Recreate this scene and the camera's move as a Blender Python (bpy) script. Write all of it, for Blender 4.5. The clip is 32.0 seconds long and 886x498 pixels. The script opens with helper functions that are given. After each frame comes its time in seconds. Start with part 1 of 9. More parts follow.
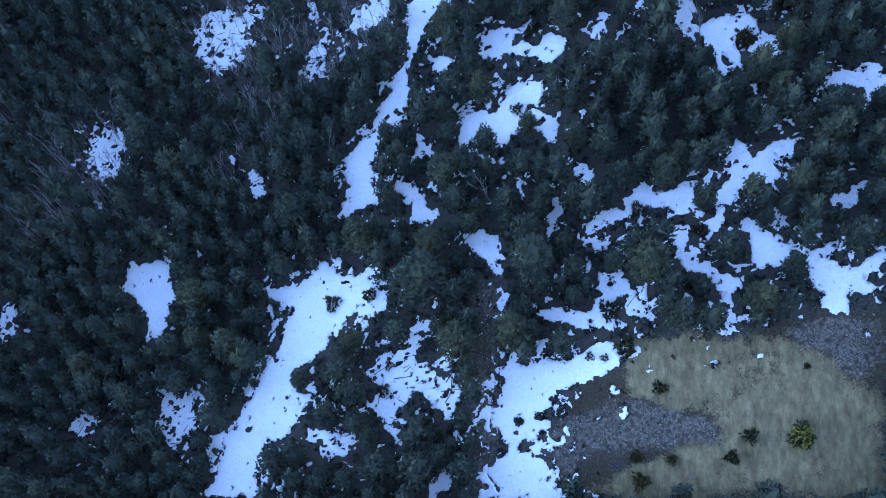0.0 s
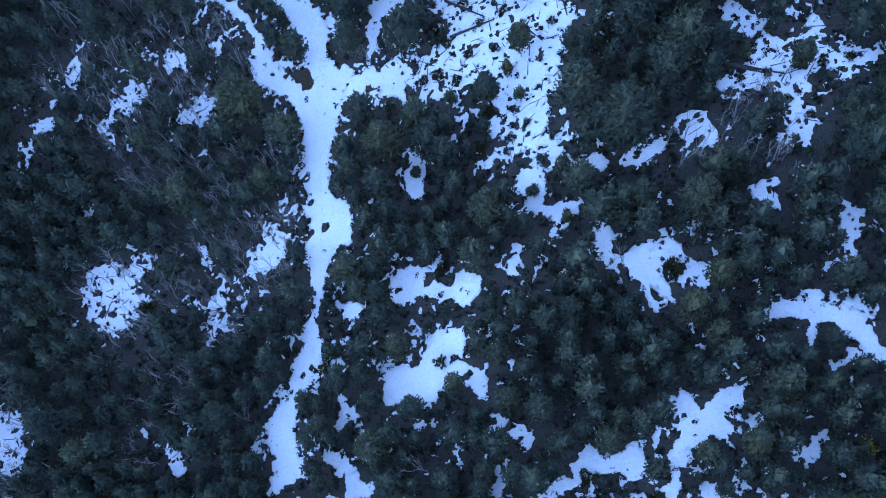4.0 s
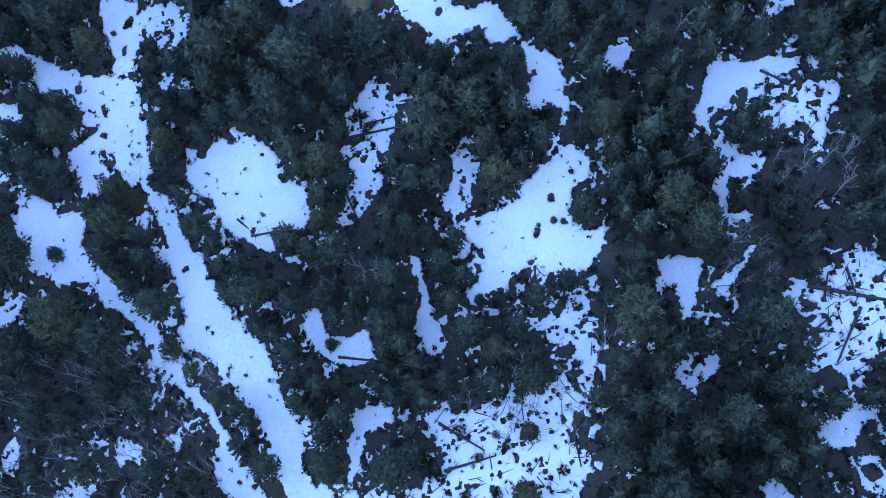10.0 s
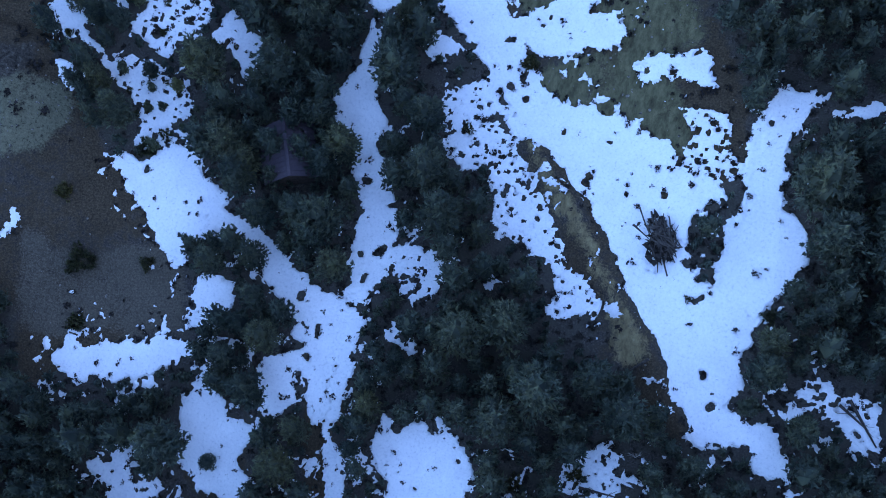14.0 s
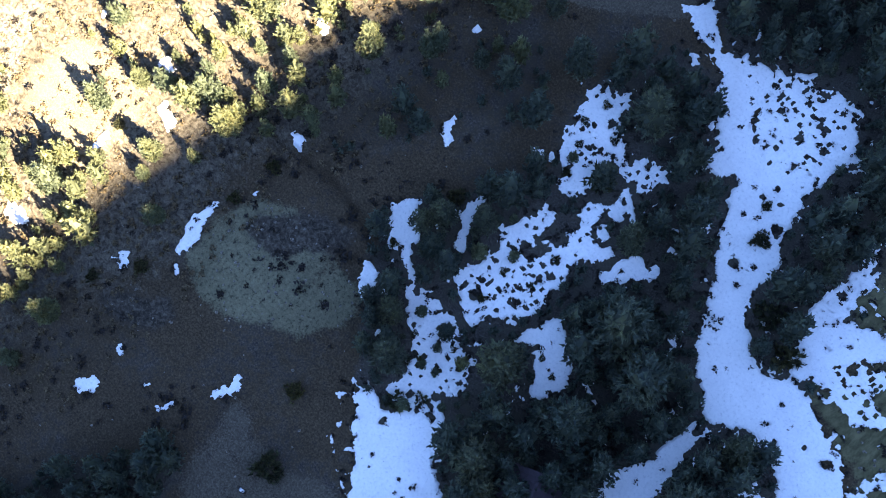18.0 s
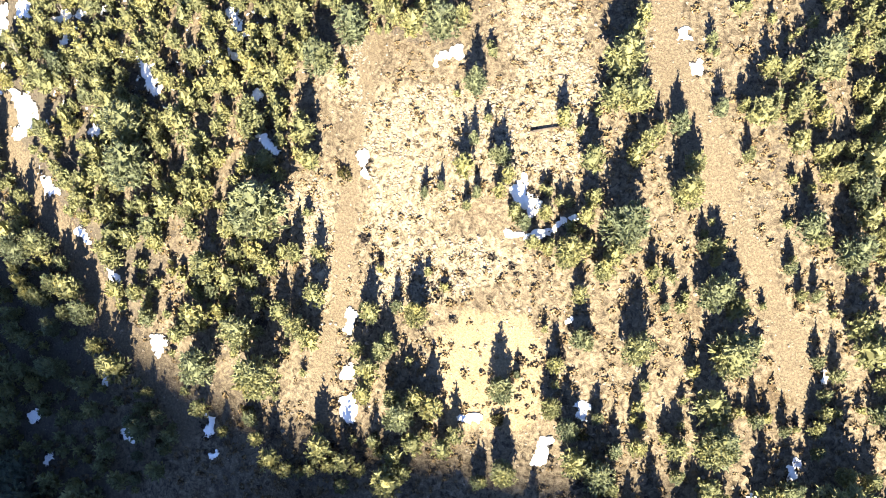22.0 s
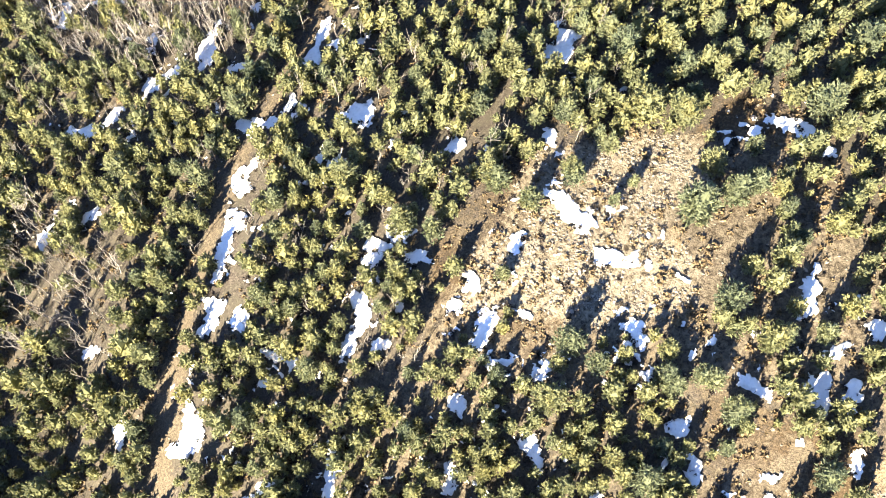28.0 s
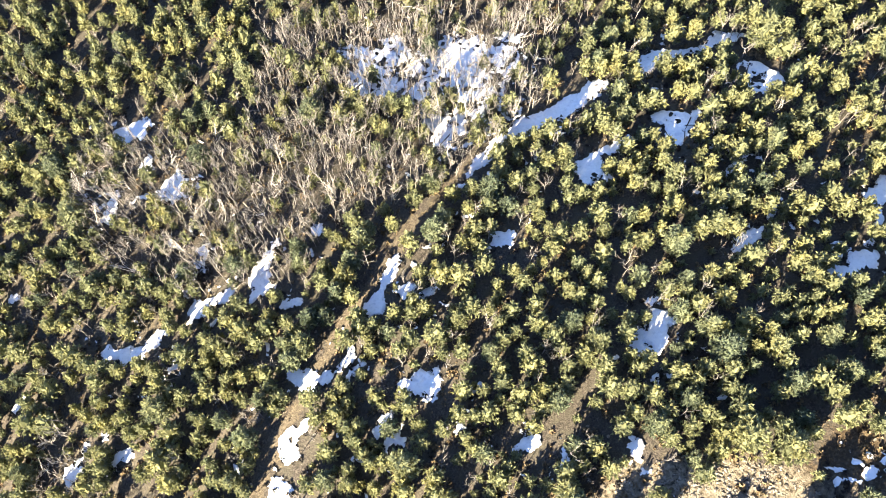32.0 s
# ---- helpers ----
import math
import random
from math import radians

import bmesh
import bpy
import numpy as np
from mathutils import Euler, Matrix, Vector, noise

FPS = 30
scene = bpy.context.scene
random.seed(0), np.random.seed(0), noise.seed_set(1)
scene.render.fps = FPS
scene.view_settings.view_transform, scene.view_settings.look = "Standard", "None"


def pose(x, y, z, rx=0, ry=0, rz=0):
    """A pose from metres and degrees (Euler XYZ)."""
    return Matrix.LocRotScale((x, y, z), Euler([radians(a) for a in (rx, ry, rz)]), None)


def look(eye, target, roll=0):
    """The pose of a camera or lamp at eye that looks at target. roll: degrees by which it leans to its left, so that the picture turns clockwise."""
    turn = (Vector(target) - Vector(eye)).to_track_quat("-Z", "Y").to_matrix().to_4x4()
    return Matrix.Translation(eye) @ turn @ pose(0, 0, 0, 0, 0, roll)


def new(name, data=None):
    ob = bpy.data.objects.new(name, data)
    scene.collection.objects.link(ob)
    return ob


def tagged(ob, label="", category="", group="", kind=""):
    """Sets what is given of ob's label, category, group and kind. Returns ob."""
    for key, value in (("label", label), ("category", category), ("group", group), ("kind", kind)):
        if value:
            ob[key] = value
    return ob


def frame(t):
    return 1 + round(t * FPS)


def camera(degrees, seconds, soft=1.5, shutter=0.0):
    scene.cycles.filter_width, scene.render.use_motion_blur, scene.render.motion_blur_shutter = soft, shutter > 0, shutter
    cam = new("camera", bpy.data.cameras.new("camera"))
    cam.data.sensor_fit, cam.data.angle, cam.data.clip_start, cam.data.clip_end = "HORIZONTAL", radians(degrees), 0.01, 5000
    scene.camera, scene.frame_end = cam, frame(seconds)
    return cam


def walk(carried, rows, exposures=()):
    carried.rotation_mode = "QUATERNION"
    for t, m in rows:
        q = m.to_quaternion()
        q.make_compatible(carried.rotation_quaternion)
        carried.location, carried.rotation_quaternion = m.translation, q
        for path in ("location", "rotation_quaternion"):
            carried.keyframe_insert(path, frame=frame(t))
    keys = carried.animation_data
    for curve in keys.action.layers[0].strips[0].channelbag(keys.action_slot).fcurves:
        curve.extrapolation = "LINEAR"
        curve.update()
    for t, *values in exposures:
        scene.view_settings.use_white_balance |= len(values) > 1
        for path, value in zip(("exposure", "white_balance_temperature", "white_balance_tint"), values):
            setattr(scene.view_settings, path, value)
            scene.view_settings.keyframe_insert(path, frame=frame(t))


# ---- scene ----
cam = camera(43.58, 32.0, 0.6)

PATH = [
    (0, (0.498, -11.222, 112.993), (0.368, -10.568, 111.107), -9.4),
    (0.5, (0.871, -7.216, 113.112), (0.749, -6.569, 111.224), -10.0),
    (1, (1.345, -3.23, 113.237), (1.239, -2.593, 111.344), -10.7),
    (1.5, (1.981, 0.877, 113.408), (1.896, 1.498, 111.508), -11.5),
    (2, (2.747, 5.093, 113.447), (2.672, 5.699, 111.542), -12.2),
    (2.5, (3.467, 9.106, 113.344), (3.398, 9.705, 111.437), -12.6),
    (3, (4.066, 13.066, 113.245), (4.003, 13.659, 111.337), -12.8),
    (3.5, (4.594, 16.963, 113.149), (4.535, 17.553, 111.239), -12.9),
    (5.5, (6.762, 32.321, 112.498), (6.728, 32.892, 110.581), -12.9),
    (6, (7.444, 36.292, 112.292), (7.413, 36.858, 110.374), -13.0),
    (6.5, (8.113, 40.232, 112.167), (8.083, 40.794, 110.248), -13.1),
    (7, (8.525, 44.264, 111.97), (8.5, 44.821, 110.05), -12.7),
    (7.5, (8.865, 48.288, 111.834), (8.843, 48.84, 109.912), -12.4),
    (8, (9.177, 52.448, 111.718), (9.158, 52.993, 109.794), -12.0),
    (8.5, (9.489, 56.804, 111.553), (9.474, 57.339, 109.626), -11.6),
    (9, (9.656, 61.166, 111.355), (9.645, 61.69, 109.425), -11.1),
    (9.5, (9.784, 65.566, 111.077), (9.773, 66.082, 109.145), -10.5),
    (10, (9.413, 70.101, 110.653), (9.392, 70.616, 108.721), -9.8),
    (10.5, (8.674, 74.513, 110.449), (8.64, 75.024, 108.515), -9.1),
    (11, (7.593, 78.853, 110.164), (7.558, 79.362, 108.23), -7.8),
    (11.5, (5.648, 83.162, 109.591), (5.568, 83.683, 107.661), -6.6),
    (12, (3.04, 87.313, 108.939), (2.894, 87.841, 107.015), -6.0),
    (12.5, (0.8, 91.343, 108.536), (0.627, 91.86, 106.612), -5.9),
    (13, (-1.175, 95.414, 108.182), (-1.362, 95.92, 106.256), -6.2),
    (13.5, (-2.847, 99.584, 107.843), (-3.045, 100.078, 105.915), -6.7),
    (15.5, (-10.27, 116.918, 103.463), (-10.624, 117.333, 101.539), -12.1),
    (16, (-13.756, 120.649, 103.068), (-14.157, 121.026, 101.146), -12.8),
    (16.5, (-17.997, 123.454, 102.832), (-18.437, 123.796, 100.912), -12.2),
    (17, (-22.388, 125.281, 102.53), (-22.861, 125.597, 100.612), -11.0),
    (17.5, (-26.424, 126.599, 102.211), (-26.898, 126.909, 100.293), -9.5),
    (18, (-30.692, 127.668, 101.936), (-31.182, 127.969, 100.02), -7.4),
    (18.5, (-35.211, 128.619, 101.519), (-35.739, 128.887, 99.609), -5.8),
    (19, (-40.046, 129.489, 101.215), (-40.615, 129.697, 99.309), -5.2),
    (19.5, (-45.429, 129.519, 100.864), (-46.018, 129.665, 98.958), -3.9),
    (20, (-51.087, 128.68, 100.45), (-51.681, 128.765, 98.543), -2.3),
    (20.5, (-56.3, 127.43, 99.869), (-56.904, 127.441, 97.962), -1.3),
    (21, (-60.763, 126.037, 99.565), (-61.365, 125.996, 97.658), -0.7),
    (21.5, (-64.58, 125.207, 99.45), (-65.173, 125.144, 97.541), -1.0),
    (22, (-68.267, 124.444, 99.399), (-68.849, 124.37, 97.487), -1.4),
    (22.5, (-72.102, 123.512, 99.296), (-72.67, 123.433, 97.38), -1.5),
    (23, (-76.104, 122.284, 99.237), (-76.656, 122.202, 97.317), -1.1),
    (23.5, (-80.194, 120.752, 98.982), (-80.733, 120.646, 97.059), -0.8),
    (24, (-83.991, 119.057, 98.57), (-84.518, 118.916, 96.646), -1.0),
    (24.5, (-87.213, 117.462, 98.158), (-87.731, 117.302, 96.233), -1.3),
    (26.5, (-97.979, 112.41, 96.362), (-98.51, 112.212, 94.444), -1.3),
    (27, (-101.048, 110.059, 95.827), (-101.572, 109.832, 93.91), -0.5),
    (27.5, (-103.743, 107.262, 95.238), (-104.254, 106.985, 93.325), 0.3),
    (28, (-106.083, 104.689, 94.87), (-106.578, 104.38, 92.956), 0.6),
    (28.5, (-108.495, 102.37, 94.632), (-108.976, 102.053, 92.717), 0.5),
    (29, (-111.059, 100.316, 94.329), (-111.527, 99.989, 92.412), -0.0),
    (29.5, (-113.584, 98.237, 94.035), (-114.041, 97.903, 92.117), -0.4),
    (30, (-116.136, 96.211, 93.798), (-116.582, 95.874, 91.877), -0.9),
    (30.5, (-118.52, 94.043, 93.559), (-118.958, 93.709, 91.637), -0.9),
    (31, (-120.735, 91.871, 93.364), (-121.168, 91.539, 91.44), -0.7),
    (31.5, (-123.05, 89.733, 93.203), (-123.474, 89.405, 91.276), -0.7),
    (32, (-125.338, 87.624, 93.082), (-125.756, 87.301, 91.153), -0.7),
]
EXPOSURES = [(0, 5.15), (3, 5.2), (6, 5.3), (10.5, 5.2), (12, 4.95), (13, 4.8), (16, 4.58), (18, 4.55), (20, 4.33), (22, 4.0), (24.5, 3.92), (28, 4.06), (32, 4.1)]
walk(cam, [(t, look(eye, target, roll)) for t, eye, target, roll in PATH], EXPOSURES)

# ---- world, sun ----
SUN_ELEVATION, SUN_AZIMUTH = radians(32.0), radians(3.0)    # azimuth counted from +x towards +y
world = bpy.data.worlds.new("world")
scene.world = world
world.use_nodes = True
sky = world.node_tree.nodes.new("ShaderNodeTexSky")
sky.sky_type, sky.sun_disc = "NISHITA", False
sky.sun_elevation, sky.sun_rotation = SUN_ELEVATION, radians(90) - SUN_AZIMUTH
sky.altitude, sky.ozone_density = 2700, 3.0
deep = world.node_tree.nodes.new("ShaderNodeMix")       # the deep blue of thin mountain air
deep.data_type, deep.blend_type = "RGBA", "MULTIPLY"
deep.inputs[0].default_value, deep.inputs[7].default_value = 1.0, (0.95, 0.96, 1.05, 1)
world.node_tree.links.new(sky.outputs[0], deep.inputs[6])
world.node_tree.links.new(deep.outputs[2], world.node_tree.nodes["Background"].inputs[0])
world.node_tree.nodes["Background"].inputs[1].default_value = 0.038

sun_data = bpy.data.lights.new("sun", "SUN")
sun_data.energy, sun_data.angle, sun_data.color = 3.35, radians(0.55), (1.0, 0.84, 0.60)
sun = new("sun", sun_data)
to_sun = Vector((math.cos(SUN_ELEVATION) * math.cos(SUN_AZIMUTH), math.cos(SUN_ELEVATION) * math.sin(SUN_AZIMUTH), math.sin(SUN_ELEVATION)))
sun.matrix_world = Matrix.Translation((120, 60, 160)) @ to_sun.to_track_quat("Z", "Y").to_matrix().to_4x4()
scene.view_settings.exposure = 4.5


# ---- arithmetic: noise and the lie of the land ----
def lattice(i, j, seed):
    h = (i.astype(np.int64) * 374761393 + j.astype(np.int64) * 668265263 + seed * 2147483647) & 0xFFFFFFFF
    h = ((h ^ (h >> 13)) * 1274126177) & 0xFFFFFFFF
    return ((h ^ (h >> 16)) & 0xFFFF) / 65535.0


def vnoise(x, y, size, seed=0):
    """Smooth value noise from -1 to 1 with features of that size in metres."""
    x, y = np.asarray(x, float) / size, np.asarray(y, float) / size
    i, j = np.floor(x), np.floor(y)
    u, v = x - i, y - j
    u, v = u * u * (3 - 2 * u), v * v * (3 - 2 * v)
    a, b = lattice(i, j, seed), lattice(i + 1, j, seed)
    c, d = lattice(i, j + 1, seed), lattice(i + 1, j + 1, seed)
    return 2 * (a + (b - a) * u + (c - a) * v + (a - b - c + d) * u * v) - 1


def step(a, b, x):
    s = np.clip((x - a) / (b - a), 0, 1)
    return s * s * (3 - 2 * s)


HILL_X, HILL_Y, HILL_SIZE = [-185.0, -148.0, -111.0, -74.0, -37.0, 0.0, 37.0, 74.0], [-15.0, 22.0, 59.0, 96.0, 133.0, 170.0], 37
PLANE = [11.26, 5.98, 7.99]
HILLS = [
    -0.69, -2.70, -3.13, 0.68, 2.19, 0.99,
    -0.77, -1.64, 0.97, 4.66, 4.62, 2.93,
    -0.72, -0.29, 2.30, 2.55, 3.70, 4.04,
    -2.29, -4.48, -4.17, -2.44, -0.58, -0.22,
    -2.32, -5.27, -4.81, -1.72, -2.74, -3.94,
    1.36, 1.06, -0.84, -1.94, -1.18, -1.00,
    2.55, 3.82, 1.87, -0.94, 0.50, 1.21,
    1.02, 2.01, 2.18, 1.08, 0.75, 0.57,
]

def rolling(x, y):
    """The gulch without its small bumps."""
    z = PLANE[0] + PLANE[1] * x / 100 + PLANE[2] * (y - 80) / 100
    n = 0
    for a in HILL_X:
        for b in HILL_Y:
            z = z + HILLS[n] * np.exp(-((x - a) ** 2 + (y - b) ** 2) / (2 * HILL_SIZE**2))
            n += 1
    return z


DUMP_X, DUMP_Y = -63.1, 129.5
BANK = [(-10.5, 140.8), (-2.5, 132.6), (4.5, 124.3), (9.0, 118.3)]      # the bank of thrown-up earth beside the snow field
GULLY = [(-75.5, 137.0), (-70.9, 137.5), (-66.2, 138.7), (-61.8, 139.1), (-57.5, 138.2)]      # a washed-out ditch above the heap
CREST_X = 260.0
CREST_Y, CREST_Z = (60, 104, 110, 116, 128, 136, 148, 158, 182), (220.4, 219.4, 216.5, 214.2, 213.7, 214.5, 215.7, 216.7, 215.9)   # crest heights fitted to where the shade ends on the slope


def land_z(x, y):
    x, y = np.asarray(x, float), np.asarray(y, float)
    near = rolling(np.clip(x, -230, 75), np.clip(y, -60, 230))
    # an unseen ridge, added to keep the low sun out of the gulch
    crest = np.interp(y, CREST_Y, CREST_Z) + 1.0 * vnoise(x * 0.1, y, 9, 6)
    up = step(72, CREST_X, x)
    z = near + (crest - near) * up * (1 - 0.6 * step(CREST_X + 30, CREST_X + 900, x))
    z = z - 1.6 * np.exp(-((x + 133.8) ** 2 + (y - 108.2) ** 2) / 1.6) + 0.5 * np.exp(-((x + 135.2) ** 2 + (y - 107.2) ** 2) / 1.2)   # prospect pit and its spoil
    z = z + 1.3 * np.exp(-(((x - DUMP_X) ** 2 + (y - DUMP_Y) ** 2) / 38) ** 2)       # round heap of mine waste
    for (ax, ay), (bx, by) in zip(BANK, BANK[1:]):
        ux, uy = bx - ax, by - ay
        s = np.clip(((x - ax) * ux + (y - ay) * uy) / (ux * ux + uy * uy), 0, 1)
        z = np.maximum(z, near + 1.1 * np.exp(-((x - ax - s * ux) ** 2 + (y - ay - s * uy) ** 2) / 1.1) * (x < 30))
    for (ax, ay), (bx, by) in zip(GULLY, GULLY[1:]):
        ux, uy = bx - ax, by - ay
        s = np.clip(((x - ax) * ux + (y - ay) * uy) / (ux * ux + uy * uy), 0, 1)
        z = np.minimum(z, near + 0.3 - 1.3 * np.exp(-((x - ax - s * ux) ** 2 + (y - ay - s * uy) ** 2) / 0.9) + 3.0 * ((x - ax - s * ux) ** 2 + (y - ay - s * uy) ** 2))
    z = z + 0.10 * vnoise(x, y, 5.0, 1) + 0.22 * vnoise(x, y, 13.0, 2)
    return z


# ---- fields on a fine plan of the ground ----
X0, Y0, X1, Y1, CELL = -200.0, -35.0, 78.0, 205.0, 0.15
NX, NY = int((X1 - X0) / CELL) + 1, int((Y1 - Y0) / CELL) + 1
GX, GY = np.meshgrid(X0 + CELL * np.arange(NX), Y0 + CELL * np.arange(NY))
WARP_X = GX + 0.45 * vnoise(GX, GY, 1.9, 11) + 0.22 * vnoise(GX, GY, 0.7, 12)
WARP_Y = GY + 0.45 * vnoise(GX, GY, 1.9, 13) + 0.22 * vnoise(GX, GY, 0.7, 14)
SNOW = np.zeros(GX.shape, np.float32)
PATCH = np.zeros(GX.shape, np.int32)
FREE = np.ones(GX.shape, np.float32)        # how densely trees may stand
ASPEN = np.zeros(GX.shape, np.float32)
KINDS = ("dirt", "dry", "gravel", "soil", "mound", "sand", "talus", "trail", "waste", "scree")
COVER = {k: np.zeros(GX.shape, np.float32) for k in KINDS}


def window(points, margin):
    p = np.array(points, float)
    i0, j0 = np.floor((p.min(0) - margin - (X0, Y0)) / CELL).astype(int)
    i1, j1 = np.ceil((p.max(0) + margin - (X0, Y0)) / CELL).astype(int)
    return slice(max(j0, 0), max(min(j1, NY), 0)), slice(max(i0, 0), max(min(i1, NX), 0))


def inside(points, x, y):
    odd = np.zeros(x.shape, bool)
    for (ax, ay), (bx, by) in zip(points, points[1:] + points[:1]):
        if ay != by:
            odd ^= ((ay > y) != (by > y)) & (x < (bx - ax) * (y - ay) / (by - ay) + ax)
    return odd


def soften(a, n):
    for axis in (0, 1):
        for _ in range(n):
            a = 0.25 * np.roll(a, 1, axis) + 0.5 * a + 0.25 * np.roll(a, -1, axis)
    return a


patches = 0


def dots(x, y, size, share, seed):
    """Round spots, one in some of the squares of that size: 1 in their middle, 0 outside."""
    i, j = np.floor(x / size), np.floor(y / size)
    best = np.zeros(x.shape, np.float32)
    for di in (-1, 0, 1):
        for dj in (-1, 0, 1):
            a, b = i + di, j + dj
            r = size * (0.22 + 0.42 * lattice(a, b, seed + 3))
            d = np.hypot(x - size * (a + lattice(a, b, seed)), y - size * (b + lattice(a, b, seed + 1)))
            best = np.maximum(best, np.clip(1.6 - 1.6 * d / r, 0, 1) * (lattice(a, b, seed + 2) < share))
    return best


def ragged(w):
    """Uneven noise of three sizes, each turned another way."""
    x, y = WARP_X[w], WARP_Y[w]
    out = 0
    for size, turn, share in ((2.3, 0.6, 0.4), (1.05, 1.9, 0.45), (0.5, 2.7, 0.6), (0.27, 0.3, 0.45)):
        c, s = math.cos(turn), math.sin(turn)
        out = out + share * vnoise(c * x - s * y, s * x + c * y, size, 20 + int(10 * size))
    return out


ROUGH = np.zeros(GX.shape, bool)
GROVE = np.zeros(GX.shape, bool)
SOLID = np.zeros(GX.shape, bool)


def drift(points, rough=0.0, fray=1.25):
    """A snow patch with that outline; rough ones are broken by tufts and stones, and fray says how uneven a small one's edge is."""
    global patches
    patches += 1
    w = window(points, 2.0)
    raw = inside(points, WARP_X[w], WARP_Y[w]).astype(np.float32)
    m = soften(raw, 7 if raw.sum() > 400 and fray > 1 else 3)
    inner = step(0.5, 0.95, m)
    small = raw.sum() < 500
    m = m + (0.16 if small else 0.08) + ragged(w) * (fray if small else (0.8 if fray > 1 else 0.6) - 0.6 * inner + rough) * step(0.02, 0.4, m)
    holes = np.maximum(dots(WARP_X[w], WARP_Y[w], 0.5, 0.42 if rough else 0.4, 61) * (1 if rough else 1 - 0.75 * inner), dots(WARP_Y[w], WARP_X[w], 1.1, 0.2 if rough else 0.05, 71))
    m = m - 0.85 * holes
    PATCH[w] = np.where((m > SNOW[w]) & (m > 0.05) & (SNOW[w] < 0.5), patches, PATCH[w])
    SNOW[w] = np.maximum(SNOW[w], m)
    if rough:
        ROUGH[w] |= raw > 0.5
    else:
        SOLID[w] |= raw > 0.5


def grove(points):
    """A close stand of pines in the middle of snow."""
    w = window(points, 1.5)
    p = inside(points, WARP_X[w], WARP_Y[w])
    SNOW[w] -= 0.8 * soften(p.astype(np.float32), 3)
    GROVE[w] |= p
    FREE[w] = np.maximum(FREE[w], p)


def bare(points):
    """Ground that has melted free inside a patch."""
    w = window(points, 1.5)
    SNOW[w] -= 0.9 * soften(inside(points, WARP_X[w], WARP_Y[w]).astype(np.float32), 3)


DENT = np.zeros(GX.shape, np.float32)


def tracks(points, pace, depth, side):
    """Footprints, or with a short pace a rut, along a line over the snow."""
    left = 1
    for (ax, ay), (bx, by) in zip(points, points[1:]):
        length = math.hypot(bx - ax, by - ay)
        for s in np.arange(0, length, pace):
            left = -left
            f, o = s / length, left * side + 0.5 * float(vnoise(ax + s, ay, 4.0, 91)) * (side > 0)
            x, y = ax + f * (bx - ax) - o * (by - ay) / length, ay + f * (by - ay) + o * (bx - ax) / length
            i, j = int(round((x - X0) / CELL)), int(round((y - Y0) / CELL))
            DENT[j, i] = max(DENT[j, i], depth)


def clearing(points):
    w = window(points, 1)
    FREE[w] *= 1 - inside(points, WARP_X[w], WARP_Y[w])


def thin(share, points):
    w = window(points, 1)
    FREE[w] *= np.where(inside(points, WARP_X[w], WARP_Y[w]), share, 1)


def aspens(points):
    w = window(points, 1)
    ASPEN[w] = np.maximum(ASPEN[w], inside(points, WARP_X[w], WARP_Y[w]))


def cover(kind, points):
    w = window(points, 6)
    COVER[kind][w] = np.maximum(COVER[kind][w], soften(inside(points, WARP_X[w], WARP_Y[w]).astype(np.float32), 24) * (0.9 + 0.3 * vnoise(GX[w], GY[w], 3.0, 33)))


def trail(width, points):
    w = window(points, width + 1)
    d = np.full(GX[w].shape, 1e9)
    for (ax, ay), (bx, by) in zip(points, points[1:]):
        ux, uy = bx - ax, by - ay
        s = np.clip(((WARP_X[w] - ax) * ux + (WARP_Y[w] - ay) * uy) / (ux * ux + uy * uy), 0, 1)
        d = np.minimum(d, np.hypot(WARP_X[w] - ax - s * ux, WARP_Y[w] - ay - s * uy))
    COVER["trail"][w] = np.maximum(COVER["trail"][w], 1 - step(width * 0.35, width * 0.62, d))
    FREE[w] *= d > width * 0.55


drift([(-10.5, 58.7), (-11.9, 59.0), (-13.1, 55.5), (-12.2, 52.4), (-14.1, 49.1), (-14.4, 47.7), (-15.6, 45.8), (-15.7, 42.2), (-19.1, 40.6), (-19.5, 37.2), (-19.2, 33.7), (-20.1, 32.4), (-16.8, 33.0), (-14.8, 33.1), (-15.7, 35.9), (-16.2, 38.8), (-14.4, 42.0), (-14.1, 43.4), (-12.4, 43.4), (-12.0, 47.3), (-11.8, 50.9), (-10.3, 55.0), (-9.1, 58.4)])
drift([(-20.8, 28.1), (-18.9, 25.5), (-16.3, 25.6), (-14.7, 27.4), (-14.3, 25.7), (-16.2, 24.6), (-13.2, 23.6), (-12.7, 21.3), (-14.9, 19.9), (-17.2, 20.8), (-18.7, 18.3), (-20.2, 17.2), (-21.4, 16.0), (-23.0, 14.8), (-23.1, 12.9), (-21.1, 12.2), (-22.7, 9.2), (-23.5, 7.7), (-25.8, 6.9), (-26.1, 4.4), (-26.2, 2.1), (-27.7, 1.4), (-33.7, 1.4), (-31.3, 3.3), (-30.8, 7.0), (-30.7, 8.8), (-27.8, 12.5), (-25.6, 17.5), (-25.0, 22.1), (-25.5, 23.5), (-28.4, 24.4), (-27.9, 25.7), (-24.3, 24.7), (-22.3, 25.9)])
drift([(-45.6, 28.9), (-41.3, 29.4), (-39.6, 25.1), (-39.8, 21.0), (-41.0, 19.6), (-43.7, 23.5), (-46.3, 26.0)])
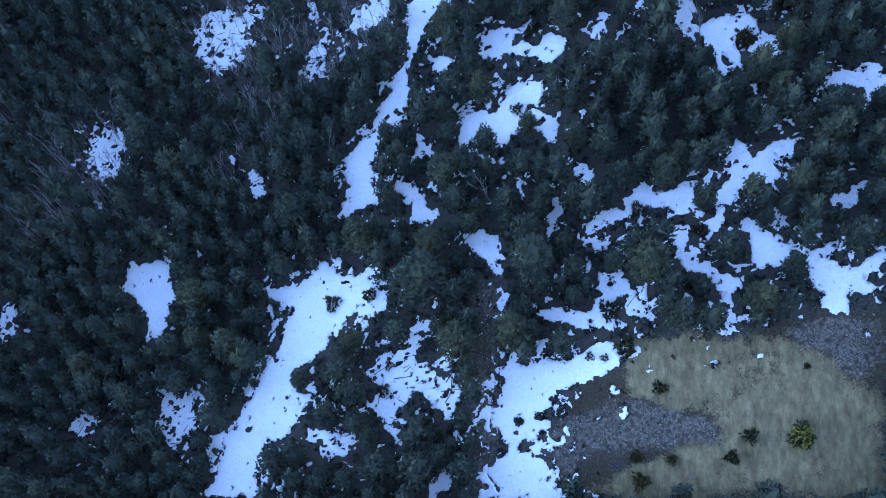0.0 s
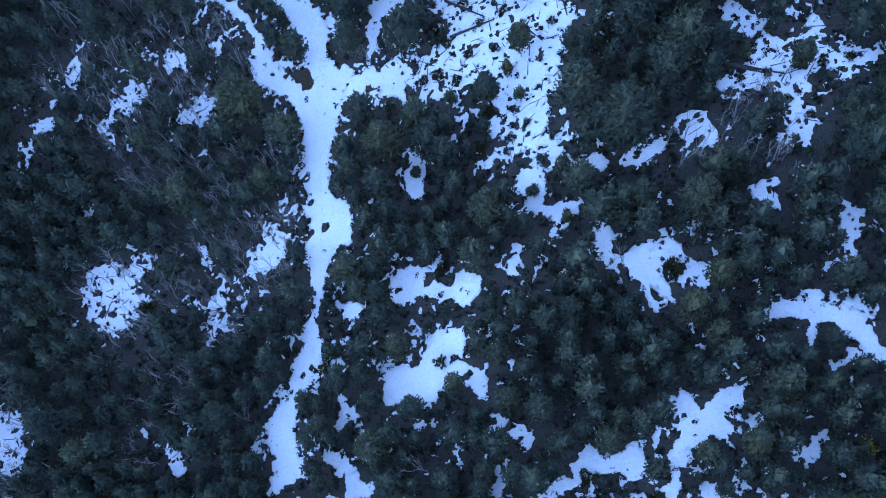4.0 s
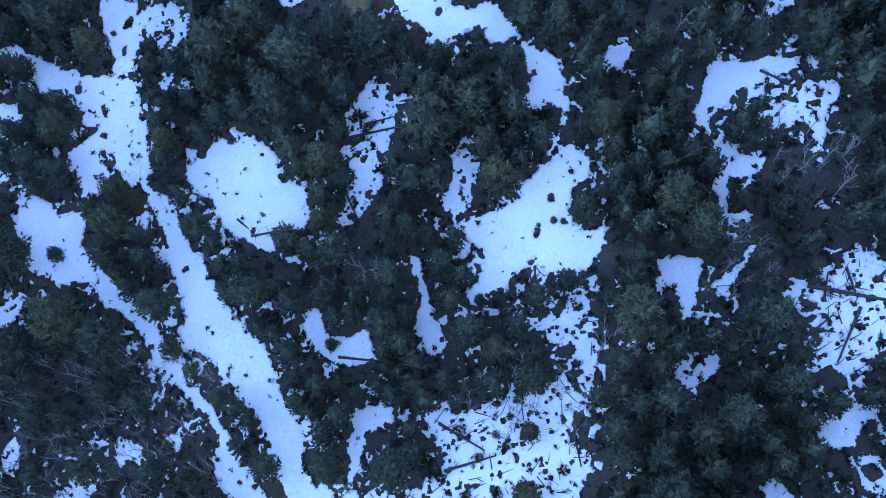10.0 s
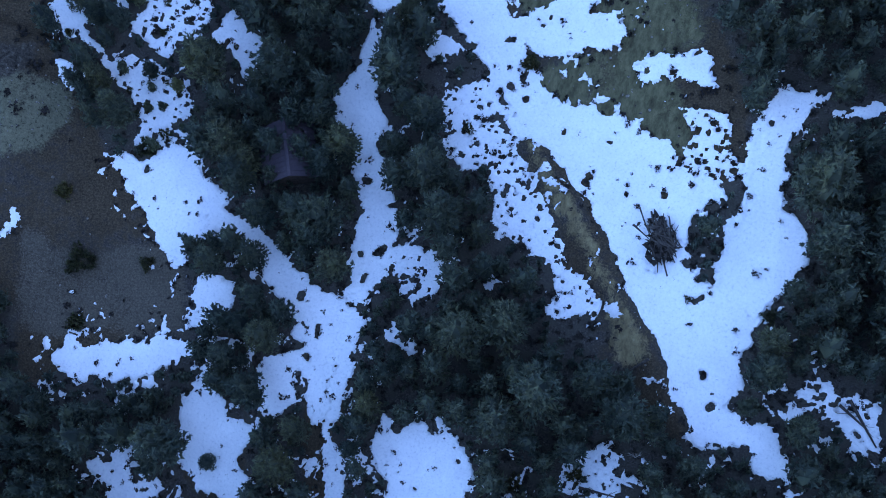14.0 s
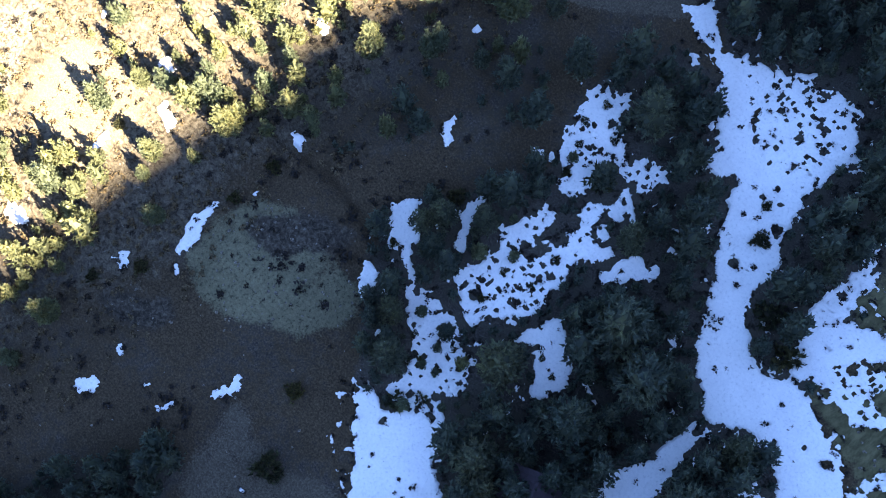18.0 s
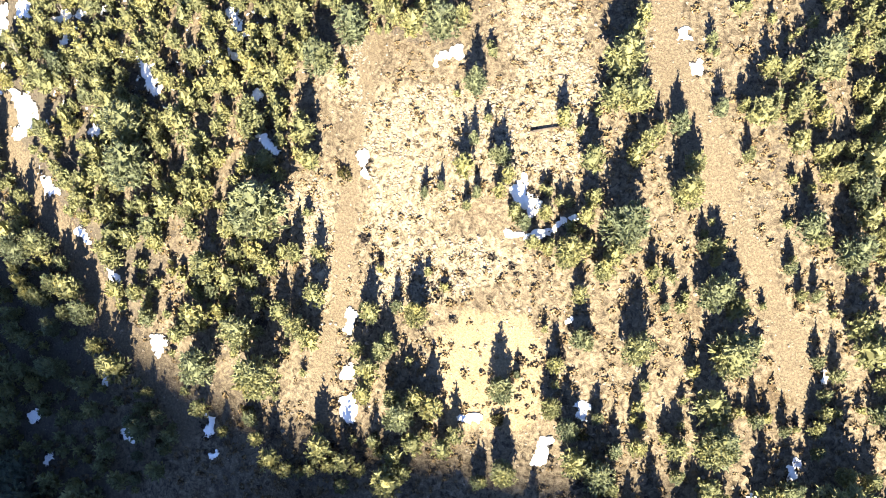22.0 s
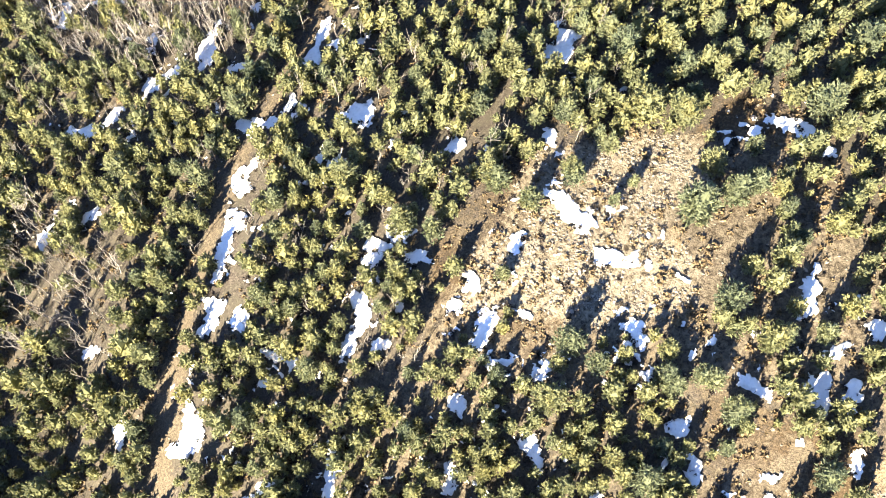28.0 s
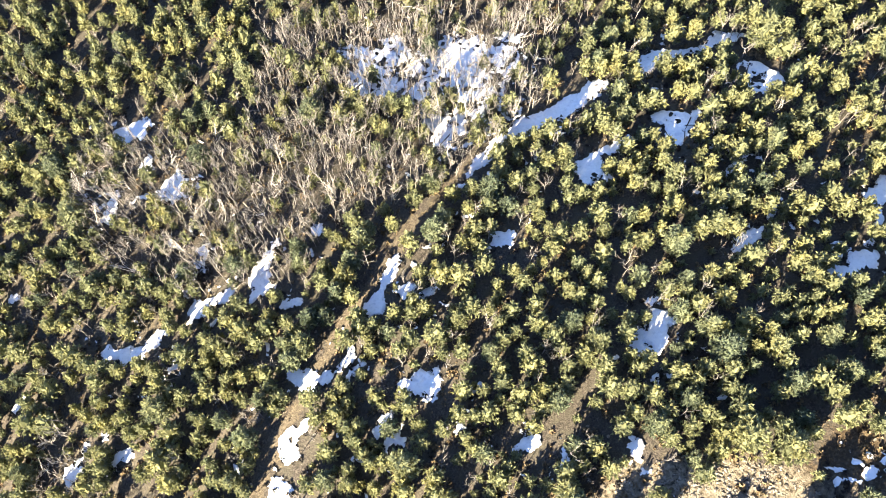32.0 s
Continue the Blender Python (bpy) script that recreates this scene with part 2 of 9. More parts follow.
drift([(-0.2, 14.0), (5.0, 13.9), (7.7, 16.0), (10.0, 15.5), (10.8, 13.8), (8.7, 12.3), (6.3, 11.9), (4.8, 10.8), (3.7, 8.4), (4.8, 7.8), (1.1, 5.8), (3.5, 4.4), (4.8, 2.3), (9.7, 1.1), (-0.7, 1.2), (-1.1, 4.0), (-0.3, 6.1), (-1.2, 8.3), (-0.4, 11.1)])
drift([(-15.4, 14.1), (-13.1, 16.4), (-10.6, 16.8), (-9.5, 19.1), (-7.4, 19.3), (-9.1, 17.0), (-8.4, 14.5), (-4.4, 12.2), (-4.6, 9.1), (-4.5, 6.8), (-5.6, 6.3), (-6.1, 9.7), (-7.9, 11.5), (-9.5, 12.8), (-10.2, 10.5), (-11.9, 8.5), (-10.1, 7.3), (-10.3, 5.8), (-12.2, 7.3), (-12.6, 9.4), (-14.5, 9.5), (-14.0, 11.3), (-12.1, 11.8)], rough=0.28)
drift([(-21.6, 8.3), (-20.1, 8.5), (-17.5, 7.8), (-15.3, 8.6), (-16.4, 6.0), (-17.8, 4.6), (-20.1, 5.8)], rough=0.28)
drift([(-19.9, 14.3), (-18.0, 14.5), (-17.6, 13.0), (-19.5, 12.8)])
drift([(-7.0, 3.5), (-5.3, 4.3), (-4.9, 1.8), (-6.9, 1.2), (-8.0, 1.2)])
drift([(-5.6, 43.2), (-3.6, 42.2), (-1.8, 43.2), (0.6, 45.8), (3.6, 45.6), (2.8, 43.0), (1.3, 40.5), (-1.1, 38.3), (-2.9, 39.6), (-5.8, 40.5)])
drift([(-4.5, 50.5), (-3.6, 52.1), (-1.4, 53.4), (1.1, 50.7), (4.2, 51.1), (5.4, 50.4), (4.8, 47.4), (1.8, 48.7), (-0.7, 49.6), (-3.2, 48.7)])
drift([(2.5, 19.8), (8.2, 19.6), (8.7, 21.9), (10.1, 22.9), (11.4, 22.2), (11.6, 20.5), (10.1, 19.7), (9.8, 17.8), (10.0, 16.6), (6.6, 17.5), (3.3, 18.3)])
drift([(11.4, 20.2), (13.2, 19.5), (13.9, 17.7), (11.6, 18.2)], rough=0.28)
drift([(-1.3, 22.9), (-0.1, 21.6), (0.8, 20.3), (-0.3, 19.5), (-1.2, 20.2)])
drift([(-3.8, 27.6), (-1.1, 28.5), (-0.8, 26.6), (-0.7, 24.1), (-1.9, 25.5), (-3.4, 26.3)], rough=0.28)
drift([(6.6, 28.4), (8.8, 28.1), (10.4, 28.8), (12.1, 31.0), (13.1, 30.3), (16.3, 30.5), (17.8, 30.9), (17.0, 29.2), (15.7, 27.0), (16.0, 28.7), (12.6, 28.9), (10.1, 28.0), (7.7, 27.4)])
drift([(8.0, 26.7), (9.9, 26.2), (8.5, 24.8)])
drift([(15.9, 26.4), (16.9, 25.7), (16.4, 24.0), (18.6, 23.0), (16.6, 22.3)])
drift([(18.6, 22.7), (19.0, 21.0), (21.2, 18.6), (21.6, 16.4), (17.4, 15.9), (18.2, 17.4), (20.2, 18.4)])
drift([(22.2, 26.9), (23.7, 26.5), (24.1, 24.4), (26.5, 23.4), (24.9, 22.2), (23.0, 21.8), (22.1, 23.2)])
drift([(27.1, 22.6), (29.4, 24.6), (30.3, 24.3), (28.8, 23.0), (29.6, 20.8), (31.5, 20.2), (30.5, 19.2), (30.6, 16.8), (27.6, 17.5), (28.4, 19.8), (27.8, 20.9)])
drift([(30.5, 20.2), (33.9, 22.7), (33.8, 21.1), (31.5, 20.7), (33.3, 19.0), (31.4, 18.9)])
drift([(19.9, 31.8), (23.1, 34.4), (23.5, 32.6), (22.5, 31.5), (20.9, 29.9)])
drift([(23.4, 31.4), (25.4, 34.5), (27.6, 35.1), (27.0, 33.4), (25.5, 31.8), (25.1, 29.5)])
drift([(19.0, 27.2), (20.8, 28.8), (20.2, 25.9), (18.9, 25.5)])
drift([(20.4, 43.0), (20.9, 47.5), (22.3, 49.3), (23.9, 49.0), (22.5, 47.2), (22.1, 44.7), (20.6, 42.3)])
drift([(24.3, 47.9), (26.5, 45.5), (24.7, 45.2)])
drift([(29.8, 41.5), (34.6, 42.2), (35.3, 39.6), (33.2, 37.4), (32.6, 35.1), (32.2, 37.0), (33.2, 39.9), (30.0, 40.3)])
drift([(16.6, 50.4), (18.0, 50.5), (18.5, 48.7), (17.1, 47.9)])
drift([(-13.0, 36.2), (-10.3, 35.1), (-9.9, 32.4), (-9.8, 30.7), (-11.4, 30.9), (-11.9, 33.7)])
drift([(-10.9, 45.6), (-10.4, 42.7), (-9.2, 39.0), (-10.2, 38.2), (-11.4, 42.2)])
drift([(-9.8, 51.2), (-7.8, 50.8), (-8.6, 47.4)])
drift([(-61.4, 23.6), (-60.1, 24.7), (-58.3, 20.5), (-60.4, 18.4)], rough=0.28)
drift([(-39.7, 13.6), (-34.7, 12.8), (-34.5, 8.9), (-37.3, 7.1), (-39.2, 10.3)], rough=0.28)
drift([(-34.7, 42.6), (-30.7, 39.3), (-29.2, 38.4), (-29.6, 35.6), (-32.1, 38.7)], rough=0.28)
drift([(-53.5, 45.0), (-49.2, 45.7), (-49.0, 40.5), (-51.5, 39.9)], rough=0.28)
drift([(-50.1, 8.4), (-48.6, 11.7), (-45.9, 10.3), (-47.9, 7.7)], rough=0.28)
drift([(7.2, 51.1), (9.8, 52.3), (9.5, 49.9), (7.8, 49.6)])
drift([(3.7, 41.4), (5.1, 41.2), (4.3, 37.7), (3.7, 38.8)])
drift([(-17.0, 81.3), (-15.7, 79.9), (-13.6, 76.1), (-11.8, 72.8), (-11.8, 69.3), (-12.4, 66.1), (-12.0, 63.2), (-13.1, 62.2), (-11.6, 59.8), (-12.2, 57.3), (-13.0, 54.9), (-10.4, 54.2), (-10.3, 56.1), (-6.8, 58.5), (-7.1, 61.9), (-9.0, 62.7), (-9.1, 65.8), (-8.5, 68.4), (-7.5, 71.5), (-7.3, 73.5), (-8.6, 74.6), (-8.2, 78.7), (-9.5, 79.1), (-10.5, 75.9), (-12.5, 76.8), (-14.6, 80.6)])
drift([(17.0, 52.9), (18.5, 51.9), (18.7, 49.4), (21.4, 49.9), (23.9, 49.2), (26.6, 45.6), (25.5, 43.9), (24.5, 46.7), (22.4, 46.7), (22.5, 43.8), (20.3, 42.9), (20.4, 45.4), (18.4, 47.7), (16.4, 48.8)])
drift([(29.6, 41.6), (34.1, 42.5), (34.8, 41.0), (37.6, 38.8), (39.1, 35.4), (38.6, 32.9), (37.3, 35.2), (36.1, 38.3), (33.0, 39.2), (30.2, 39.8)])
drift([(38.5, 49.7), (40.1, 48.2), (38.7, 45.1), (38.6, 42.4), (37.3, 44.3)])
drift([(-46.8, 76.9), (-44.5, 78.7), (-45.0, 73.2), (-46.8, 72.8)], rough=0.28)
drift([(-53.0, 46.6), (-48.8, 46.7), (-48.3, 40.7), (-51.7, 41.8)], rough=0.28)
drift([(8.9, 52.7), (10.5, 52.3), (9.2, 48.3), (6.9, 51.1)])
drift([(-34.5, 107.1), (-29.2, 105.9), (-25.5, 100.3), (-25.1, 98.2), (-23.4, 95.7), (-21.9, 91.4), (-19.5, 89.4), (-17.9, 85.7), (-16.0, 82.6), (-12.9, 78.6), (-11.5, 75.0), (-11.5, 72.5), (-14.6, 76.5), (-17.1, 80.0), (-16.4, 82.1), (-18.5, 86.9), (-20.6, 90.7), (-22.6, 91.2), (-23.5, 94.8), (-26.8, 98.3), (-29.7, 102.3), (-32.0, 102.9), (-34.5, 105.1)])
drift([(-24.2, 104.7), (-16.9, 102.7), (-15.1, 98.8), (-14.5, 96.0), (-10.4, 91.5), (-9.9, 88.0), (-8.1, 84.9), (-7.0, 80.7), (-7.4, 78.3), (-5.4, 76.4), (-6.5, 73.6), (-7.4, 71.4), (-8.2, 68.5), (-11.7, 68.8), (-11.7, 73.2), (-9.9, 76.5), (-10.4, 79.8), (-12.5, 86.2), (-13.8, 86.2), (-15.3, 89.9), (-18.7, 92.5), (-19.9, 95.8), (-18.4, 97.1), (-21.1, 102.5)])
drift([(-40.7, 104.3), (-39.6, 102.1), (-38.0, 99.1), (-35.6, 101.3), (-35.5, 99.9), (-38.9, 97.0), (-40.9, 97.7)])
drift([(-39.7, 129.3), (-37.4, 127.9), (-34.4, 126.8), (-30.8, 125.0), (-27.2, 122.8), (-24.2, 122.2), (-21.8, 121.6), (-20.6, 119.7), (-21.9, 117.5), (-28.0, 118.8), (-30.9, 121.4), (-33.9, 124.1), (-39.8, 125.1)])
drift([(-26.5, 136.1), (-21.9, 135.5), (-21.4, 131.8), (-21.2, 128.7), (-21.6, 125.8), (-22.1, 121.7), (-24.5, 122.2), (-23.5, 124.2), (-24.9, 128.0), (-24.5, 130.4)])
drift([(-21.2, 128.7), (-17.8, 129.5), (-15.1, 128.5), (-14.9, 125.5), (-17.1, 123.4), (-19.8, 125.0), (-21.6, 125.5)], rough=0.28)
drift([(-28.0, 118.8), (-21.9, 118.1), (-22.6, 115.8), (-22.2, 110.6), (-24.0, 110.2), (-25.4, 113.8), (-26.6, 115.1), (-24.8, 112.0), (-26.4, 110.4), (-28.6, 108.9), (-29.1, 112.4), (-30.5, 113.4), (-29.0, 115.9), (-28.0, 117.0)])
drift([(-22.5, 117.6), (-21.3, 116.9), (-21.0, 110.4), (-19.3, 107.9), (-17.6, 103.8), (-16.0, 99.6), (-14.6, 97.3), (-12.7, 93.8), (-10.0, 90.8), (-10.4, 88.1), (-9.6, 85.4), (-7.7, 83.6), (-12.0, 83.9), (-13.0, 86.7), (-15.3, 89.1), (-16.6, 91.9), (-18.9, 94.9), (-19.4, 97.7), (-19.5, 102.3), (-20.6, 105.8), (-21.9, 109.4), (-23.0, 113.0)])
drift([(-36.1, 110.1), (-34.3, 110.5), (-31.9, 108.9), (-28.9, 108.3), (-28.4, 104.8), (-26.1, 101.8), (-23.8, 98.2), (-21.6, 95.1), (-19.3, 91.1), (-18.0, 87.1), (-17.2, 84.2), (-20.0, 88.9), (-22.3, 90.8), (-22.8, 94.1), (-26.3, 97.8), (-29.1, 101.5), (-34.5, 103.0), (-34.7, 106.5)])
drift([(-19.0, 121.6), (-16.3, 120.7), (-15.8, 119.1), (-18.8, 119.8)], rough=0.28)
drift([(-17.0, 112.9), (-13.7, 112.5), (-10.7, 113.2), (-7.3, 111.1), (-6.9, 107.6), (-4.6, 106.8), (-4.8, 102.3), (-7.1, 101.8), (-9.5, 100.6), (-12.3, 102.6), (-14.0, 105.1), (-14.5, 107.4), (-17.4, 108.9)])
drift([(20.7, 105.0), (22.6, 104.2), (23.0, 102.5), (22.3, 101.0), (21.3, 100.7), (20.4, 98.7), (21.4, 96.5), (23.4, 97.3), (23.7, 94.7), (21.1, 92.9), (18.1, 92.7), (16.3, 95.0), (14.1, 93.2), (11.4, 91.9), (9.4, 92.1), (11.7, 95.0), (12.3, 97.0), (10.3, 98.3), (9.9, 100.0), (12.6, 100.2), (15.7, 100.8), (16.9, 102.3), (19.1, 103.6)])
drift([(-0.9, 132.2), (13.2, 129.5), (12.4, 126.2), (13.0, 123.3), (11.5, 121.8), (13.1, 120.4), (15.3, 121.2), (16.3, 120.4), (18.2, 117.9), (18.1, 116.5), (16.0, 116.6), (14.6, 119.1), (12.9, 118.2), (10.6, 117.2), (9.1, 118.0), (8.6, 120.1), (4.4, 123.6), (3.9, 125.5), (1.8, 128.2)])
drift([(18.1, 116.5), (21.1, 114.6), (21.9, 112.3), (22.1, 109.6), (21.0, 106.0), (20.9, 109.8), (19.0, 109.0), (17.0, 109.8), (18.8, 112.3), (18.2, 114.6)])
drift([(-5.1, 129.4), (-3.3, 130.2), (-1.0, 129.3), (-0.5, 128.0), (-2.4, 126.0), (-3.6, 125.3), (-5.0, 127.3)], rough=0.28)
drift([(-12.1, 134.1), (-7.9, 133.4), (-8.6, 131.7), (-11.0, 131.8)])
drift([(18.1, 126.0), (19.4, 126.1), (20.3, 124.2), (21.9, 124.5), (23.0, 124.8), (24.7, 121.2), (23.7, 120.8), (21.8, 123.1), (18.7, 123.9)], rough=0.28)
drift([(14.9, 123.5), (17.0, 122.6), (15.3, 121.2)], rough=0.28)
drift([(42.3, 123.0), (44.8, 123.7), (45.6, 122.5), (42.8, 119.2), (41.6, 121.0)], rough=0.28)
drift([(-40.2, 111.6), (-37.1, 114.3), (-36.6, 113.0), (-39.0, 110.9)])
drift([(-38.7, 120.9), (-36.3, 121.0), (-33.4, 119.3), (-35.6, 115.9), (-37.1, 116.6)])
drift([(-30.3, 144.8), (-27.7, 145.3), (-26.5, 141.9), (-24.8, 140.4), (-24.7, 137.4), (-22.8, 134.8), (-21.1, 129.8), (-20.4, 125.9), (-22.0, 123.2), (-23.5, 123.2), (-24.9, 127.3), (-24.7, 130.9), (-25.7, 133.6), (-27.5, 136.9), (-28.6, 139.7), (-31.2, 140.4), (-31.0, 141.9)])
drift([(-20.0, 143.6), (-18.0, 146.1), (-16.9, 146.5), (-13.8, 143.4), (-15.3, 142.6), (-12.0, 140.8), (-12.0, 138.4), (-14.0, 137.2), (-16.6, 138.3), (-19.4, 140.2)], rough=0.28)
drift([(-16.5, 147.2), (-11.4, 147.9), (-9.1, 145.3), (-1.3, 145.4), (1.7, 143.8), (2.7, 141.7), (7.0, 141.1), (8.4, 139.6), (5.1, 138.1), (5.4, 135.3), (7.0, 131.7), (8.5, 131.4), (8.3, 137.4), (9.0, 140.3), (8.1, 146.9), (10.2, 150.5), (14.2, 150.9), (11.7, 145.6), (12.1, 141.2), (15.5, 136.3), (15.5, 134.1), (14.0, 131.7), (12.1, 128.8), (12.1, 125.0), (13.1, 121.5), (15.2, 120.4), (16.5, 118.6), (15.0, 118.8), (9.5, 117.4), (7.6, 121.6), (4.3, 123.7), (2.2, 127.1), (-0.8, 131.0), (-3.2, 134.6), (-7.3, 138.0), (-11.0, 141.5), (-13.9, 144.0), (-16.2, 146.1)])
drift([(-13.2, 135.3), (-9.9, 137.0), (-8.4, 135.5), (-6.5, 134.6), (-6.8, 133.4), (-8.0, 131.5), (-11.3, 131.3)], rough=0.28)
drift([(-11.4, 138.2), (-10.1, 138.7), (-10.0, 137.3), (-11.1, 137.1)])
drift([(-5.9, 131.9), (-4.6, 132.1), (-3.9, 130.5), (-5.1, 130.9)], rough=0.28)
drift([(-3.7, 129.7), (-2.0, 130.5), (-2.0, 129.2), (-3.1, 128.4)])
drift([(-5.4, 127.5), (-3.5, 128.9), (-0.1, 128.1), (-2.6, 125.1), (-4.6, 125.4)], rough=0.28)
drift([(-21.0, 128.1), (-16.6, 129.5), (-15.0, 127.5), (-15.8, 123.9), (-20.1, 124.8)], rough=0.28)
drift([(-11.9, 127.7), (-8.9, 128.3), (-10.2, 126.6)])
drift([(-38.8, 119.0), (-36.7, 121.0), (-33.7, 120.2), (-33.7, 117.8), (-36.0, 115.6), (-38.0, 116.3)], rough=0.28)
drift([(-49.9, 109.9), (-48.6, 111.4), (-46.6, 110.7), (-43.7, 112.9), (-41.3, 112.9), (-37.6, 114.6), (-37.1, 113.0), (-40.4, 109.9), (-46.9, 107.5), (-49.7, 107.9), (-46.3, 109.4)])
drift([(-44.2, 99.9), (-41.7, 101.6), (-40.8, 104.7), (-39.3, 102.8), (-39.4, 99.9), (-36.2, 101.3), (-35.4, 100.6), (-38.0, 99.2), (-41.5, 98.9)])
drift([(15.9, 122.1), (16.9, 123.8), (18.0, 125.8), (20.0, 125.4), (23.7, 125.1), (24.2, 122.6), (23.7, 120.0), (22.1, 121.2), (19.0, 123.2), (17.0, 121.2)], rough=0.28)
drift([(14.5, 149.3), (19.0, 151.2), (23.2, 151.4), (23.1, 149.7), (19.4, 149.3), (15.6, 148.6)])
drift([(-44.4, 167.1), (-39.2, 171.0), (-37.3, 169.0), (-36.7, 166.2), (-35.2, 164.7), (-35.0, 160.8), (-33.9, 159.0), (-31.2, 158.4), (-29.5, 157.1), (-27.2, 158.1), (-24.7, 158.0), (-22.7, 157.0), (-19.9, 156.5), (-17.5, 153.9), (-14.7, 151.7), (-13.5, 150.8), (-13.3, 149.1), (-10.9, 147.3), (-10.8, 144.9), (-8.4, 143.9), (-6.1, 145.1), (-3.4, 144.4), (-0.7, 144.8), (-8.6, 138.2), (-11.7, 141.2), (-13.8, 142.6), (-16.0, 144.6), (-17.9, 148.0), (-20.4, 150.5), (-23.2, 152.1), (-26.0, 152.6), (-29.6, 149.9), (-31.2, 151.9), (-33.6, 153.4), (-36.1, 156.1), (-37.5, 159.0), (-41.2, 162.8)])
drift([(-29.9, 162.0), (-30.6, 165.3), (-29.5, 166.7), (-31.7, 169.1), (-30.4, 171.0), (-28.2, 169.0), (-28.5, 166.2), (-28.0, 164.0), (-24.2, 166.1), (-26.0, 162.9), (-22.7, 163.3), (-20.8, 164.7), (-22.2, 161.8), (-19.4, 161.2), (-21.4, 159.2), (-24.6, 159.4), (-27.5, 158.5)], rough=0.28)
drift([(-13.8, 150.5), (-11.6, 152.8), (-11.7, 156.1), (-10.3, 155.6), (-7.5, 158.3), (-7.3, 156.6), (-9.6, 153.8), (-6.3, 155.1), (-4.9, 153.8), (-5.4, 151.6), (-9.9, 150.5), (-12.3, 149.2)])
drift([(-18.3, 155.8), (-15.8, 160.1), (-15.6, 158.4), (-15.9, 155.7), (-16.1, 154.4)], rough=0.28)
drift([(-32.6, 175.6), (-31.0, 176.7), (-29.9, 174.9), (-31.3, 173.9)])
drift([(-25.2, 176.1), (-23.2, 176.2), (-24.2, 175.5)])
drift([(-3.5, 149.6), (-2.5, 151.8), (-0.6, 149.6), (-1.9, 148.0)])
drift([(-30.0, 148.9), (-28.6, 150.0), (-27.3, 147.8), (-27.5, 145.7), (-26.7, 143.1), (-25.9, 140.6), (-24.9, 139.4), (-25.6, 137.0), (-23.1, 135.2), (-22.5, 132.5), (-21.5, 129.6), (-21.1, 128.0), (-24.7, 125.0), (-25.1, 127.9), (-24.5, 130.3), (-26.0, 132.8), (-27.4, 134.9), (-27.3, 137.5), (-29.7, 138.2), (-30.6, 140.0), (-31.7, 141.4), (-29.8, 143.0), (-29.4, 144.9), (-29.9, 147.1)])
drift([(-24.4, 148.1), (-22.5, 150.4), (-21.0, 150.0), (-19.6, 148.2), (-21.9, 146.5)])
drift([(-20.7, 143.4), (-19.5, 144.9), (-17.4, 145.3), (-14.4, 142.1), (-13.6, 140.3), (-12.3, 140.1), (-12.5, 138.2), (-16.3, 136.9), (-18.5, 138.2), (-19.9, 140.8)], rough=0.28)
drift([(-50.2, 109.7), (-48.9, 111.5), (-47.5, 110.7), (-43.1, 113.0), (-40.6, 111.8), (-44.3, 109.5), (-47.8, 107.8), (-49.7, 108.3)])
drift([(-50.3, 115.6), (-49.7, 116.1), (-48.8, 114.2)])
drift([(-37.1, 152.0), (-35.8, 153.7), (-34.4, 152.8), (-36.2, 152.1)], rough=0.28)
drift([(-37.2, 116.0), (-38.5, 118.2), (-37.9, 119.9), (-36.6, 118.4), (-33.9, 119.4), (-34.5, 117.6)], rough=0.28)
drift([(-49.6, 172.5), (-47.5, 169.4), (-44.6, 166.7), (-42.2, 165.2), (-39.5, 161.3), (-35.9, 157.0), (-34.7, 159.6), (-35.0, 164.2)])
drift([(-6.3, 40.0), (-5.0, 43.3), (-1.4, 43.1), (0.1, 45.8), (3.7, 45.8), (3.2, 43.8), (1.0, 43.1), (2.7, 42.1), (4.3, 41.2), (5.3, 39.8), (4.2, 37.7), (3.3, 37.3), (2.5, 41.0), (0.9, 39.6), (-0.7, 38.4), (-4.2, 39.2)])
drift([(-10.9, 45.0), (-10.5, 42.1), (-10.0, 40.2), (-8.5, 39.9), (-9.2, 38.2), (-11.8, 37.5), (-12.6, 36.5), (-11.4, 35.0), (-9.6, 34.1), (-9.8, 32.3), (-6.8, 31.2), (-9.9, 30.6), (-11.4, 30.9), (-11.5, 33.9), (-13.3, 35.4), (-11.8, 37.5), (-10.8, 39.1)])
drift([(-10.0, 51.2), (-7.2, 50.1), (-8.4, 47.9), (-8.8, 46.7), (-9.5, 49.5)])
drift([(11.5, 29.5), (12.9, 31.9), (14.8, 30.5), (17.4, 31.1), (18.2, 29.9), (17.5, 28.4), (13.5, 29.1), (10.3, 28.6), (7.6, 27.8), (6.7, 29.0), (10.5, 29.7)])
drift([(19.6, 28.1), (19.9, 31.1), (22.0, 32.3), (24.9, 34.9), (27.9, 35.2), (27.2, 32.9), (25.0, 32.3), (25.4, 29.1), (24.7, 29.2), (23.6, 31.2), (21.7, 30.3), (20.4, 28.4), (20.5, 25.9), (19.1, 26.1)])
drift([(19.9, 34.3), (21.1, 35.7), (23.9, 34.9), (21.7, 32.9), (20.2, 33.2)])
drift([(22.1, 27.1), (23.9, 26.3), (24.5, 24.2), (26.7, 23.4), (25.5, 22.1), (22.7, 21.8), (21.9, 23.1), (22.7, 24.5), (21.5, 26.2)])
drift([(16.2, 26.6), (16.3, 24.5), (17.6, 23.3), (19.1, 23.0), (20.2, 21.4), (21.5, 20.7), (21.0, 18.7), (19.4, 18.9), (19.0, 21.1), (16.5, 22.4), (15.6, 24.6)])
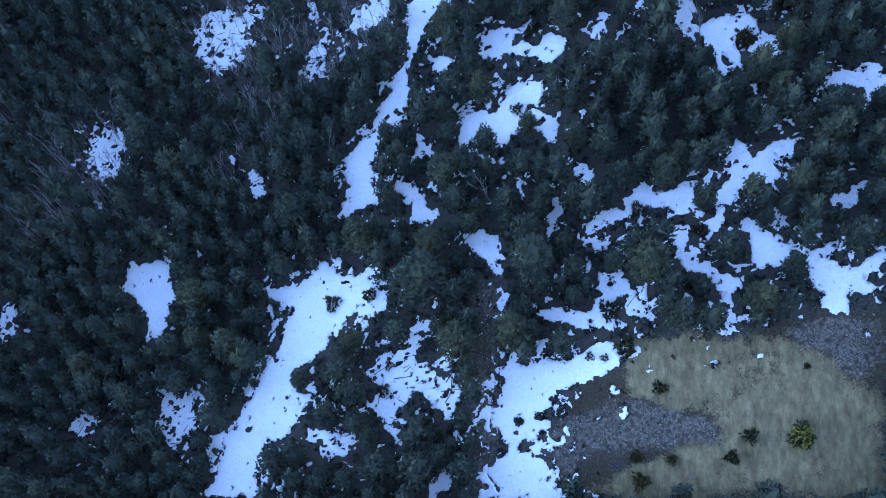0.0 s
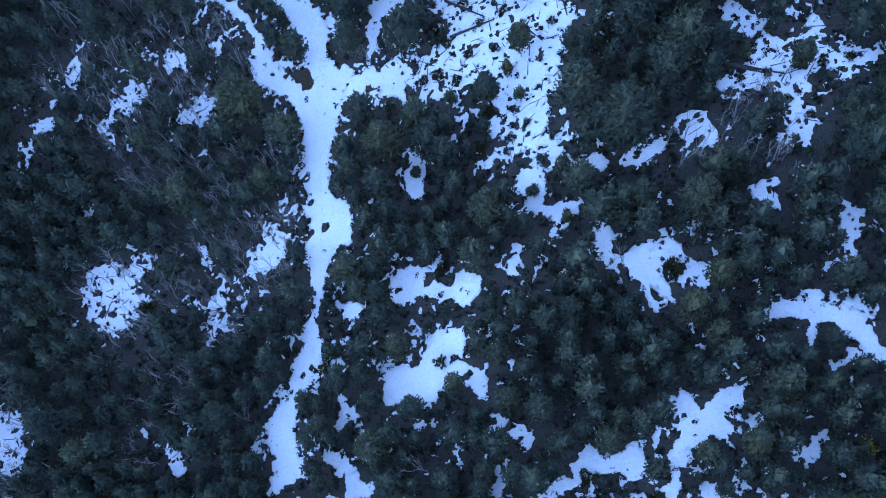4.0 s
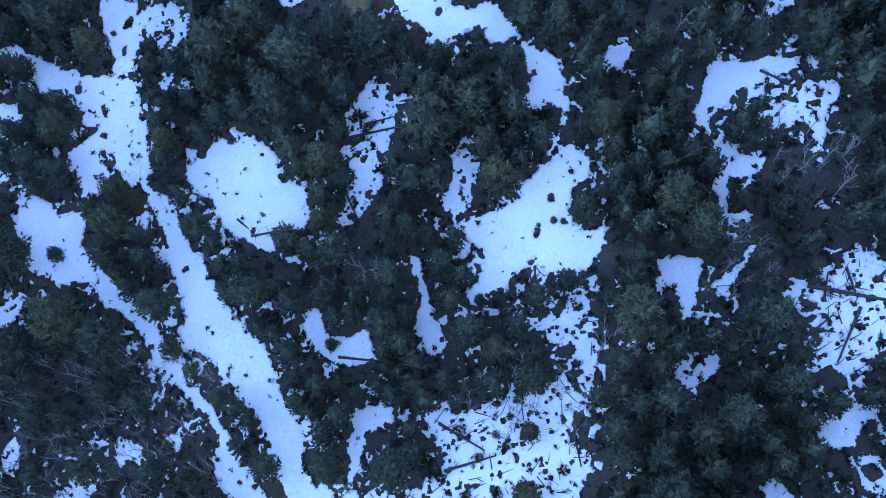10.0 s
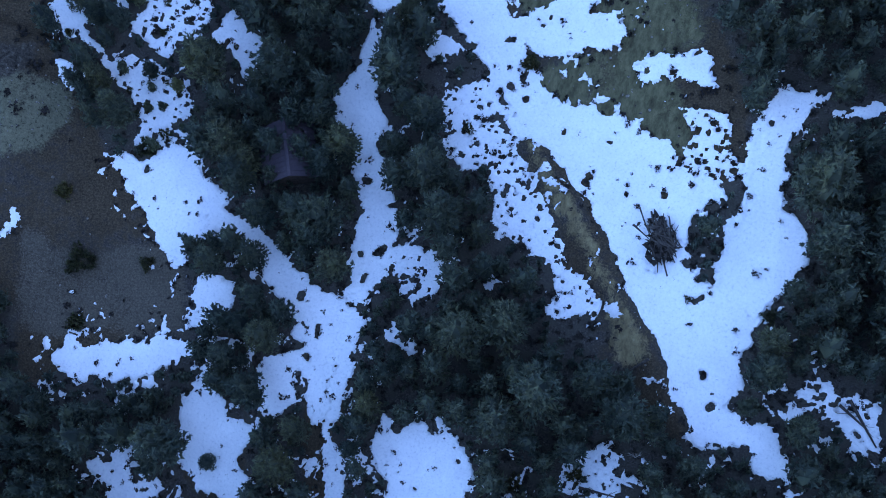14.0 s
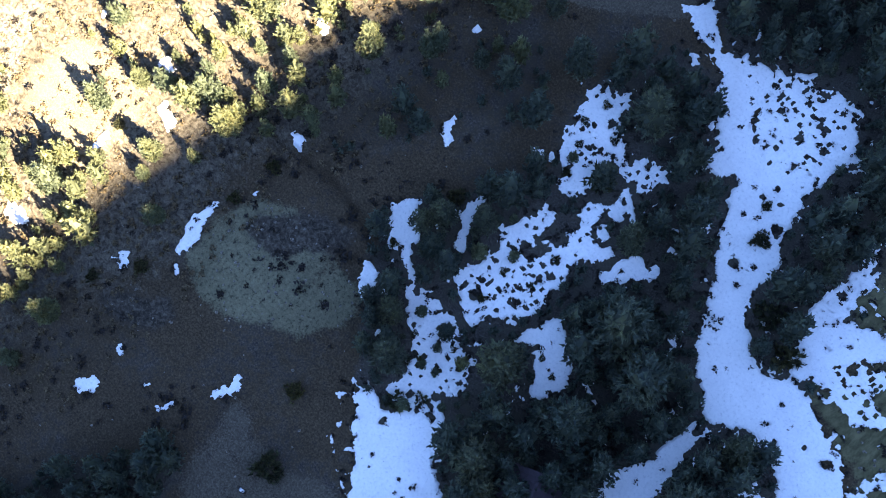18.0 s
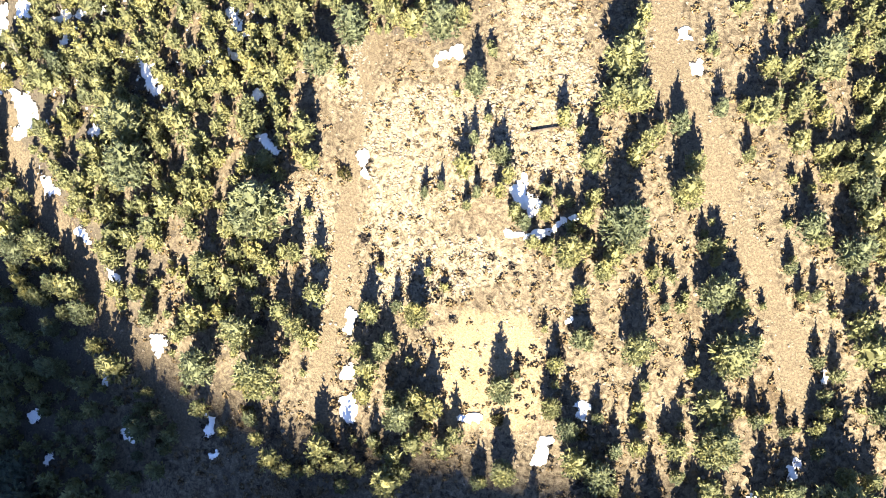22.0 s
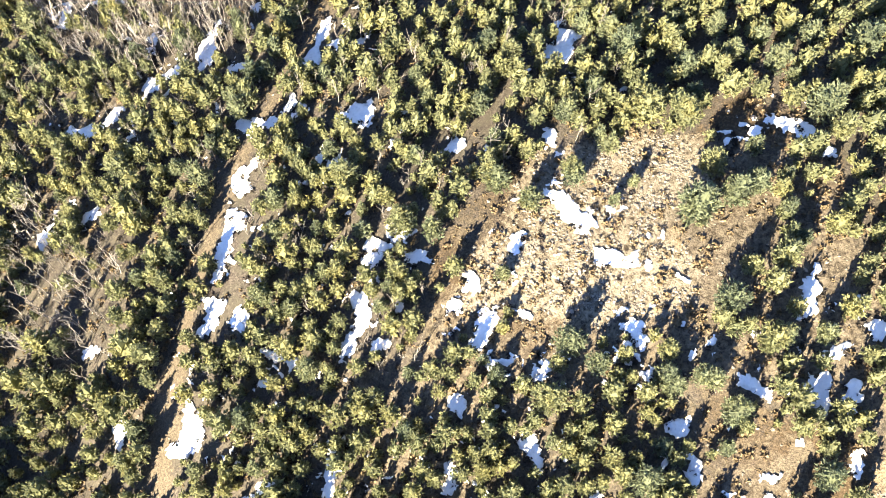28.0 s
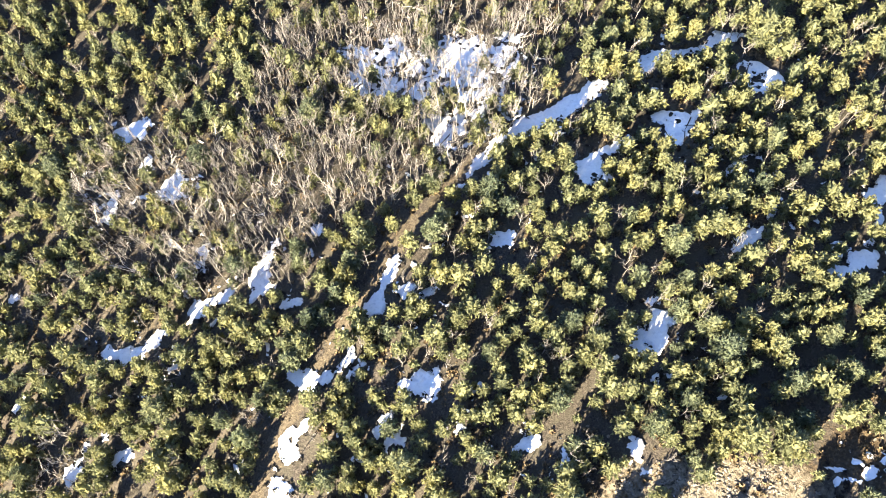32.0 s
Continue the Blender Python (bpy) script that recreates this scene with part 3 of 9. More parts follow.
drift([(26.9, 21.9), (28.8, 24.5), (30.2, 24.8), (29.3, 22.5), (30.9, 21.3), (33.5, 22.8), (35.3, 23.1), (36.0, 22.0), (33.2, 21.4), (32.0, 19.7), (33.1, 18.6), (30.2, 20.0), (30.3, 18.0), (28.0, 17.8), (28.2, 20.2)])
drift([(8.8, 23.1), (11.1, 23.0), (12.3, 20.5), (12.7, 19.9), (8.2, 20.5)])
drift([(6.6, 28.2), (8.4, 26.3), (10.1, 26.6), (8.7, 24.2), (7.3, 26.0)])
drift([(0.2, 35.6), (1.1, 33.7), (1.2, 31.4), (0.4, 32.2)])
drift([(4.5, 31.4), (5.3, 30.7), (4.4, 28.1), (3.6, 28.8)])
drift([(4.3, 36.5), (7.4, 34.7), (8.9, 33.3), (7.1, 32.0), (5.7, 34.5)])
drift([(-4.8, 27.4), (-2.3, 28.7), (-0.7, 27.9), (-1.5, 25.8), (-0.6, 23.5), (-1.2, 23.0), (-2.7, 25.4)])
drift([(29.7, 28.4), (32.5, 29.9), (32.8, 28.8), (30.6, 27.2)])
drift([(32.0, 36.7), (33.3, 36.0), (32.2, 35.1)])
bare([(5.1, 137.8), (7.5, 138.7), (7.8, 135.1), (7.6, 132.1), (6.7, 132.8), (5.6, 135.3)])
bare([(6.6, 129.9), (8.1, 131.1), (7.9, 129.8)])
bare([(-5.7, 136.8), (-4.3, 136.7), (-3.6, 135.1), (-5.1, 135.4)])
bare([(2.7, 146.8), (3.8, 144.1), (3.4, 141.2), (1.7, 143.8), (1.2, 146.0)])
bare([(-26.6, 115.1), (-25.4, 113.8), (-24.3, 111.6), (-25.1, 112.0), (-26.3, 113.9)])
bare([(-30.0, 115.5), (-28.1, 117.1), (-26.3, 117.2), (-26.7, 116.5), (-29.4, 115.3)])
bare([(-26.3, 115.1), (-24.8, 113.8), (-24.8, 111.8), (-26.2, 113.7)])
bare([(-13.9, 144.0), (-14.9, 145.6), (-16.3, 146.6), (-15.1, 144.4)])
drift([(-16.5, 174.9), (-14.1, 174.4), (-13.6, 171.7), (-11.4, 169.9), (-10.0, 168.3), (-8.0, 166.5), (-7.8, 164.8), (-5.7, 162.5), (-3.1, 160.6), (-1.6, 161.4), (-11.6, 179.1), (-16.5, 176.7)])
drift([(-3.9, 150.5), (-1.2, 151.9), (2.5, 153.8), (4.9, 149.3), (1.9, 149.7), (-0.1, 149.8), (-2.6, 149.1)])
drift([(1.2, 147.6), (4.5, 147.4), (6.0, 147.3), (9.0, 141.8), (3.2, 139.6), (2.9, 142.7), (3.1, 145.0)], rough=0.28)
drift([(-31.3, 165.2), (-29.1, 169.5), (-27.8, 168.4), (-29.0, 166.5), (-28.3, 164.4), (-24.2, 166.3), (-23.1, 165.4), (-24.6, 162.2), (-26.8, 158.2), (-29.1, 160.9)])
drift([(-16.6, 151.2), (-13.3, 154.8), (-8.0, 158.4), (-9.8, 154.5), (-6.0, 155.0), (-4.5, 152.4), (-11.2, 149.6), (-13.5, 150.6)])
drift([(39.3, 88.9), (42.3, 89.2), (43.2, 90.6), (46.3, 89.2), (47.8, 91.0), (50.9, 90.1), (48.9, 82.8), (44.3, 81.3), (41.0, 79.9), (37.2, 80.4), (38.7, 84.5)], rough=0.28)
drift([(-36.0, 110.7), (-33.4, 110.8), (-29.3, 107.3), (-29.0, 104.1), (-24.0, 97.9), (-21.4, 92.9), (-16.6, 86.2), (-14.2, 80.2), (-10.5, 75.8), (-10.9, 73.0), (-14.3, 75.5), (-17.4, 80.3), (-16.5, 82.5), (-18.9, 88.0), (-22.3, 91.2), (-23.2, 94.5), (-26.5, 99.1), (-28.8, 100.8), (-32.0, 101.5), (-35.7, 103.5)])
drift([(4.5, 82.6), (10.8, 82.1), (14.7, 82.1), (18.6, 77.1), (19.8, 75.1), (17.3, 73.0), (16.3, 67.8), (13.9, 66.2), (12.9, 63.8), (14.0, 61.4), (10.8, 61.1), (8.3, 62.1), (10.3, 67.0), (7.1, 70.5), (3.5, 69.7), (1.7, 72.4), (-2.9, 73.4), (-3.7, 75.9), (5.7, 75.9), (5.1, 78.9)], rough=0.28)
drift([(-32.9, 175.3), (-31.3, 178.4), (-29.7, 176.7), (-29.8, 174.6), (-31.2, 174.1)])
bare([(-11.9, 140.7), (-9.0, 140.8), (-1.3, 133.6), (5.5, 124.9), (9.6, 118.6), (8.4, 118.0), (3.6, 123.6), (-3.8, 131.7)])
drift([(-14.9, 139.3), (-11.5, 140.1), (-7.2, 135.0), (-3.6, 130.5), (-0.2, 126.8), (-2.3, 126.0), (-6.4, 130.4), (-11.5, 133.5)], rough=0.28)
drift([(-58.9, 172.5), (-56.6, 175.2), (-52.1, 173.3), (-48.0, 174.9), (-45.5, 170.8), (-43.8, 166.7), (-44.3, 164.5), (-48.4, 169.1), (-51.6, 171.5), (-55.3, 172.0)])
drift([(-48.4, 175.2), (-46.4, 176.7), (-40.6, 178.5), (-36.8, 174.4), (-38.1, 173.1), (-38.2, 170.7), (-40.5, 168.9), (-42.8, 167.8), (-45.5, 170.8)], rough=0.28)
drift([(-128.5, 70.1), (-129.8, 69.2), (-130.8, 71.4), (-129.2, 72.5), (-128.2, 71.4)], 0.0, 0.7)
drift([(-125.6, 72.0), (-125.6, 73.5), (-124.4, 74.6), (-123.5, 74.3), (-123.7, 73.0)], 0.0, 0.7)
drift([(-121.8, 74.0), (-121.9, 75.4), (-119.7, 76.2), (-118.0, 76.4), (-117.0, 77.5), (-116.3, 76.3), (-118.6, 75.4)], 0.0, 0.7)
drift([(-115.0, 76.3), (-115.5, 78.7), (-114.0, 79.2), (-111.9, 78.8), (-111.4, 77.8), (-113.6, 77.5)], 0.0, 0.7)
drift([(-115.4, 79.3), (-115.3, 80.7), (-114.2, 81.4), (-114.2, 80.1)], 0.0, 0.7)
drift([(-113.6, 82.8), (-114.3, 85.2), (-113.4, 86.0), (-112.9, 84.7)], 0.0, 0.7)
drift([(-111.5, 84.6), (-111.6, 85.7), (-110.8, 85.7), (-110.8, 84.9)], 0.0, 0.7)
drift([(-110.7, 78.7), (-108.4, 80.1), (-107.1, 80.8), (-105.5, 83.3), (-104.6, 83.6), (-103.1, 82.1), (-103.0, 81.1), (-106.6, 80.5)], 0.0, 0.7)
drift([(-100.5, 83.8), (-100.6, 84.7), (-98.7, 85.4), (-98.1, 86.5), (-97.7, 85.9), (-98.5, 84.6)], 0.0, 0.7)
drift([(-105.2, 89.0), (-106.0, 90.3), (-104.7, 90.3), (-102.9, 89.4), (-103.3, 88.5)], 0.0, 0.7)
drift([(-134.1, 76.4), (-133.6, 78.4), (-135.6, 78.9), (-134.5, 80.5), (-133.3, 80.4), (-133.9, 78.5)], 0.0, 0.7)
drift([(-125.2, 85.5), (-125.9, 87.1), (-124.9, 87.7), (-122.6, 87.6), (-122.7, 86.6)], 0.0, 0.7)
drift([(-125.2, 88.2), (-126.3, 90.8), (-125.2, 91.5), (-124.9, 89.8)], 0.0, 0.7)
drift([(-120.8, 87.1), (-121.1, 88.3), (-120.1, 89.6), (-118.3, 89.9), (-115.8, 89.8), (-116.3, 89.1), (-119.0, 88.8)], 0.0, 0.7)
drift([(-118.3, 90.9), (-118.9, 92.4), (-117.5, 92.2), (-117.5, 91.1)], 0.0, 0.7)
drift([(-109.6, 92.5), (-109.8, 93.3), (-108.5, 94.1), (-106.7, 95.5), (-105.9, 95.1), (-107.1, 93.9)], 0.0, 0.7)
drift([(-126.2, 94.2), (-126.7, 95.1), (-125.0, 96.2), (-124.2, 95.8)], 0.0, 0.7)
drift([(-123.6, 94.1), (-123.7, 95.2), (-122.9, 95.3), (-122.9, 94.5)], 0.0, 0.7)
drift([(-123.7, 96.9), (-124.1, 98.4), (-122.6, 99.0), (-121.3, 98.0), (-120.8, 97.3), (-122.4, 97.4)], 0.0, 0.7)
drift([(-131.4, 95.3), (-131.8, 95.7), (-129.0, 96.7), (-128.6, 96.2)], 0.0, 0.7)
drift([(-134.7, 96.0), (-134.3, 98.1), (-133.9, 101.0), (-133.0, 100.4), (-133.3, 98.4), (-133.8, 96.6)], 0.0, 0.7)
drift([(-132.2, 101.6), (-132.9, 104.6), (-131.7, 104.7), (-131.4, 102.4)], 0.0, 0.7)
drift([(-123.6, 102.1), (-123.8, 103.1), (-121.7, 103.7), (-121.5, 102.8)], 0.0, 0.7)
drift([(-113.8, 100.7), (-113.6, 101.5), (-111.7, 102.4), (-111.7, 101.7)], 0.0, 0.7)
drift([(-117.8, 104.1), (-118.6, 105.2), (-117.0, 105.9), (-116.4, 106.8), (-116.4, 105.3)], 0.0, 0.7)
drift([(-117.9, 98.3), (-117.9, 99.8), (-116.9, 99.9), (-117.1, 98.6)], 0.0, 0.7)
drift([(-116.7, 111.9), (-117.7, 113.9), (-116.5, 114.1), (-116.0, 112.1)], 0.0, 0.7)
drift([(-122.2, 114.5), (-122.8, 115.2), (-121.2, 116.3), (-120.3, 115.7), (-121.2, 114.8)], 0.0, 0.7)
drift([(-121.3, 116.9), (-122.0, 117.7), (-121.1, 117.7)], 0.0, 0.7)
drift([(-122.5, 119.6), (-122.7, 120.3), (-122.0, 120.6), (-122.0, 120.0)], 0.0, 0.7)
drift([(-123.8, 111.7), (-124.3, 113.5), (-123.4, 113.3), (-123.1, 112.1)], 0.0, 0.7)
drift([(-128.6, 111.0), (-129.0, 111.8), (-128.1, 111.8)], 0.0, 0.7)
drift([(-115.8, 120.6), (-116.8, 120.5), (-117.4, 121.3), (-116.0, 121.4), (-114.3, 120.7), (-114.3, 119.7)], 0.0, 0.7)
drift([(-109.1, 118.8), (-110.6, 121.1), (-109.5, 121.2), (-108.1, 119.5)], 0.0, 0.7)
drift([(-137.2, 115.1), (-139.0, 115.2), (-138.3, 116.3), (-135.3, 116.9), (-134.4, 116.3), (-135.8, 115.4)], 0.0, 0.7)
drift([(-137.9, 118.5), (-138.4, 119.4), (-136.8, 120.0), (-137.1, 121.0), (-135.5, 121.4), (-135.3, 120.6), (-136.0, 119.6)], 0.0, 0.7)
drift([(-133.3, 118.3), (-134.4, 119.7), (-133.2, 119.8), (-132.5, 118.9)], 0.0, 0.7)
drift([(-131.0, 118.5), (-131.5, 119.4), (-129.7, 120.5), (-129.0, 120.1), (-129.7, 118.9)], 0.0, 0.7)
drift([(-132.4, 120.4), (-132.5, 121.4), (-130.2, 122.2), (-128.7, 122.2), (-129.1, 121.5)], 0.0, 0.7)
drift([(-127.9, 123.2), (-128.2, 123.8), (-126.4, 124.2), (-125.9, 123.9)], 0.0, 0.7)
drift([(-129.1, 114.9), (-128.9, 115.8), (-129.2, 116.9), (-128.2, 117.3), (-128.2, 115.6)], 0.0, 0.7)
drift([(-123.7, 118.4), (-124.4, 120.0), (-123.5, 120.1), (-123.1, 118.8)], 0.0, 0.7)
drift([(-117.6, 135.5), (-117.9, 136.3), (-116.1, 136.9), (-115.8, 136.0)], 0.0, 0.7)
drift([(-106.7, 103.5), (-107.1, 104.2), (-105.6, 104.3), (-105.2, 103.6)], 0.0, 0.7)
drift([(-106.5, 69.6), (-107.0, 70.9), (-105.9, 71.1), (-105.7, 69.3)], 0.0, 0.7)
drift([(-102.9, 75.6), (-103.6, 76.2), (-101.6, 77.9), (-100.8, 76.8), (-102.3, 75.0)], 0.0, 0.7)
drift([(-93.4, 75.7), (-94.7, 76.9), (-94.0, 77.8), (-92.6, 77.2), (-92.5, 76.1)], 0.0, 0.7)
drift([(-128.4, 59.0), (-130.4, 60.6), (-128.4, 60.7), (-127.6, 59.8)], 0.0, 0.7)
drift([(-133.3, 61.6), (-133.5, 63.2), (-132.1, 63.6), (-132.2, 62.6)], 0.0, 0.7)
drift([(-128.3, 106.3), (-128.7, 107.1), (-127.5, 108.6), (-127.1, 107.2)], 0.0, 0.7)
drift([(-149.6, 70.8), (-152.7, 70.5), (-156.1, 71.0), (-159.1, 72.4), (-162.7, 74.0), (-164.8, 74.9), (-164.6, 75.8), (-162.2, 75.4), (-158.9, 74.2), (-155.9, 72.8), (-153.0, 72.0), (-150.2, 71.2)], 0.0, 0.7)
drift([(-167.4, 75.5), (-170.4, 77.1), (-171.9, 79.5), (-174.0, 80.4), (-175.4, 82.4), (-172.1, 80.4), (-169.5, 78.1), (-166.9, 76.9)], 0.0, 0.7)
drift([(-141.4, 70.7), (-141.2, 71.7), (-138.8, 72.1), (-137.1, 72.6), (-135.8, 72.3), (-135.6, 71.5), (-137.7, 71.3), (-140.1, 70.5)], 0.0, 0.7)
drift([(-128.7, 69.3), (-129.9, 69.8), (-129.9, 71.0), (-131.2, 72.5), (-128.9, 72.4), (-128.2, 71.2)], 0.0, 0.7)
drift([(-131.7, 72.4), (-133.8, 72.2), (-132.1, 73.0), (-128.6, 72.7)], 0.0, 0.7)
drift([(-126.9, 73.2), (-126.8, 73.9), (-124.5, 74.4), (-123.2, 74.3), (-123.7, 73.3), (-125.5, 73.2)], 0.0, 0.7)
drift([(-121.3, 74.2), (-122.3, 75.3), (-121.3, 75.9), (-120.3, 74.4)], 0.0, 0.7)
drift([(-132.8, 77.2), (-134.5, 78.1), (-135.9, 79.4), (-134.5, 80.4), (-133.5, 80.4), (-132.4, 78.1)], 0.0, 0.7)
drift([(-129.1, 77.6), (-130.4, 77.9), (-131.2, 78.7), (-130.2, 78.7), (-128.6, 78.6)], 0.0, 0.7)
drift([(-126.1, 78.1), (-127.2, 78.6), (-126.2, 78.9)], 0.0, 0.7)
drift([(-146.5, 75.6), (-147.7, 76.1), (-148.2, 77.2), (-146.7, 77.9), (-145.7, 77.2)], 0.0, 0.7)
drift([(-135.4, 86.9), (-135.7, 87.6), (-135.1, 88.5), (-134.5, 88.0), (-134.6, 87.2)], 0.0, 0.7)
drift([(-144.9, 89.3), (-147.0, 89.9), (-148.3, 88.7), (-149.5, 88.4), (-149.9, 89.4), (-148.6, 89.9), (-148.2, 91.3), (-146.7, 91.1), (-145.3, 91.4), (-144.2, 90.2)], 0.0, 0.7)
drift([(-139.7, 92.9), (-139.8, 93.7), (-139.1, 94.8), (-138.2, 94.8), (-138.8, 93.7)], 0.0, 0.7)
drift([(-144.6, 96.2), (-145.8, 96.8), (-144.9, 97.3), (-144.3, 96.6)], 0.0, 0.7)
drift([(-158.2, 98.0), (-160.5, 98.9), (-162.1, 99.9), (-160.7, 100.7), (-159.0, 100.0), (-157.4, 98.6)], 0.0, 0.7)
drift([(-165.3, 97.1), (-168.1, 97.4), (-169.4, 97.4), (-164.1, 99.7), (-163.2, 98.9), (-164.5, 98.1)], 0.0, 0.7)
drift([(-157.1, 91.4), (-158.7, 91.9), (-158.7, 92.4), (-156.8, 92.7), (-155.7, 91.9)], 0.0, 0.7)
drift([(-159.5, 92.2), (-161.7, 92.7), (-161.0, 93.0), (-159.4, 92.5)], 0.0, 0.7)
drift([(-161.5, 87.8), (-164.2, 87.8), (-164.9, 88.4), (-162.1, 88.7)], 0.0, 0.7)
drift([(-155.8, 77.9), (-158.0, 78.6), (-157.9, 79.5), (-155.2, 79.9), (-154.6, 78.9)], 0.0, 0.7)
drift([(-158.2, 78.5), (-161.0, 79.4), (-161.0, 80.5), (-158.7, 79.7)], 0.0, 0.7)
drift([(-163.9, 80.3), (-165.4, 81.5), (-166.0, 83.3), (-163.9, 83.4), (-161.5, 83.8), (-160.5, 83.3), (-162.2, 81.8)], 0.6, 0.5)
drift([(-158.5, 58.8), (-161.9, 60.7), (-163.5, 65.8), (-162.2, 68.5), (-157.0, 68.6), (-151.9, 68.2), (-151.1, 67.0), (-152.7, 63.9), (-153.6, 60.7)], 0.6, 0.5)
drift([(-155.4, 54.0), (-159.2, 56.2), (-157.9, 59.2), (-155.3, 58.7), (-154.4, 56.1)], 0.6, 0.5)
drift([(-152.8, 54.8), (-156.3, 57.9), (-153.6, 60.7), (-151.0, 57.6)], 0.6, 0.5)
drift([(-172.0, 83.6), (-174.1, 85.7), (-172.1, 87.2), (-169.3, 86.1)], 0.6, 0.5)
drift([(-136.1, 41.3), (-139.6, 41.7), (-139.5, 43.3), (-137.7, 44.3), (-137.5, 43.4), (-135.9, 42.7)], 0.0, 0.7)
drift([(-135.0, 45.5), (-137.3, 45.9), (-135.9, 46.9), (-134.9, 46.4)], 0.0, 0.7)
drift([(-132.8, 47.3), (-134.6, 49.2), (-136.8, 48.9), (-137.7, 49.8), (-135.2, 51.6), (-132.9, 49.1)], 0.0, 0.7)
drift([(-132.0, 45.1), (-132.2, 46.4), (-130.7, 47.6), (-129.3, 47.4), (-129.5, 46.3)], 0.0, 0.7)
drift([(-132.6, 61.8), (-135.7, 60.9), (-137.7, 61.1), (-135.2, 62.1), (-132.7, 63.7), (-131.4, 63.5)], 0.0, 0.7)
drift([(-133.3, 64.7), (-134.1, 66.8), (-132.5, 67.0), (-132.2, 65.7)], 0.0, 0.7)
drift([(-127.8, 58.9), (-129.1, 59.1), (-131.5, 60.9), (-130.1, 61.5), (-127.7, 60.0)], 0.0, 0.7)
drift([(-120.6, 54.7), (-123.4, 57.6), (-125.2, 57.6), (-126.4, 58.5), (-124.2, 58.8), (-122.0, 58.2), (-119.9, 55.4)], 0.0, 0.7)
drift([(-132.2, 55.4), (-133.7, 56.8), (-132.6, 57.5), (-132.0, 56.0)], 0.0, 0.7)
drift([(-114.2, 62.1), (-115.9, 62.2), (-117.4, 63.2), (-116.4, 63.8), (-114.1, 62.9)], 0.0, 0.7)
drift([(-112.1, 59.2), (-113.5, 59.7), (-112.7, 60.8), (-111.4, 60.6)], 0.0, 0.7)
drift([(-139.6, 74.1), (-140.8, 74.3), (-140.0, 75.2), (-139.3, 74.6)], 0.0, 0.7)
drift([(-139.5, 62.8), (-140.7, 63.3), (-139.4, 64.2), (-139.0, 63.6)], 0.0, 0.7)
drift([(-146.1, 106.2), (-147.1, 106.9), (-146.6, 107.5), (-145.6, 107.1), (-145.6, 106.5)], 0.0, 0.7)
drift([(-148.1, 106.4), (-148.6, 107.0), (-147.9, 107.4)], 0.0, 0.7)
drift([(-148.2, 104.3), (-148.7, 104.6), (-147.9, 104.8)], 0.0, 0.7)
drift([(-132.9, 81.9), (-133.7, 81.8), (-133.0, 82.3)], 0.0, 0.7)
drift([(-126.4, 76.2), (-127.1, 76.5), (-126.4, 77.0)], 0.0, 0.7)
drift([(-119.4, 43.8), (-120.3, 44.4), (-119.8, 45.0), (-119.1, 44.3)], 0.0, 0.7)
drift([(-112.8, 51.3), (-114.4, 52.0), (-114.3, 52.8), (-112.9, 52.0)], 0.0, 0.7)
drift([(-148.1, 106.1), (-148.7, 107.6), (-148.9, 109.6), (-148.2, 111.6), (-147.6, 110.2), (-147.2, 107.8)], 0.0, 0.7)
drift([(-146.4, 106.1), (-147.2, 107.0), (-146.5, 107.5), (-145.4, 106.8)], 0.0, 0.7)
drift([(-146.9, 111.6), (-147.8, 112.6), (-147.0, 113.0), (-146.6, 111.9)], 0.0, 0.7)
drift([(-134.5, 96.1), (-134.7, 97.7), (-134.6, 98.8), (-134.3, 101.1), (-133.3, 100.4), (-133.4, 98.9), (-133.9, 97.2)], 0.0, 0.7)
drift([(-132.0, 101.1), (-133.3, 103.9), (-132.1, 104.4), (-131.6, 103.2)], 0.0, 0.7)
drift([(-140.0, 93.0), (-139.7, 94.4), (-138.2, 95.0), (-139.0, 93.6)], 0.0, 0.7)
drift([(-129.4, 96.1), (-131.5, 95.4), (-131.8, 95.9), (-130.2, 96.5), (-128.4, 96.5)], 0.0, 0.7)
drift([(-126.2, 94.1), (-126.6, 94.8), (-125.1, 96.0), (-124.3, 95.8), (-125.1, 94.7)], 0.0, 0.7)
drift([(-123.7, 94.1), (-124.1, 94.9), (-123.1, 95.2), (-123.0, 94.5)], 0.0, 0.7)
drift([(-121.7, 97.1), (-123.7, 96.7), (-124.7, 98.0), (-123.2, 98.7), (-121.5, 98.2), (-121.0, 97.5)], 0.0, 0.7)
drift([(-127.0, 106.0), (-128.9, 106.4), (-129.0, 107.3), (-127.9, 107.8)], 0.0, 0.7)
drift([(-121.5, 102.6), (-123.9, 101.9), (-124.9, 102.4), (-123.3, 103.2), (-121.5, 103.3)], 0.0, 0.7)
drift([(-134.2, 115.8), (-136.4, 115.3), (-138.2, 115.2), (-139.0, 115.4), (-137.2, 116.5), (-135.0, 117.0), (-134.7, 116.2)], 0.0, 0.7)
drift([(-127.9, 114.8), (-129.1, 114.6), (-129.3, 115.5), (-128.4, 116.4), (-127.7, 115.2)], 0.0, 0.7)
drift([(-130.2, 118.2), (-131.8, 118.9), (-132.1, 119.7), (-130.8, 119.8), (-130.0, 118.7)], 0.0, 0.7)
drift([(-128.6, 110.8), (-129.2, 111.0), (-128.7, 111.7), (-128.2, 111.4)], 0.0, 0.7)
drift([(-117.5, 98.5), (-118.3, 99.4), (-117.4, 99.8)], 0.0, 0.7)
drift([(-119.6, 89.1), (-119.5, 89.7), (-117.3, 90.2), (-115.6, 89.8), (-117.1, 89.0)], 0.0, 0.7)
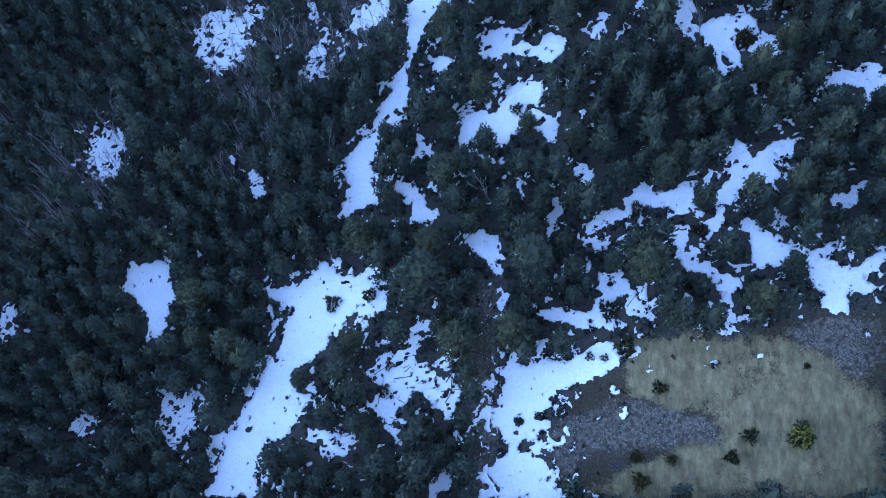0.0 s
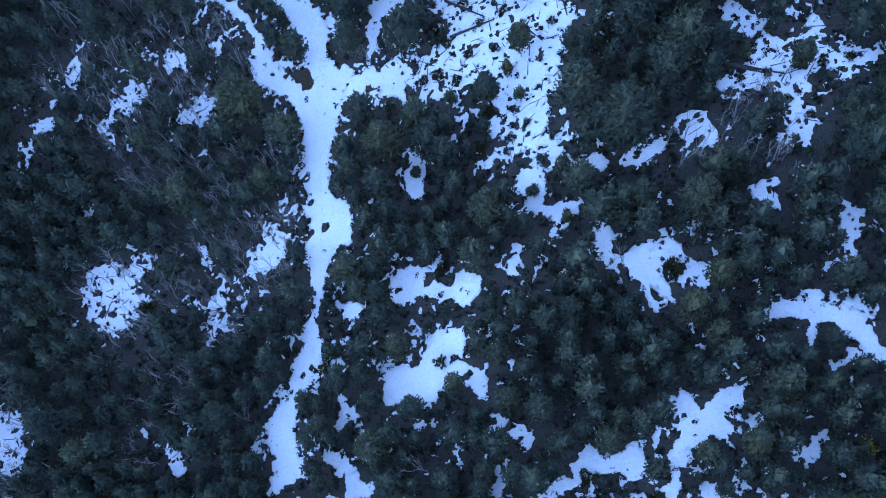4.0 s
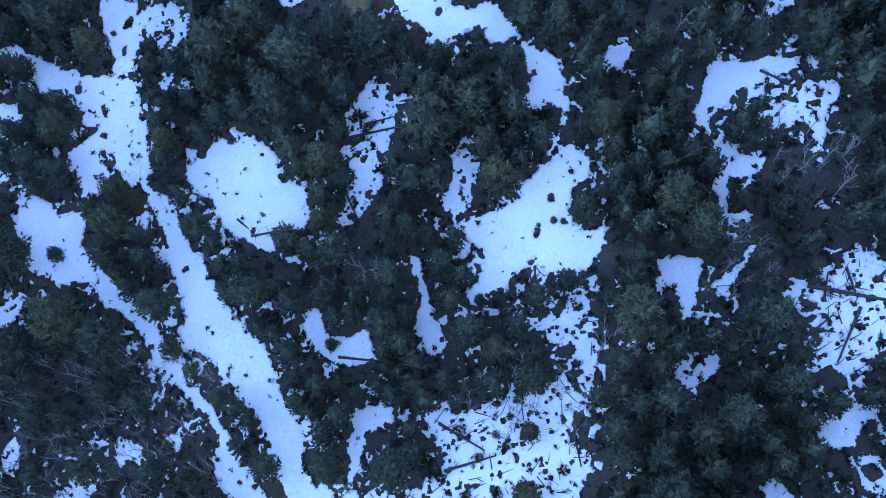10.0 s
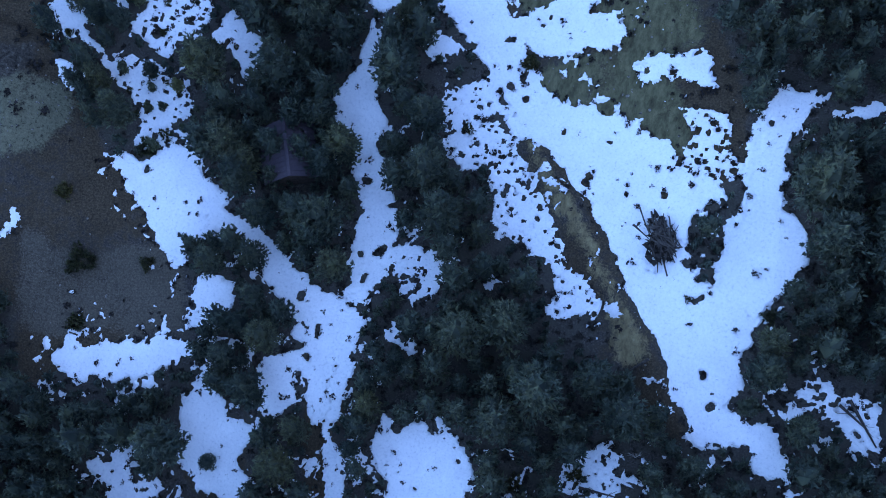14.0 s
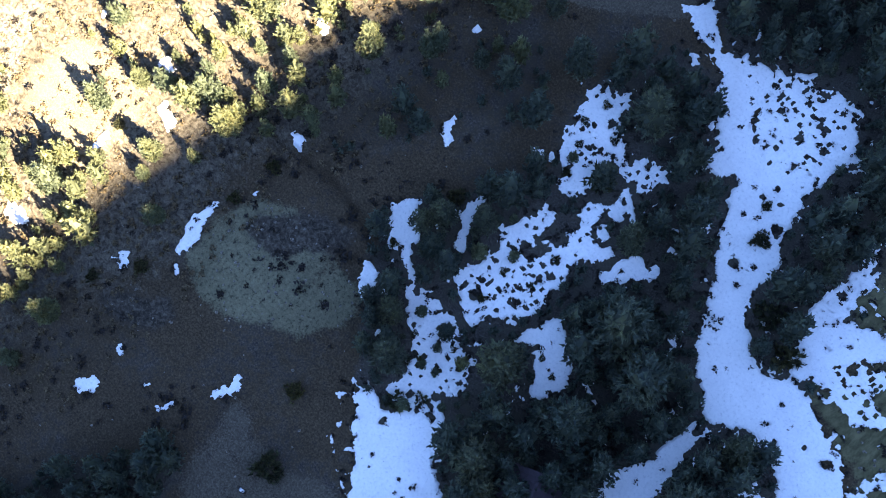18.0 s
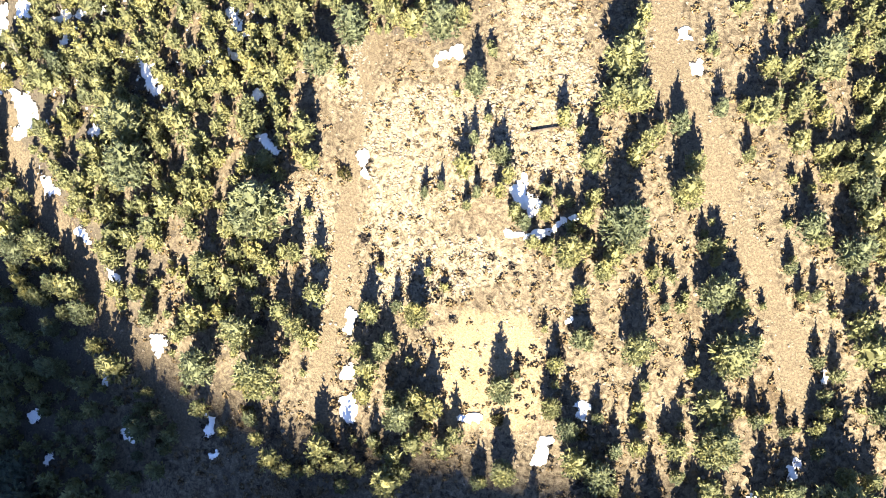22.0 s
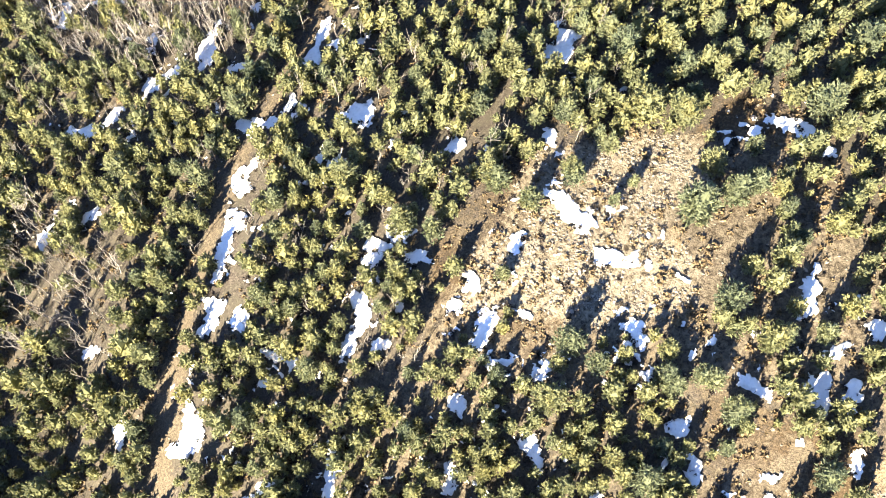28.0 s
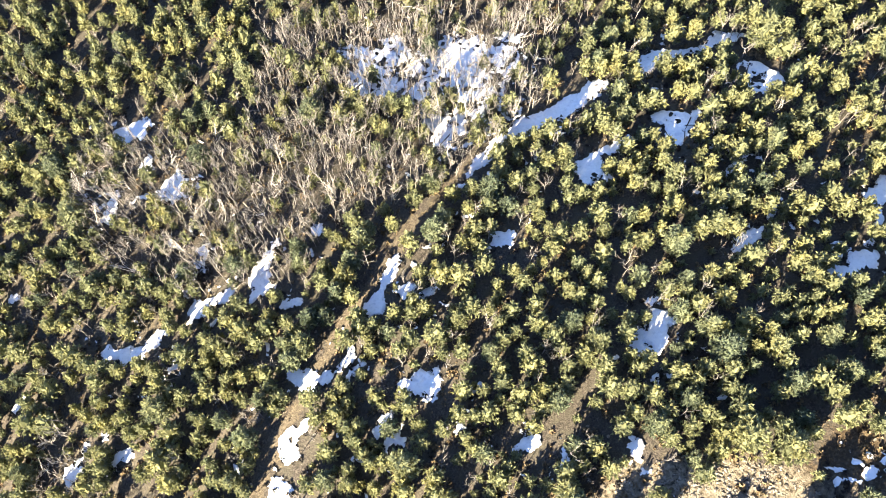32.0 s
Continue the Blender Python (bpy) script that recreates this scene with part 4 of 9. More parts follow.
drift([(-133.4, 107.1), (-133.4, 107.5), (-133.0, 108.6), (-132.8, 108.4), (-132.9, 107.4)], 0.0, 0.7)
drift([(-100.3, 83.7), (-100.0, 84.7), (-97.9, 85.9), (-98.0, 85.0)], 0.0, 0.7)
drift([(-95.3, 88.1), (-95.5, 88.8), (-93.9, 90.0), (-93.4, 89.2)], 0.0, 0.7)
drift([(-91.6, 91.4), (-91.5, 93.0), (-90.2, 93.4), (-90.2, 92.1)], 0.0, 0.7)
drift([(-101.9, 113.4), (-102.3, 114.1), (-99.4, 114.4), (-99.7, 113.9)], 0.0, 0.7)
drift([(-103.3, 104.7), (-103.3, 105.6), (-101.5, 106.7), (-101.0, 106.4), (-102.1, 105.3)], 0.0, 0.7)
drift([(-98.6, 125.8), (-100.7, 126.7), (-99.2, 127.3), (-98.3, 128.6), (-97.0, 128.1), (-97.9, 126.8)], 0.0, 0.7)
drift([(-95.8, 126.0), (-95.6, 127.7), (-97.4, 131.3), (-96.6, 131.5), (-95.3, 128.2), (-95.3, 126.5)], 0.0, 0.7)
drift([(-112.2, 138.0), (-112.6, 138.9), (-111.5, 139.3), (-111.4, 138.4)], 0.0, 0.7)
drift([(-109.4, 138.6), (-109.8, 139.9), (-108.6, 140.2), (-108.2, 139.1)], 0.0, 0.7)
drift([(-93.8, 75.6), (-95.0, 76.7), (-93.2, 77.6), (-92.2, 76.4)], 0.0, 0.7)
drift([(-103.1, 75.0), (-103.3, 76.4), (-101.5, 77.3), (-101.5, 76.1)], 0.0, 0.7)
drift([(-86.3, 96.1), (-86.6, 97.8), (-85.9, 98.4), (-84.3, 97.5), (-85.2, 96.9)], 0.0, 0.7)
drift([(-82.3, 100.0), (-82.1, 100.9), (-81.4, 100.6)], 0.0, 0.7)
drift([(-80.3, 101.5), (-80.9, 102.5), (-79.1, 103.4), (-78.7, 102.5)], 0.0, 0.7)
drift([(-77.4, 102.6), (-77.7, 103.9), (-76.7, 103.7), (-76.7, 103.0)], 0.0, 0.7)
drift([(-78.5, 94.7), (-78.8, 96.5), (-77.4, 96.4), (-77.6, 95.2)], 0.0, 0.7)
drift([(-83.1, 92.2), (-83.1, 93.1), (-81.7, 93.0), (-81.6, 92.3)], 0.0, 0.7)
drift([(-78.9, 85.2), (-80.2, 86.8), (-78.9, 86.4), (-78.1, 85.6)], 0.0, 0.7)
drift([(-76.1, 87.6), (-76.4, 88.7), (-75.0, 88.6), (-74.9, 87.9)], 0.0, 0.7)
drift([(-74.4, 84.4), (-74.5, 85.3), (-73.3, 85.4), (-73.2, 84.8)], 0.0, 0.7)
drift([(-85.2, 114.2), (-84.8, 114.9), (-83.9, 114.8), (-84.0, 113.1)], 0.0, 0.7)
drift([(-82.3, 113.9), (-82.6, 115.0), (-79.9, 115.2), (-80.3, 114.4)], 0.0, 0.7)
drift([(-89.2, 113.4), (-88.8, 114.4), (-87.2, 114.2), (-87.4, 113.4)], 0.0, 0.7)
drift([(-81.9, 124.0), (-81.5, 125.4), (-81.1, 125.3), (-81.4, 123.9)], 0.0, 0.7)
drift([(-79.9, 130.1), (-80.4, 131.1), (-80.2, 131.6), (-78.5, 131.1), (-78.0, 130.2)], 0.0, 0.7)
drift([(-83.8, 132.8), (-84.0, 133.6), (-81.7, 134.0), (-81.4, 133.0)], 0.0, 0.7)
drift([(-89.8, 131.2), (-89.9, 131.8), (-88.6, 131.7)], 0.0, 0.7)
drift([(-81.4, 145.2), (-81.4, 145.7), (-80.9, 145.6)], 0.0, 0.7)
drift([(-86.6, 150.6), (-86.7, 151.3), (-85.6, 151.3)], 0.0, 0.7)
drift([(-80.0, 149.1), (-80.9, 149.4), (-80.5, 150.0), (-79.3, 149.7), (-78.3, 148.4)], 0.0, 0.7)
drift([(-77.7, 146.2), (-78.1, 146.9), (-77.4, 147.2)], 0.0, 0.7)
drift([(-82.5, 100.5), (-82.0, 101.1), (-81.2, 100.6)], 0.0, 0.7)
drift([(-71.4, 99.6), (-71.6, 100.7), (-70.9, 101.7), (-70.4, 100.1)], 0.0, 0.7)
drift([(-71.1, 94.4), (-72.1, 96.7), (-71.7, 97.1), (-70.3, 95.0), (-71.0, 97.7), (-70.2, 97.7), (-69.2, 94.6)], 0.0, 0.7)
drift([(-69.0, 92.8), (-69.2, 94.6), (-68.2, 93.1)], 0.0, 0.7)
drift([(-67.5, 109.2), (-67.2, 110.9), (-65.9, 111.6), (-65.4, 110.4), (-66.3, 109.0)], 0.0, 0.7)
drift([(-66.7, 113.7), (-67.9, 114.9), (-67.3, 115.0), (-66.3, 114.1)], 0.0, 0.7)
drift([(-63.5, 113.8), (-63.5, 114.8), (-62.8, 114.9)], 0.0, 0.7)
drift([(-61.3, 113.4), (-61.2, 114.7), (-59.9, 115.6), (-60.2, 114.3)], 0.0, 0.7)
drift([(-73.5, 118.8), (-73.0, 120.3), (-71.8, 120.1), (-71.7, 118.8)], 0.0, 0.7)
drift([(-69.9, 124.0), (-71.3, 125.8), (-71.3, 127.3), (-70.9, 129.8), (-69.9, 129.7), (-70.1, 126.9), (-69.8, 125.8), (-69.4, 124.1)], 0.0, 0.7)
drift([(-68.8, 122.3), (-69.3, 123.2), (-68.4, 122.8)], 0.0, 0.7)
drift([(-69.4, 132.0), (-69.3, 132.9), (-68.5, 132.5)], 0.0, 0.7)
drift([(-74.7, 118.0), (-74.6, 118.5), (-74.2, 118.3)], 0.0, 0.7)
drift([(-71.2, 138.2), (-70.3, 138.6), (-69.5, 138.2), (-70.1, 137.7)], 0.0, 0.7)
drift([(-55.3, 132.9), (-57.0, 134.5), (-58.8, 137.1), (-58.7, 137.5), (-56.4, 136.3), (-56.1, 134.2)], 0.0, 0.7)
drift([(-54.7, 135.5), (-54.7, 136.2), (-54.1, 136.0)], 0.0, 0.7)
drift([(-55.3, 129.4), (-55.2, 129.9), (-54.7, 129.7)], 0.0, 0.7)
drift([(-62.2, 148.1), (-63.1, 149.5), (-63.5, 151.1), (-62.4, 150.3), (-61.4, 148.9)], 0.0, 0.7)
drift([(-72.5, 144.3), (-72.3, 144.9), (-71.3, 144.4)], 0.0, 0.7)
drift([(-68.3, 156.5), (-68.4, 157.5), (-67.5, 156.9)], 0.0, 0.7)
drift([(-73.3, 159.9), (-72.7, 161.0), (-71.5, 161.9), (-71.1, 161.2), (-72.1, 160.0)], 0.0, 0.7)
drift([(-63.9, 168.5), (-63.7, 169.9), (-62.9, 169.4), (-63.1, 168.7)], 0.0, 0.7)
drift([(-68.8, 167.3), (-69.0, 168.4), (-68.1, 167.3)], 0.0, 0.7)
drift([(-76.3, 145.6), (-78.2, 146.4), (-78.1, 147.3), (-76.8, 146.8)], 0.0, 0.7)
drift([(-78.7, 148.4), (-80.9, 149.9), (-80.2, 149.9), (-78.3, 148.8)], 0.0, 0.7)
drift([(-58.6, 118.6), (-57.9, 121.2), (-56.9, 121.2), (-57.7, 118.8)], 0.0, 0.7)
drift([(5.4, 82.1), (10.4, 81.2), (12.2, 81.3), (13.4, 81.5), (14.1, 78.7), (16.1, 78.7), (16.5, 82.0), (17.8, 83.1), (19.0, 82.0), (18.1, 78.6), (18.4, 75.4), (19.8, 75.5), (19.0, 74.2), (16.9, 73.6), (17.5, 70.6), (16.2, 68.0), (14.3, 65.5), (13.8, 63.9), (15.3, 61.7), (15.8, 60.1), (12.6, 60.4), (9.5, 61.9), (6.5, 60.9), (6.3, 61.6), (8.9, 63.5), (8.4, 65.5), (9.6, 67.6), (9.8, 70.6), (7.0, 71.5), (6.4, 67.9), (7.0, 65.9), (5.7, 65.1), (5.3, 66.4), (5.2, 69.5), (3.2, 70.1), (0.9, 71.1), (0.5, 72.5), (4.8, 72.7), (7.2, 72.7), (5.1, 74.2), (2.4, 75.0), (4.4, 76.0), (6.2, 75.5), (6.0, 78.1), (7.0, 79.0), (5.0, 81.3)], 1.0, 0.5)
drift([(-6.8, 76.6), (-4.7, 75.6), (-3.3, 76.2), (0.3, 75.3), (0.7, 74.0), (0.2, 72.2), (0.1, 69.8), (-0.8, 71.9), (-2.7, 72.2), (-5.1, 72.6), (-6.9, 73.7), (-6.1, 75.1)], 0.0, 0.7)
drift([(-3.2, 81.6), (-0.6, 82.1), (1.6, 83.7), (1.3, 82.1), (-0.7, 81.5), (-2.1, 80.3), (-3.3, 76.5), (-3.9, 76.6)], 0.0, 0.7)
drift([(-6.1, 93.2), (-4.7, 93.8), (-4.0, 91.9), (-2.4, 91.4), (-0.1, 89.3), (0.9, 87.9), (-2.3, 88.0), (-3.9, 90.2), (-5.9, 90.1)], 0.0, 0.7)
drift([(-0.4, 66.3), (1.4, 66.1), (2.1, 64.9), (1.2, 63.4), (1.1, 60.4), (-0.3, 59.3), (-0.9, 61.5), (-1.6, 62.9), (-0.5, 63.9)], 0.0, 0.7)
drift([(10.4, 59.0), (11.2, 60.2), (13.2, 59.4), (13.7, 57.6), (12.6, 56.1), (14.7, 55.6), (16.0, 53.9), (13.2, 53.5), (12.7, 54.7), (10.4, 55.6), (10.4, 57.3), (9.7, 58.3)], 0.0, 0.7)
drift([(16.3, 59.7), (17.9, 59.9), (19.5, 58.6), (19.1, 57.8), (16.6, 58.8)], 0.0, 0.7)
drift([(20.1, 57.6), (20.9, 58.8), (23.2, 60.1), (24.7, 60.0), (25.2, 58.5), (23.6, 56.9), (21.7, 58.0)], 0.6, 0.5)
drift([(24.9, 60.8), (27.1, 61.6), (29.0, 61.0), (28.5, 59.8), (29.5, 57.8), (27.2, 57.3), (26.2, 56.2), (26.5, 58.7), (25.9, 60.5)], 0.6, 0.5)
drift([(32.2, 72.1), (34.0, 71.8), (34.6, 70.1), (36.7, 69.2), (36.1, 67.9), (37.8, 66.6), (39.1, 67.6), (41.0, 69.2), (41.0, 66.5), (39.9, 65.1), (41.5, 63.8), (44.5, 63.9), (45.5, 63.9), (44.0, 62.3), (41.2, 62.5), (38.6, 62.0), (38.4, 59.3), (38.3, 57.1), (36.9, 55.3), (35.5, 55.2), (35.0, 59.1), (35.8, 62.3), (33.3, 62.4), (30.0, 63.0), (31.1, 64.7), (33.0, 65.3), (34.8, 66.6), (33.6, 68.1), (32.4, 69.3)], 0.6, 0.5)
drift([(40.3, 72.7), (41.9, 72.8), (42.4, 70.8), (41.0, 69.5), (40.1, 70.9)], 0.0, 0.7)
drift([(37.3, 74.8), (39.3, 76.7), (42.3, 76.6), (42.3, 75.4), (39.7, 74.1), (37.5, 73.5)], 0.0, 0.7)
drift([(44.3, 69.7), (45.0, 71.5), (48.1, 72.1), (47.2, 68.9), (44.7, 68.4)], 0.0, 0.7)
drift([(30.6, 52.6), (32.9, 53.6), (33.5, 53.0), (33.1, 51.5), (33.7, 49.8), (31.9, 50.2), (31.2, 51.4)], 0.6, 0.5)
drift([(5.5, 90.7), (7.4, 89.0), (5.9, 87.5), (4.7, 89.7)], 0.0, 0.7)
drift([(18.8, 86.9), (21.2, 86.1), (20.6, 82.8), (19.8, 83.0), (18.7, 84.7)], 0.0, 0.7)
drift([(-27.4, 84.4), (-24.6, 84.4), (-25.3, 81.9), (-27.4, 81.8)], 0.6, 0.5)
drift([(-21.9, 84.3), (-20.1, 84.8), (-20.0, 82.8), (-21.4, 82.5)], 0.6, 0.5)
drift([(-36.9, 78.0), (-33.1, 80.5), (-30.2, 81.5), (-30.2, 79.2), (-33.4, 77.9), (-34.9, 74.4), (-35.7, 76.5)], 0.6, 0.5)
drift([(-26.6, 77.0), (-24.4, 78.4), (-21.3, 78.0), (-22.0, 75.9), (-24.2, 74.4), (-26.0, 75.9)], 0.6, 0.5)
drift([(-40.2, 83.9), (-37.8, 86.7), (-37.3, 85.3), (-38.7, 82.3)], 0.6, 0.5)
drift([(-44.9, 78.9), (-42.8, 79.8), (-41.1, 80.2), (-41.7, 78.3), (-44.4, 77.9)], 0.0, 0.7)
drift([(-40.3, 61.0), (-36.1, 61.8), (-30.8, 59.8), (-33.1, 58.7), (-32.3, 56.7), (-34.2, 55.2), (-35.9, 52.4), (-37.7, 54.0), (-39.6, 55.6), (-40.4, 57.6)], 0.6, 0.5)
drift([(-19.4, 58.8), (-15.9, 60.5), (-14.0, 60.0), (-14.9, 58.4), (-17.8, 56.0), (-19.4, 56.7)], 0.6, 0.5)
drift([(-25.0, 55.2), (-22.9, 55.3), (-22.6, 52.3), (-24.2, 50.2), (-25.3, 52.2)], 0.6, 0.5)
drift([(-25.9, 61.5), (-24.9, 61.3), (-24.2, 58.7), (-25.3, 58.0)], 0.6, 0.5)
drift([(-39.1, 68.8), (-37.7, 69.1), (-37.9, 67.2), (-39.0, 67.1)], 0.6, 0.5)
drift([(34.6, 109.9), (42.1, 108.8), (42.5, 107.7), (40.9, 107.1), (38.1, 107.1), (35.9, 105.9), (34.3, 104.6), (33.8, 102.6), (32.8, 104.3), (32.6, 106.0), (34.3, 108.3)], 0.0, 0.7)
drift([(42.7, 106.3), (45.5, 105.6), (44.1, 103.0), (43.1, 100.0), (42.0, 101.7), (39.3, 102.7), (38.1, 104.4), (41.1, 105.0)], 0.6, 0.5)
drift([(33.6, 99.5), (34.7, 102.2), (35.8, 101.7), (35.6, 100.2), (38.0, 100.3), (37.8, 98.8), (34.9, 98.5), (33.9, 95.3), (36.5, 94.9), (36.1, 93.9), (33.1, 94.6)], 0.0, 0.7)
drift([(27.1, 92.7), (29.7, 92.5), (31.5, 91.5), (30.7, 89.6), (29.4, 86.8), (28.4, 86.4), (29.2, 88.8), (27.8, 90.5)], 0.0, 0.7)
drift([(31.7, 89.5), (33.7, 90.7), (35.8, 92.2), (36.2, 91.4), (34.1, 89.7), (32.1, 88.9)], 0.6, 0.5)
drift([(26.9, 82.6), (29.2, 83.8), (31.0, 83.6), (30.9, 81.7), (28.9, 80.7), (27.2, 81.6)], 0.0, 0.7)
drift([(36.5, 87.4), (38.5, 88.6), (41.7, 88.6), (43.7, 87.9), (43.3, 86.0), (40.2, 85.4), (40.3, 83.5), (37.6, 80.5), (37.4, 81.9), (38.7, 84.2), (39.1, 86.5)], 0.6, 0.5)
drift([(41.0, 117.4), (44.0, 117.9), (48.6, 117.0), (48.3, 114.9), (45.0, 115.0), (41.8, 112.9), (39.4, 111.5), (41.0, 114.1), (42.3, 116.1)], 0.6, 0.5)
drift([(25.3, 112.3), (26.5, 113.7), (28.2, 113.1), (27.6, 111.8), (25.7, 111.4)], 0.0, 0.7)
drift([(26.8, 107.6), (27.3, 105.9), (28.7, 103.2), (27.5, 103.2), (27.0, 105.1)], 0.0, 0.7)
drift([(15.0, 89.7), (16.0, 89.1), (20.1, 89.3), (21.6, 87.6), (20.6, 85.9), (20.7, 82.9), (19.6, 83.5), (18.7, 86.2), (16.8, 86.9), (14.8, 87.7)], 0.6, 0.5)
drift([(5.8, 81.0), (8.5, 81.3), (11.2, 82.0), (14.2, 82.2), (16.9, 83.4), (18.8, 82.6), (18.2, 80.2), (18.2, 77.7), (13.8, 77.9), (9.8, 79.1), (7.2, 78.6)], 0.6, 0.5)
drift([(-2.7, 83.6), (1.5, 83.9), (0.8, 81.6), (-2.3, 81.4)], 0.0, 0.7)
drift([(0.3, 113.7), (3.4, 116.0), (5.3, 115.1), (5.5, 110.5), (3.8, 107.9), (2.8, 108.7), (3.3, 104.6), (1.7, 103.2), (-1.3, 101.1), (-1.7, 103.1), (0.2, 105.6), (0.2, 109.1), (2.3, 109.9), (0.1, 110.8)], 0.6, 0.5)
drift([(-11.7, 128.4), (-10.2, 128.4), (-10.6, 126.7), (-11.5, 126.8)], 0.0, 0.7)
drift([(4.9, 97.7), (6.2, 97.2), (6.4, 93.1), (6.7, 90.4), (7.9, 88.6), (5.9, 87.0), (4.9, 89.0), (4.3, 90.7), (5.6, 93.2), (5.5, 95.4)], 0.0, 0.7)
drift([(9.9, 106.8), (12.0, 106.7), (13.0, 105.2), (12.4, 102.5), (12.0, 100.9), (9.3, 100.8), (8.3, 102.1), (10.1, 103.5)], 0.6, 0.5)
drift([(-6.5, 93.8), (-4.7, 93.9), (-4.3, 91.9), (-3.0, 90.6), (-0.4, 91.4), (0.5, 88.5), (-2.3, 88.3), (-5.0, 89.8), (-6.3, 91.6)], 0.0, 0.7)
drift([(25.7, 120.1), (29.0, 121.1), (29.1, 119.9), (27.1, 118.4)], 0.0, 0.7)
drift([(30.1, 118.0), (31.0, 120.6), (33.5, 120.4), (36.7, 118.6), (35.1, 117.5), (32.1, 117.3)], 0.6, 0.5)
drift([(-50.5, 128.6), (-49.0, 130.1), (-47.5, 129.8), (-44.3, 132.5), (-45.1, 133.9), (-43.0, 133.1), (-41.4, 131.8), (-41.4, 130.4), (-38.4, 127.8), (-34.6, 127.3), (-31.4, 124.9), (-33.6, 122.7), (-35.0, 123.5), (-41.2, 123.7), (-39.4, 121.2), (-41.4, 120.6), (-43.7, 122.5), (-46.6, 126.0)], 0.0, 0.7)
drift([(-55.3, 139.2), (-53.4, 138.5), (-50.7, 139.5), (-49.4, 140.4), (-49.4, 138.9), (-47.2, 139.0), (-45.4, 138.6), (-43.2, 138.6), (-43.6, 136.1), (-45.2, 134.1), (-44.3, 132.5), (-49.3, 130.8), (-48.9, 133.0), (-50.9, 135.3), (-52.9, 136.9)], 0.6, 0.5)
drift([(-52.5, 141.6), (-52.7, 142.9), (-51.2, 146.6), (-53.0, 147.7), (-54.7, 147.5), (-52.7, 148.8), (-52.5, 150.8), (-52.4, 152.2), (-51.1, 153.1), (-50.4, 151.7), (-50.8, 148.4), (-49.7, 148.0), (-48.2, 151.6), (-49.5, 153.3), (-50.0, 154.9), (-48.0, 157.6), (-47.0, 156.3), (-47.0, 154.9), (-44.9, 152.7), (-46.0, 150.9), (-45.6, 148.3), (-45.6, 145.4), (-46.0, 142.9), (-49.0, 140.0), (-50.8, 141.1)], 0.6, 0.5)
drift([(-45.1, 142.4), (-44.5, 145.0), (-43.2, 147.0), (-40.7, 145.2), (-38.9, 144.8), (-39.1, 142.5), (-39.9, 139.6), (-40.1, 137.3), (-41.2, 137.7), (-40.9, 141.4), (-43.1, 143.6)], 0.0, 0.7)
drift([(-61.5, 141.3), (-59.6, 143.6), (-57.8, 142.1), (-56.0, 139.6), (-53.8, 138.9), (-54.9, 138.5), (-57.6, 139.4), (-60.0, 139.9)], 0.0, 0.7)
drift([(-55.6, 144.0), (-56.5, 147.1), (-57.1, 148.4), (-56.1, 148.3), (-55.6, 146.2), (-53.8, 144.0), (-54.5, 143.3)], 0.0, 0.7)
drift([(-52.6, 153.9), (-55.9, 157.2), (-58.1, 161.6), (-54.7, 164.9), (-53.8, 162.9), (-54.0, 161.2), (-51.1, 160.5), (-50.2, 159.9), (-50.2, 161.0), (-47.2, 163.4), (-46.2, 162.1), (-47.2, 159.1), (-49.3, 159.3), (-51.1, 159.0), (-50.9, 156.2), (-51.3, 154.0)], 0.6, 0.5)
drift([(-49.1, 158.8), (-47.0, 157.8), (-45.5, 157.4), (-46.9, 155.4), (-48.5, 156.4)], 0.0, 0.7)
drift([(-44.9, 151.9), (-43.6, 154.3), (-41.7, 156.4), (-41.2, 155.5), (-42.3, 153.0), (-43.8, 151.5)], 0.0, 0.7)
drift([(-62.5, 148.3), (-63.4, 150.6), (-62.9, 150.8), (-61.4, 148.7)], 0.0, 0.7)
drift([(-37.2, 152.1), (-35.9, 153.6), (-34.5, 152.8), (-35.8, 152.0)], 0.0, 0.7)
drift([(-42.4, 161.4), (-41.8, 162.3), (-41.3, 161.3), (-41.5, 160.7)], 0.0, 0.7)
thin(0.15, [(-134.0, 95.2), (-139.3, 98.6), (-141.8, 99.1), (-144.5, 103.5), (-141.7, 105.9), (-138.8, 103.0), (-136.0, 105.0), (-137.8, 107.9), (-134.9, 109.5), (-130.2, 110.9), (-128.2, 107.8), (-127.5, 101.7), (-122.4, 101.8), (-125.1, 98.6), (-129.6, 98.0)])
thin(0.15, [(-107.0, 107.5), (-111.1, 110.4), (-110.0, 119.9), (-114.7, 123.4), (-116.6, 126.2), (-116.2, 130.4), (-109.2, 132.6), (-104.1, 135.1), (-97.1, 131.7), (-102.2, 124.2), (-97.0, 123.5), (-92.9, 116.0), (-91.8, 111.8), (-100.6, 110.2)])
clearing([(-144.7, 102.9), (-149.8, 104.8), (-148.0, 106.5), (-145.1, 106.3), (-144.1, 103.7)])
clearing([(-34.3, 129.3), (-38.0, 134.8), (-35.0, 138.2), (-31.4, 136.2), (-30.3, 132.6)])
trail(2.4, [(-133.5, 131.7), (-128.0, 132.2), (-122.5, 133.6), (-116.5, 135.0), (-111.9, 137.1), (-107.3, 138.2), (-103.3, 141.2), (-98.9, 142.8)])
aspens([(-24.2, 69.2), (-14.4, 66.9), (-12.7, 60.1), (-17.9, 53.1), (-26.5, 53.0), (-33.6, 55.1), (-31.2, 60.2)])
aspens([(-55.4, 50.6), (-48.3, 49.8), (-47.7, 38.1), (-55.5, 37.6)])
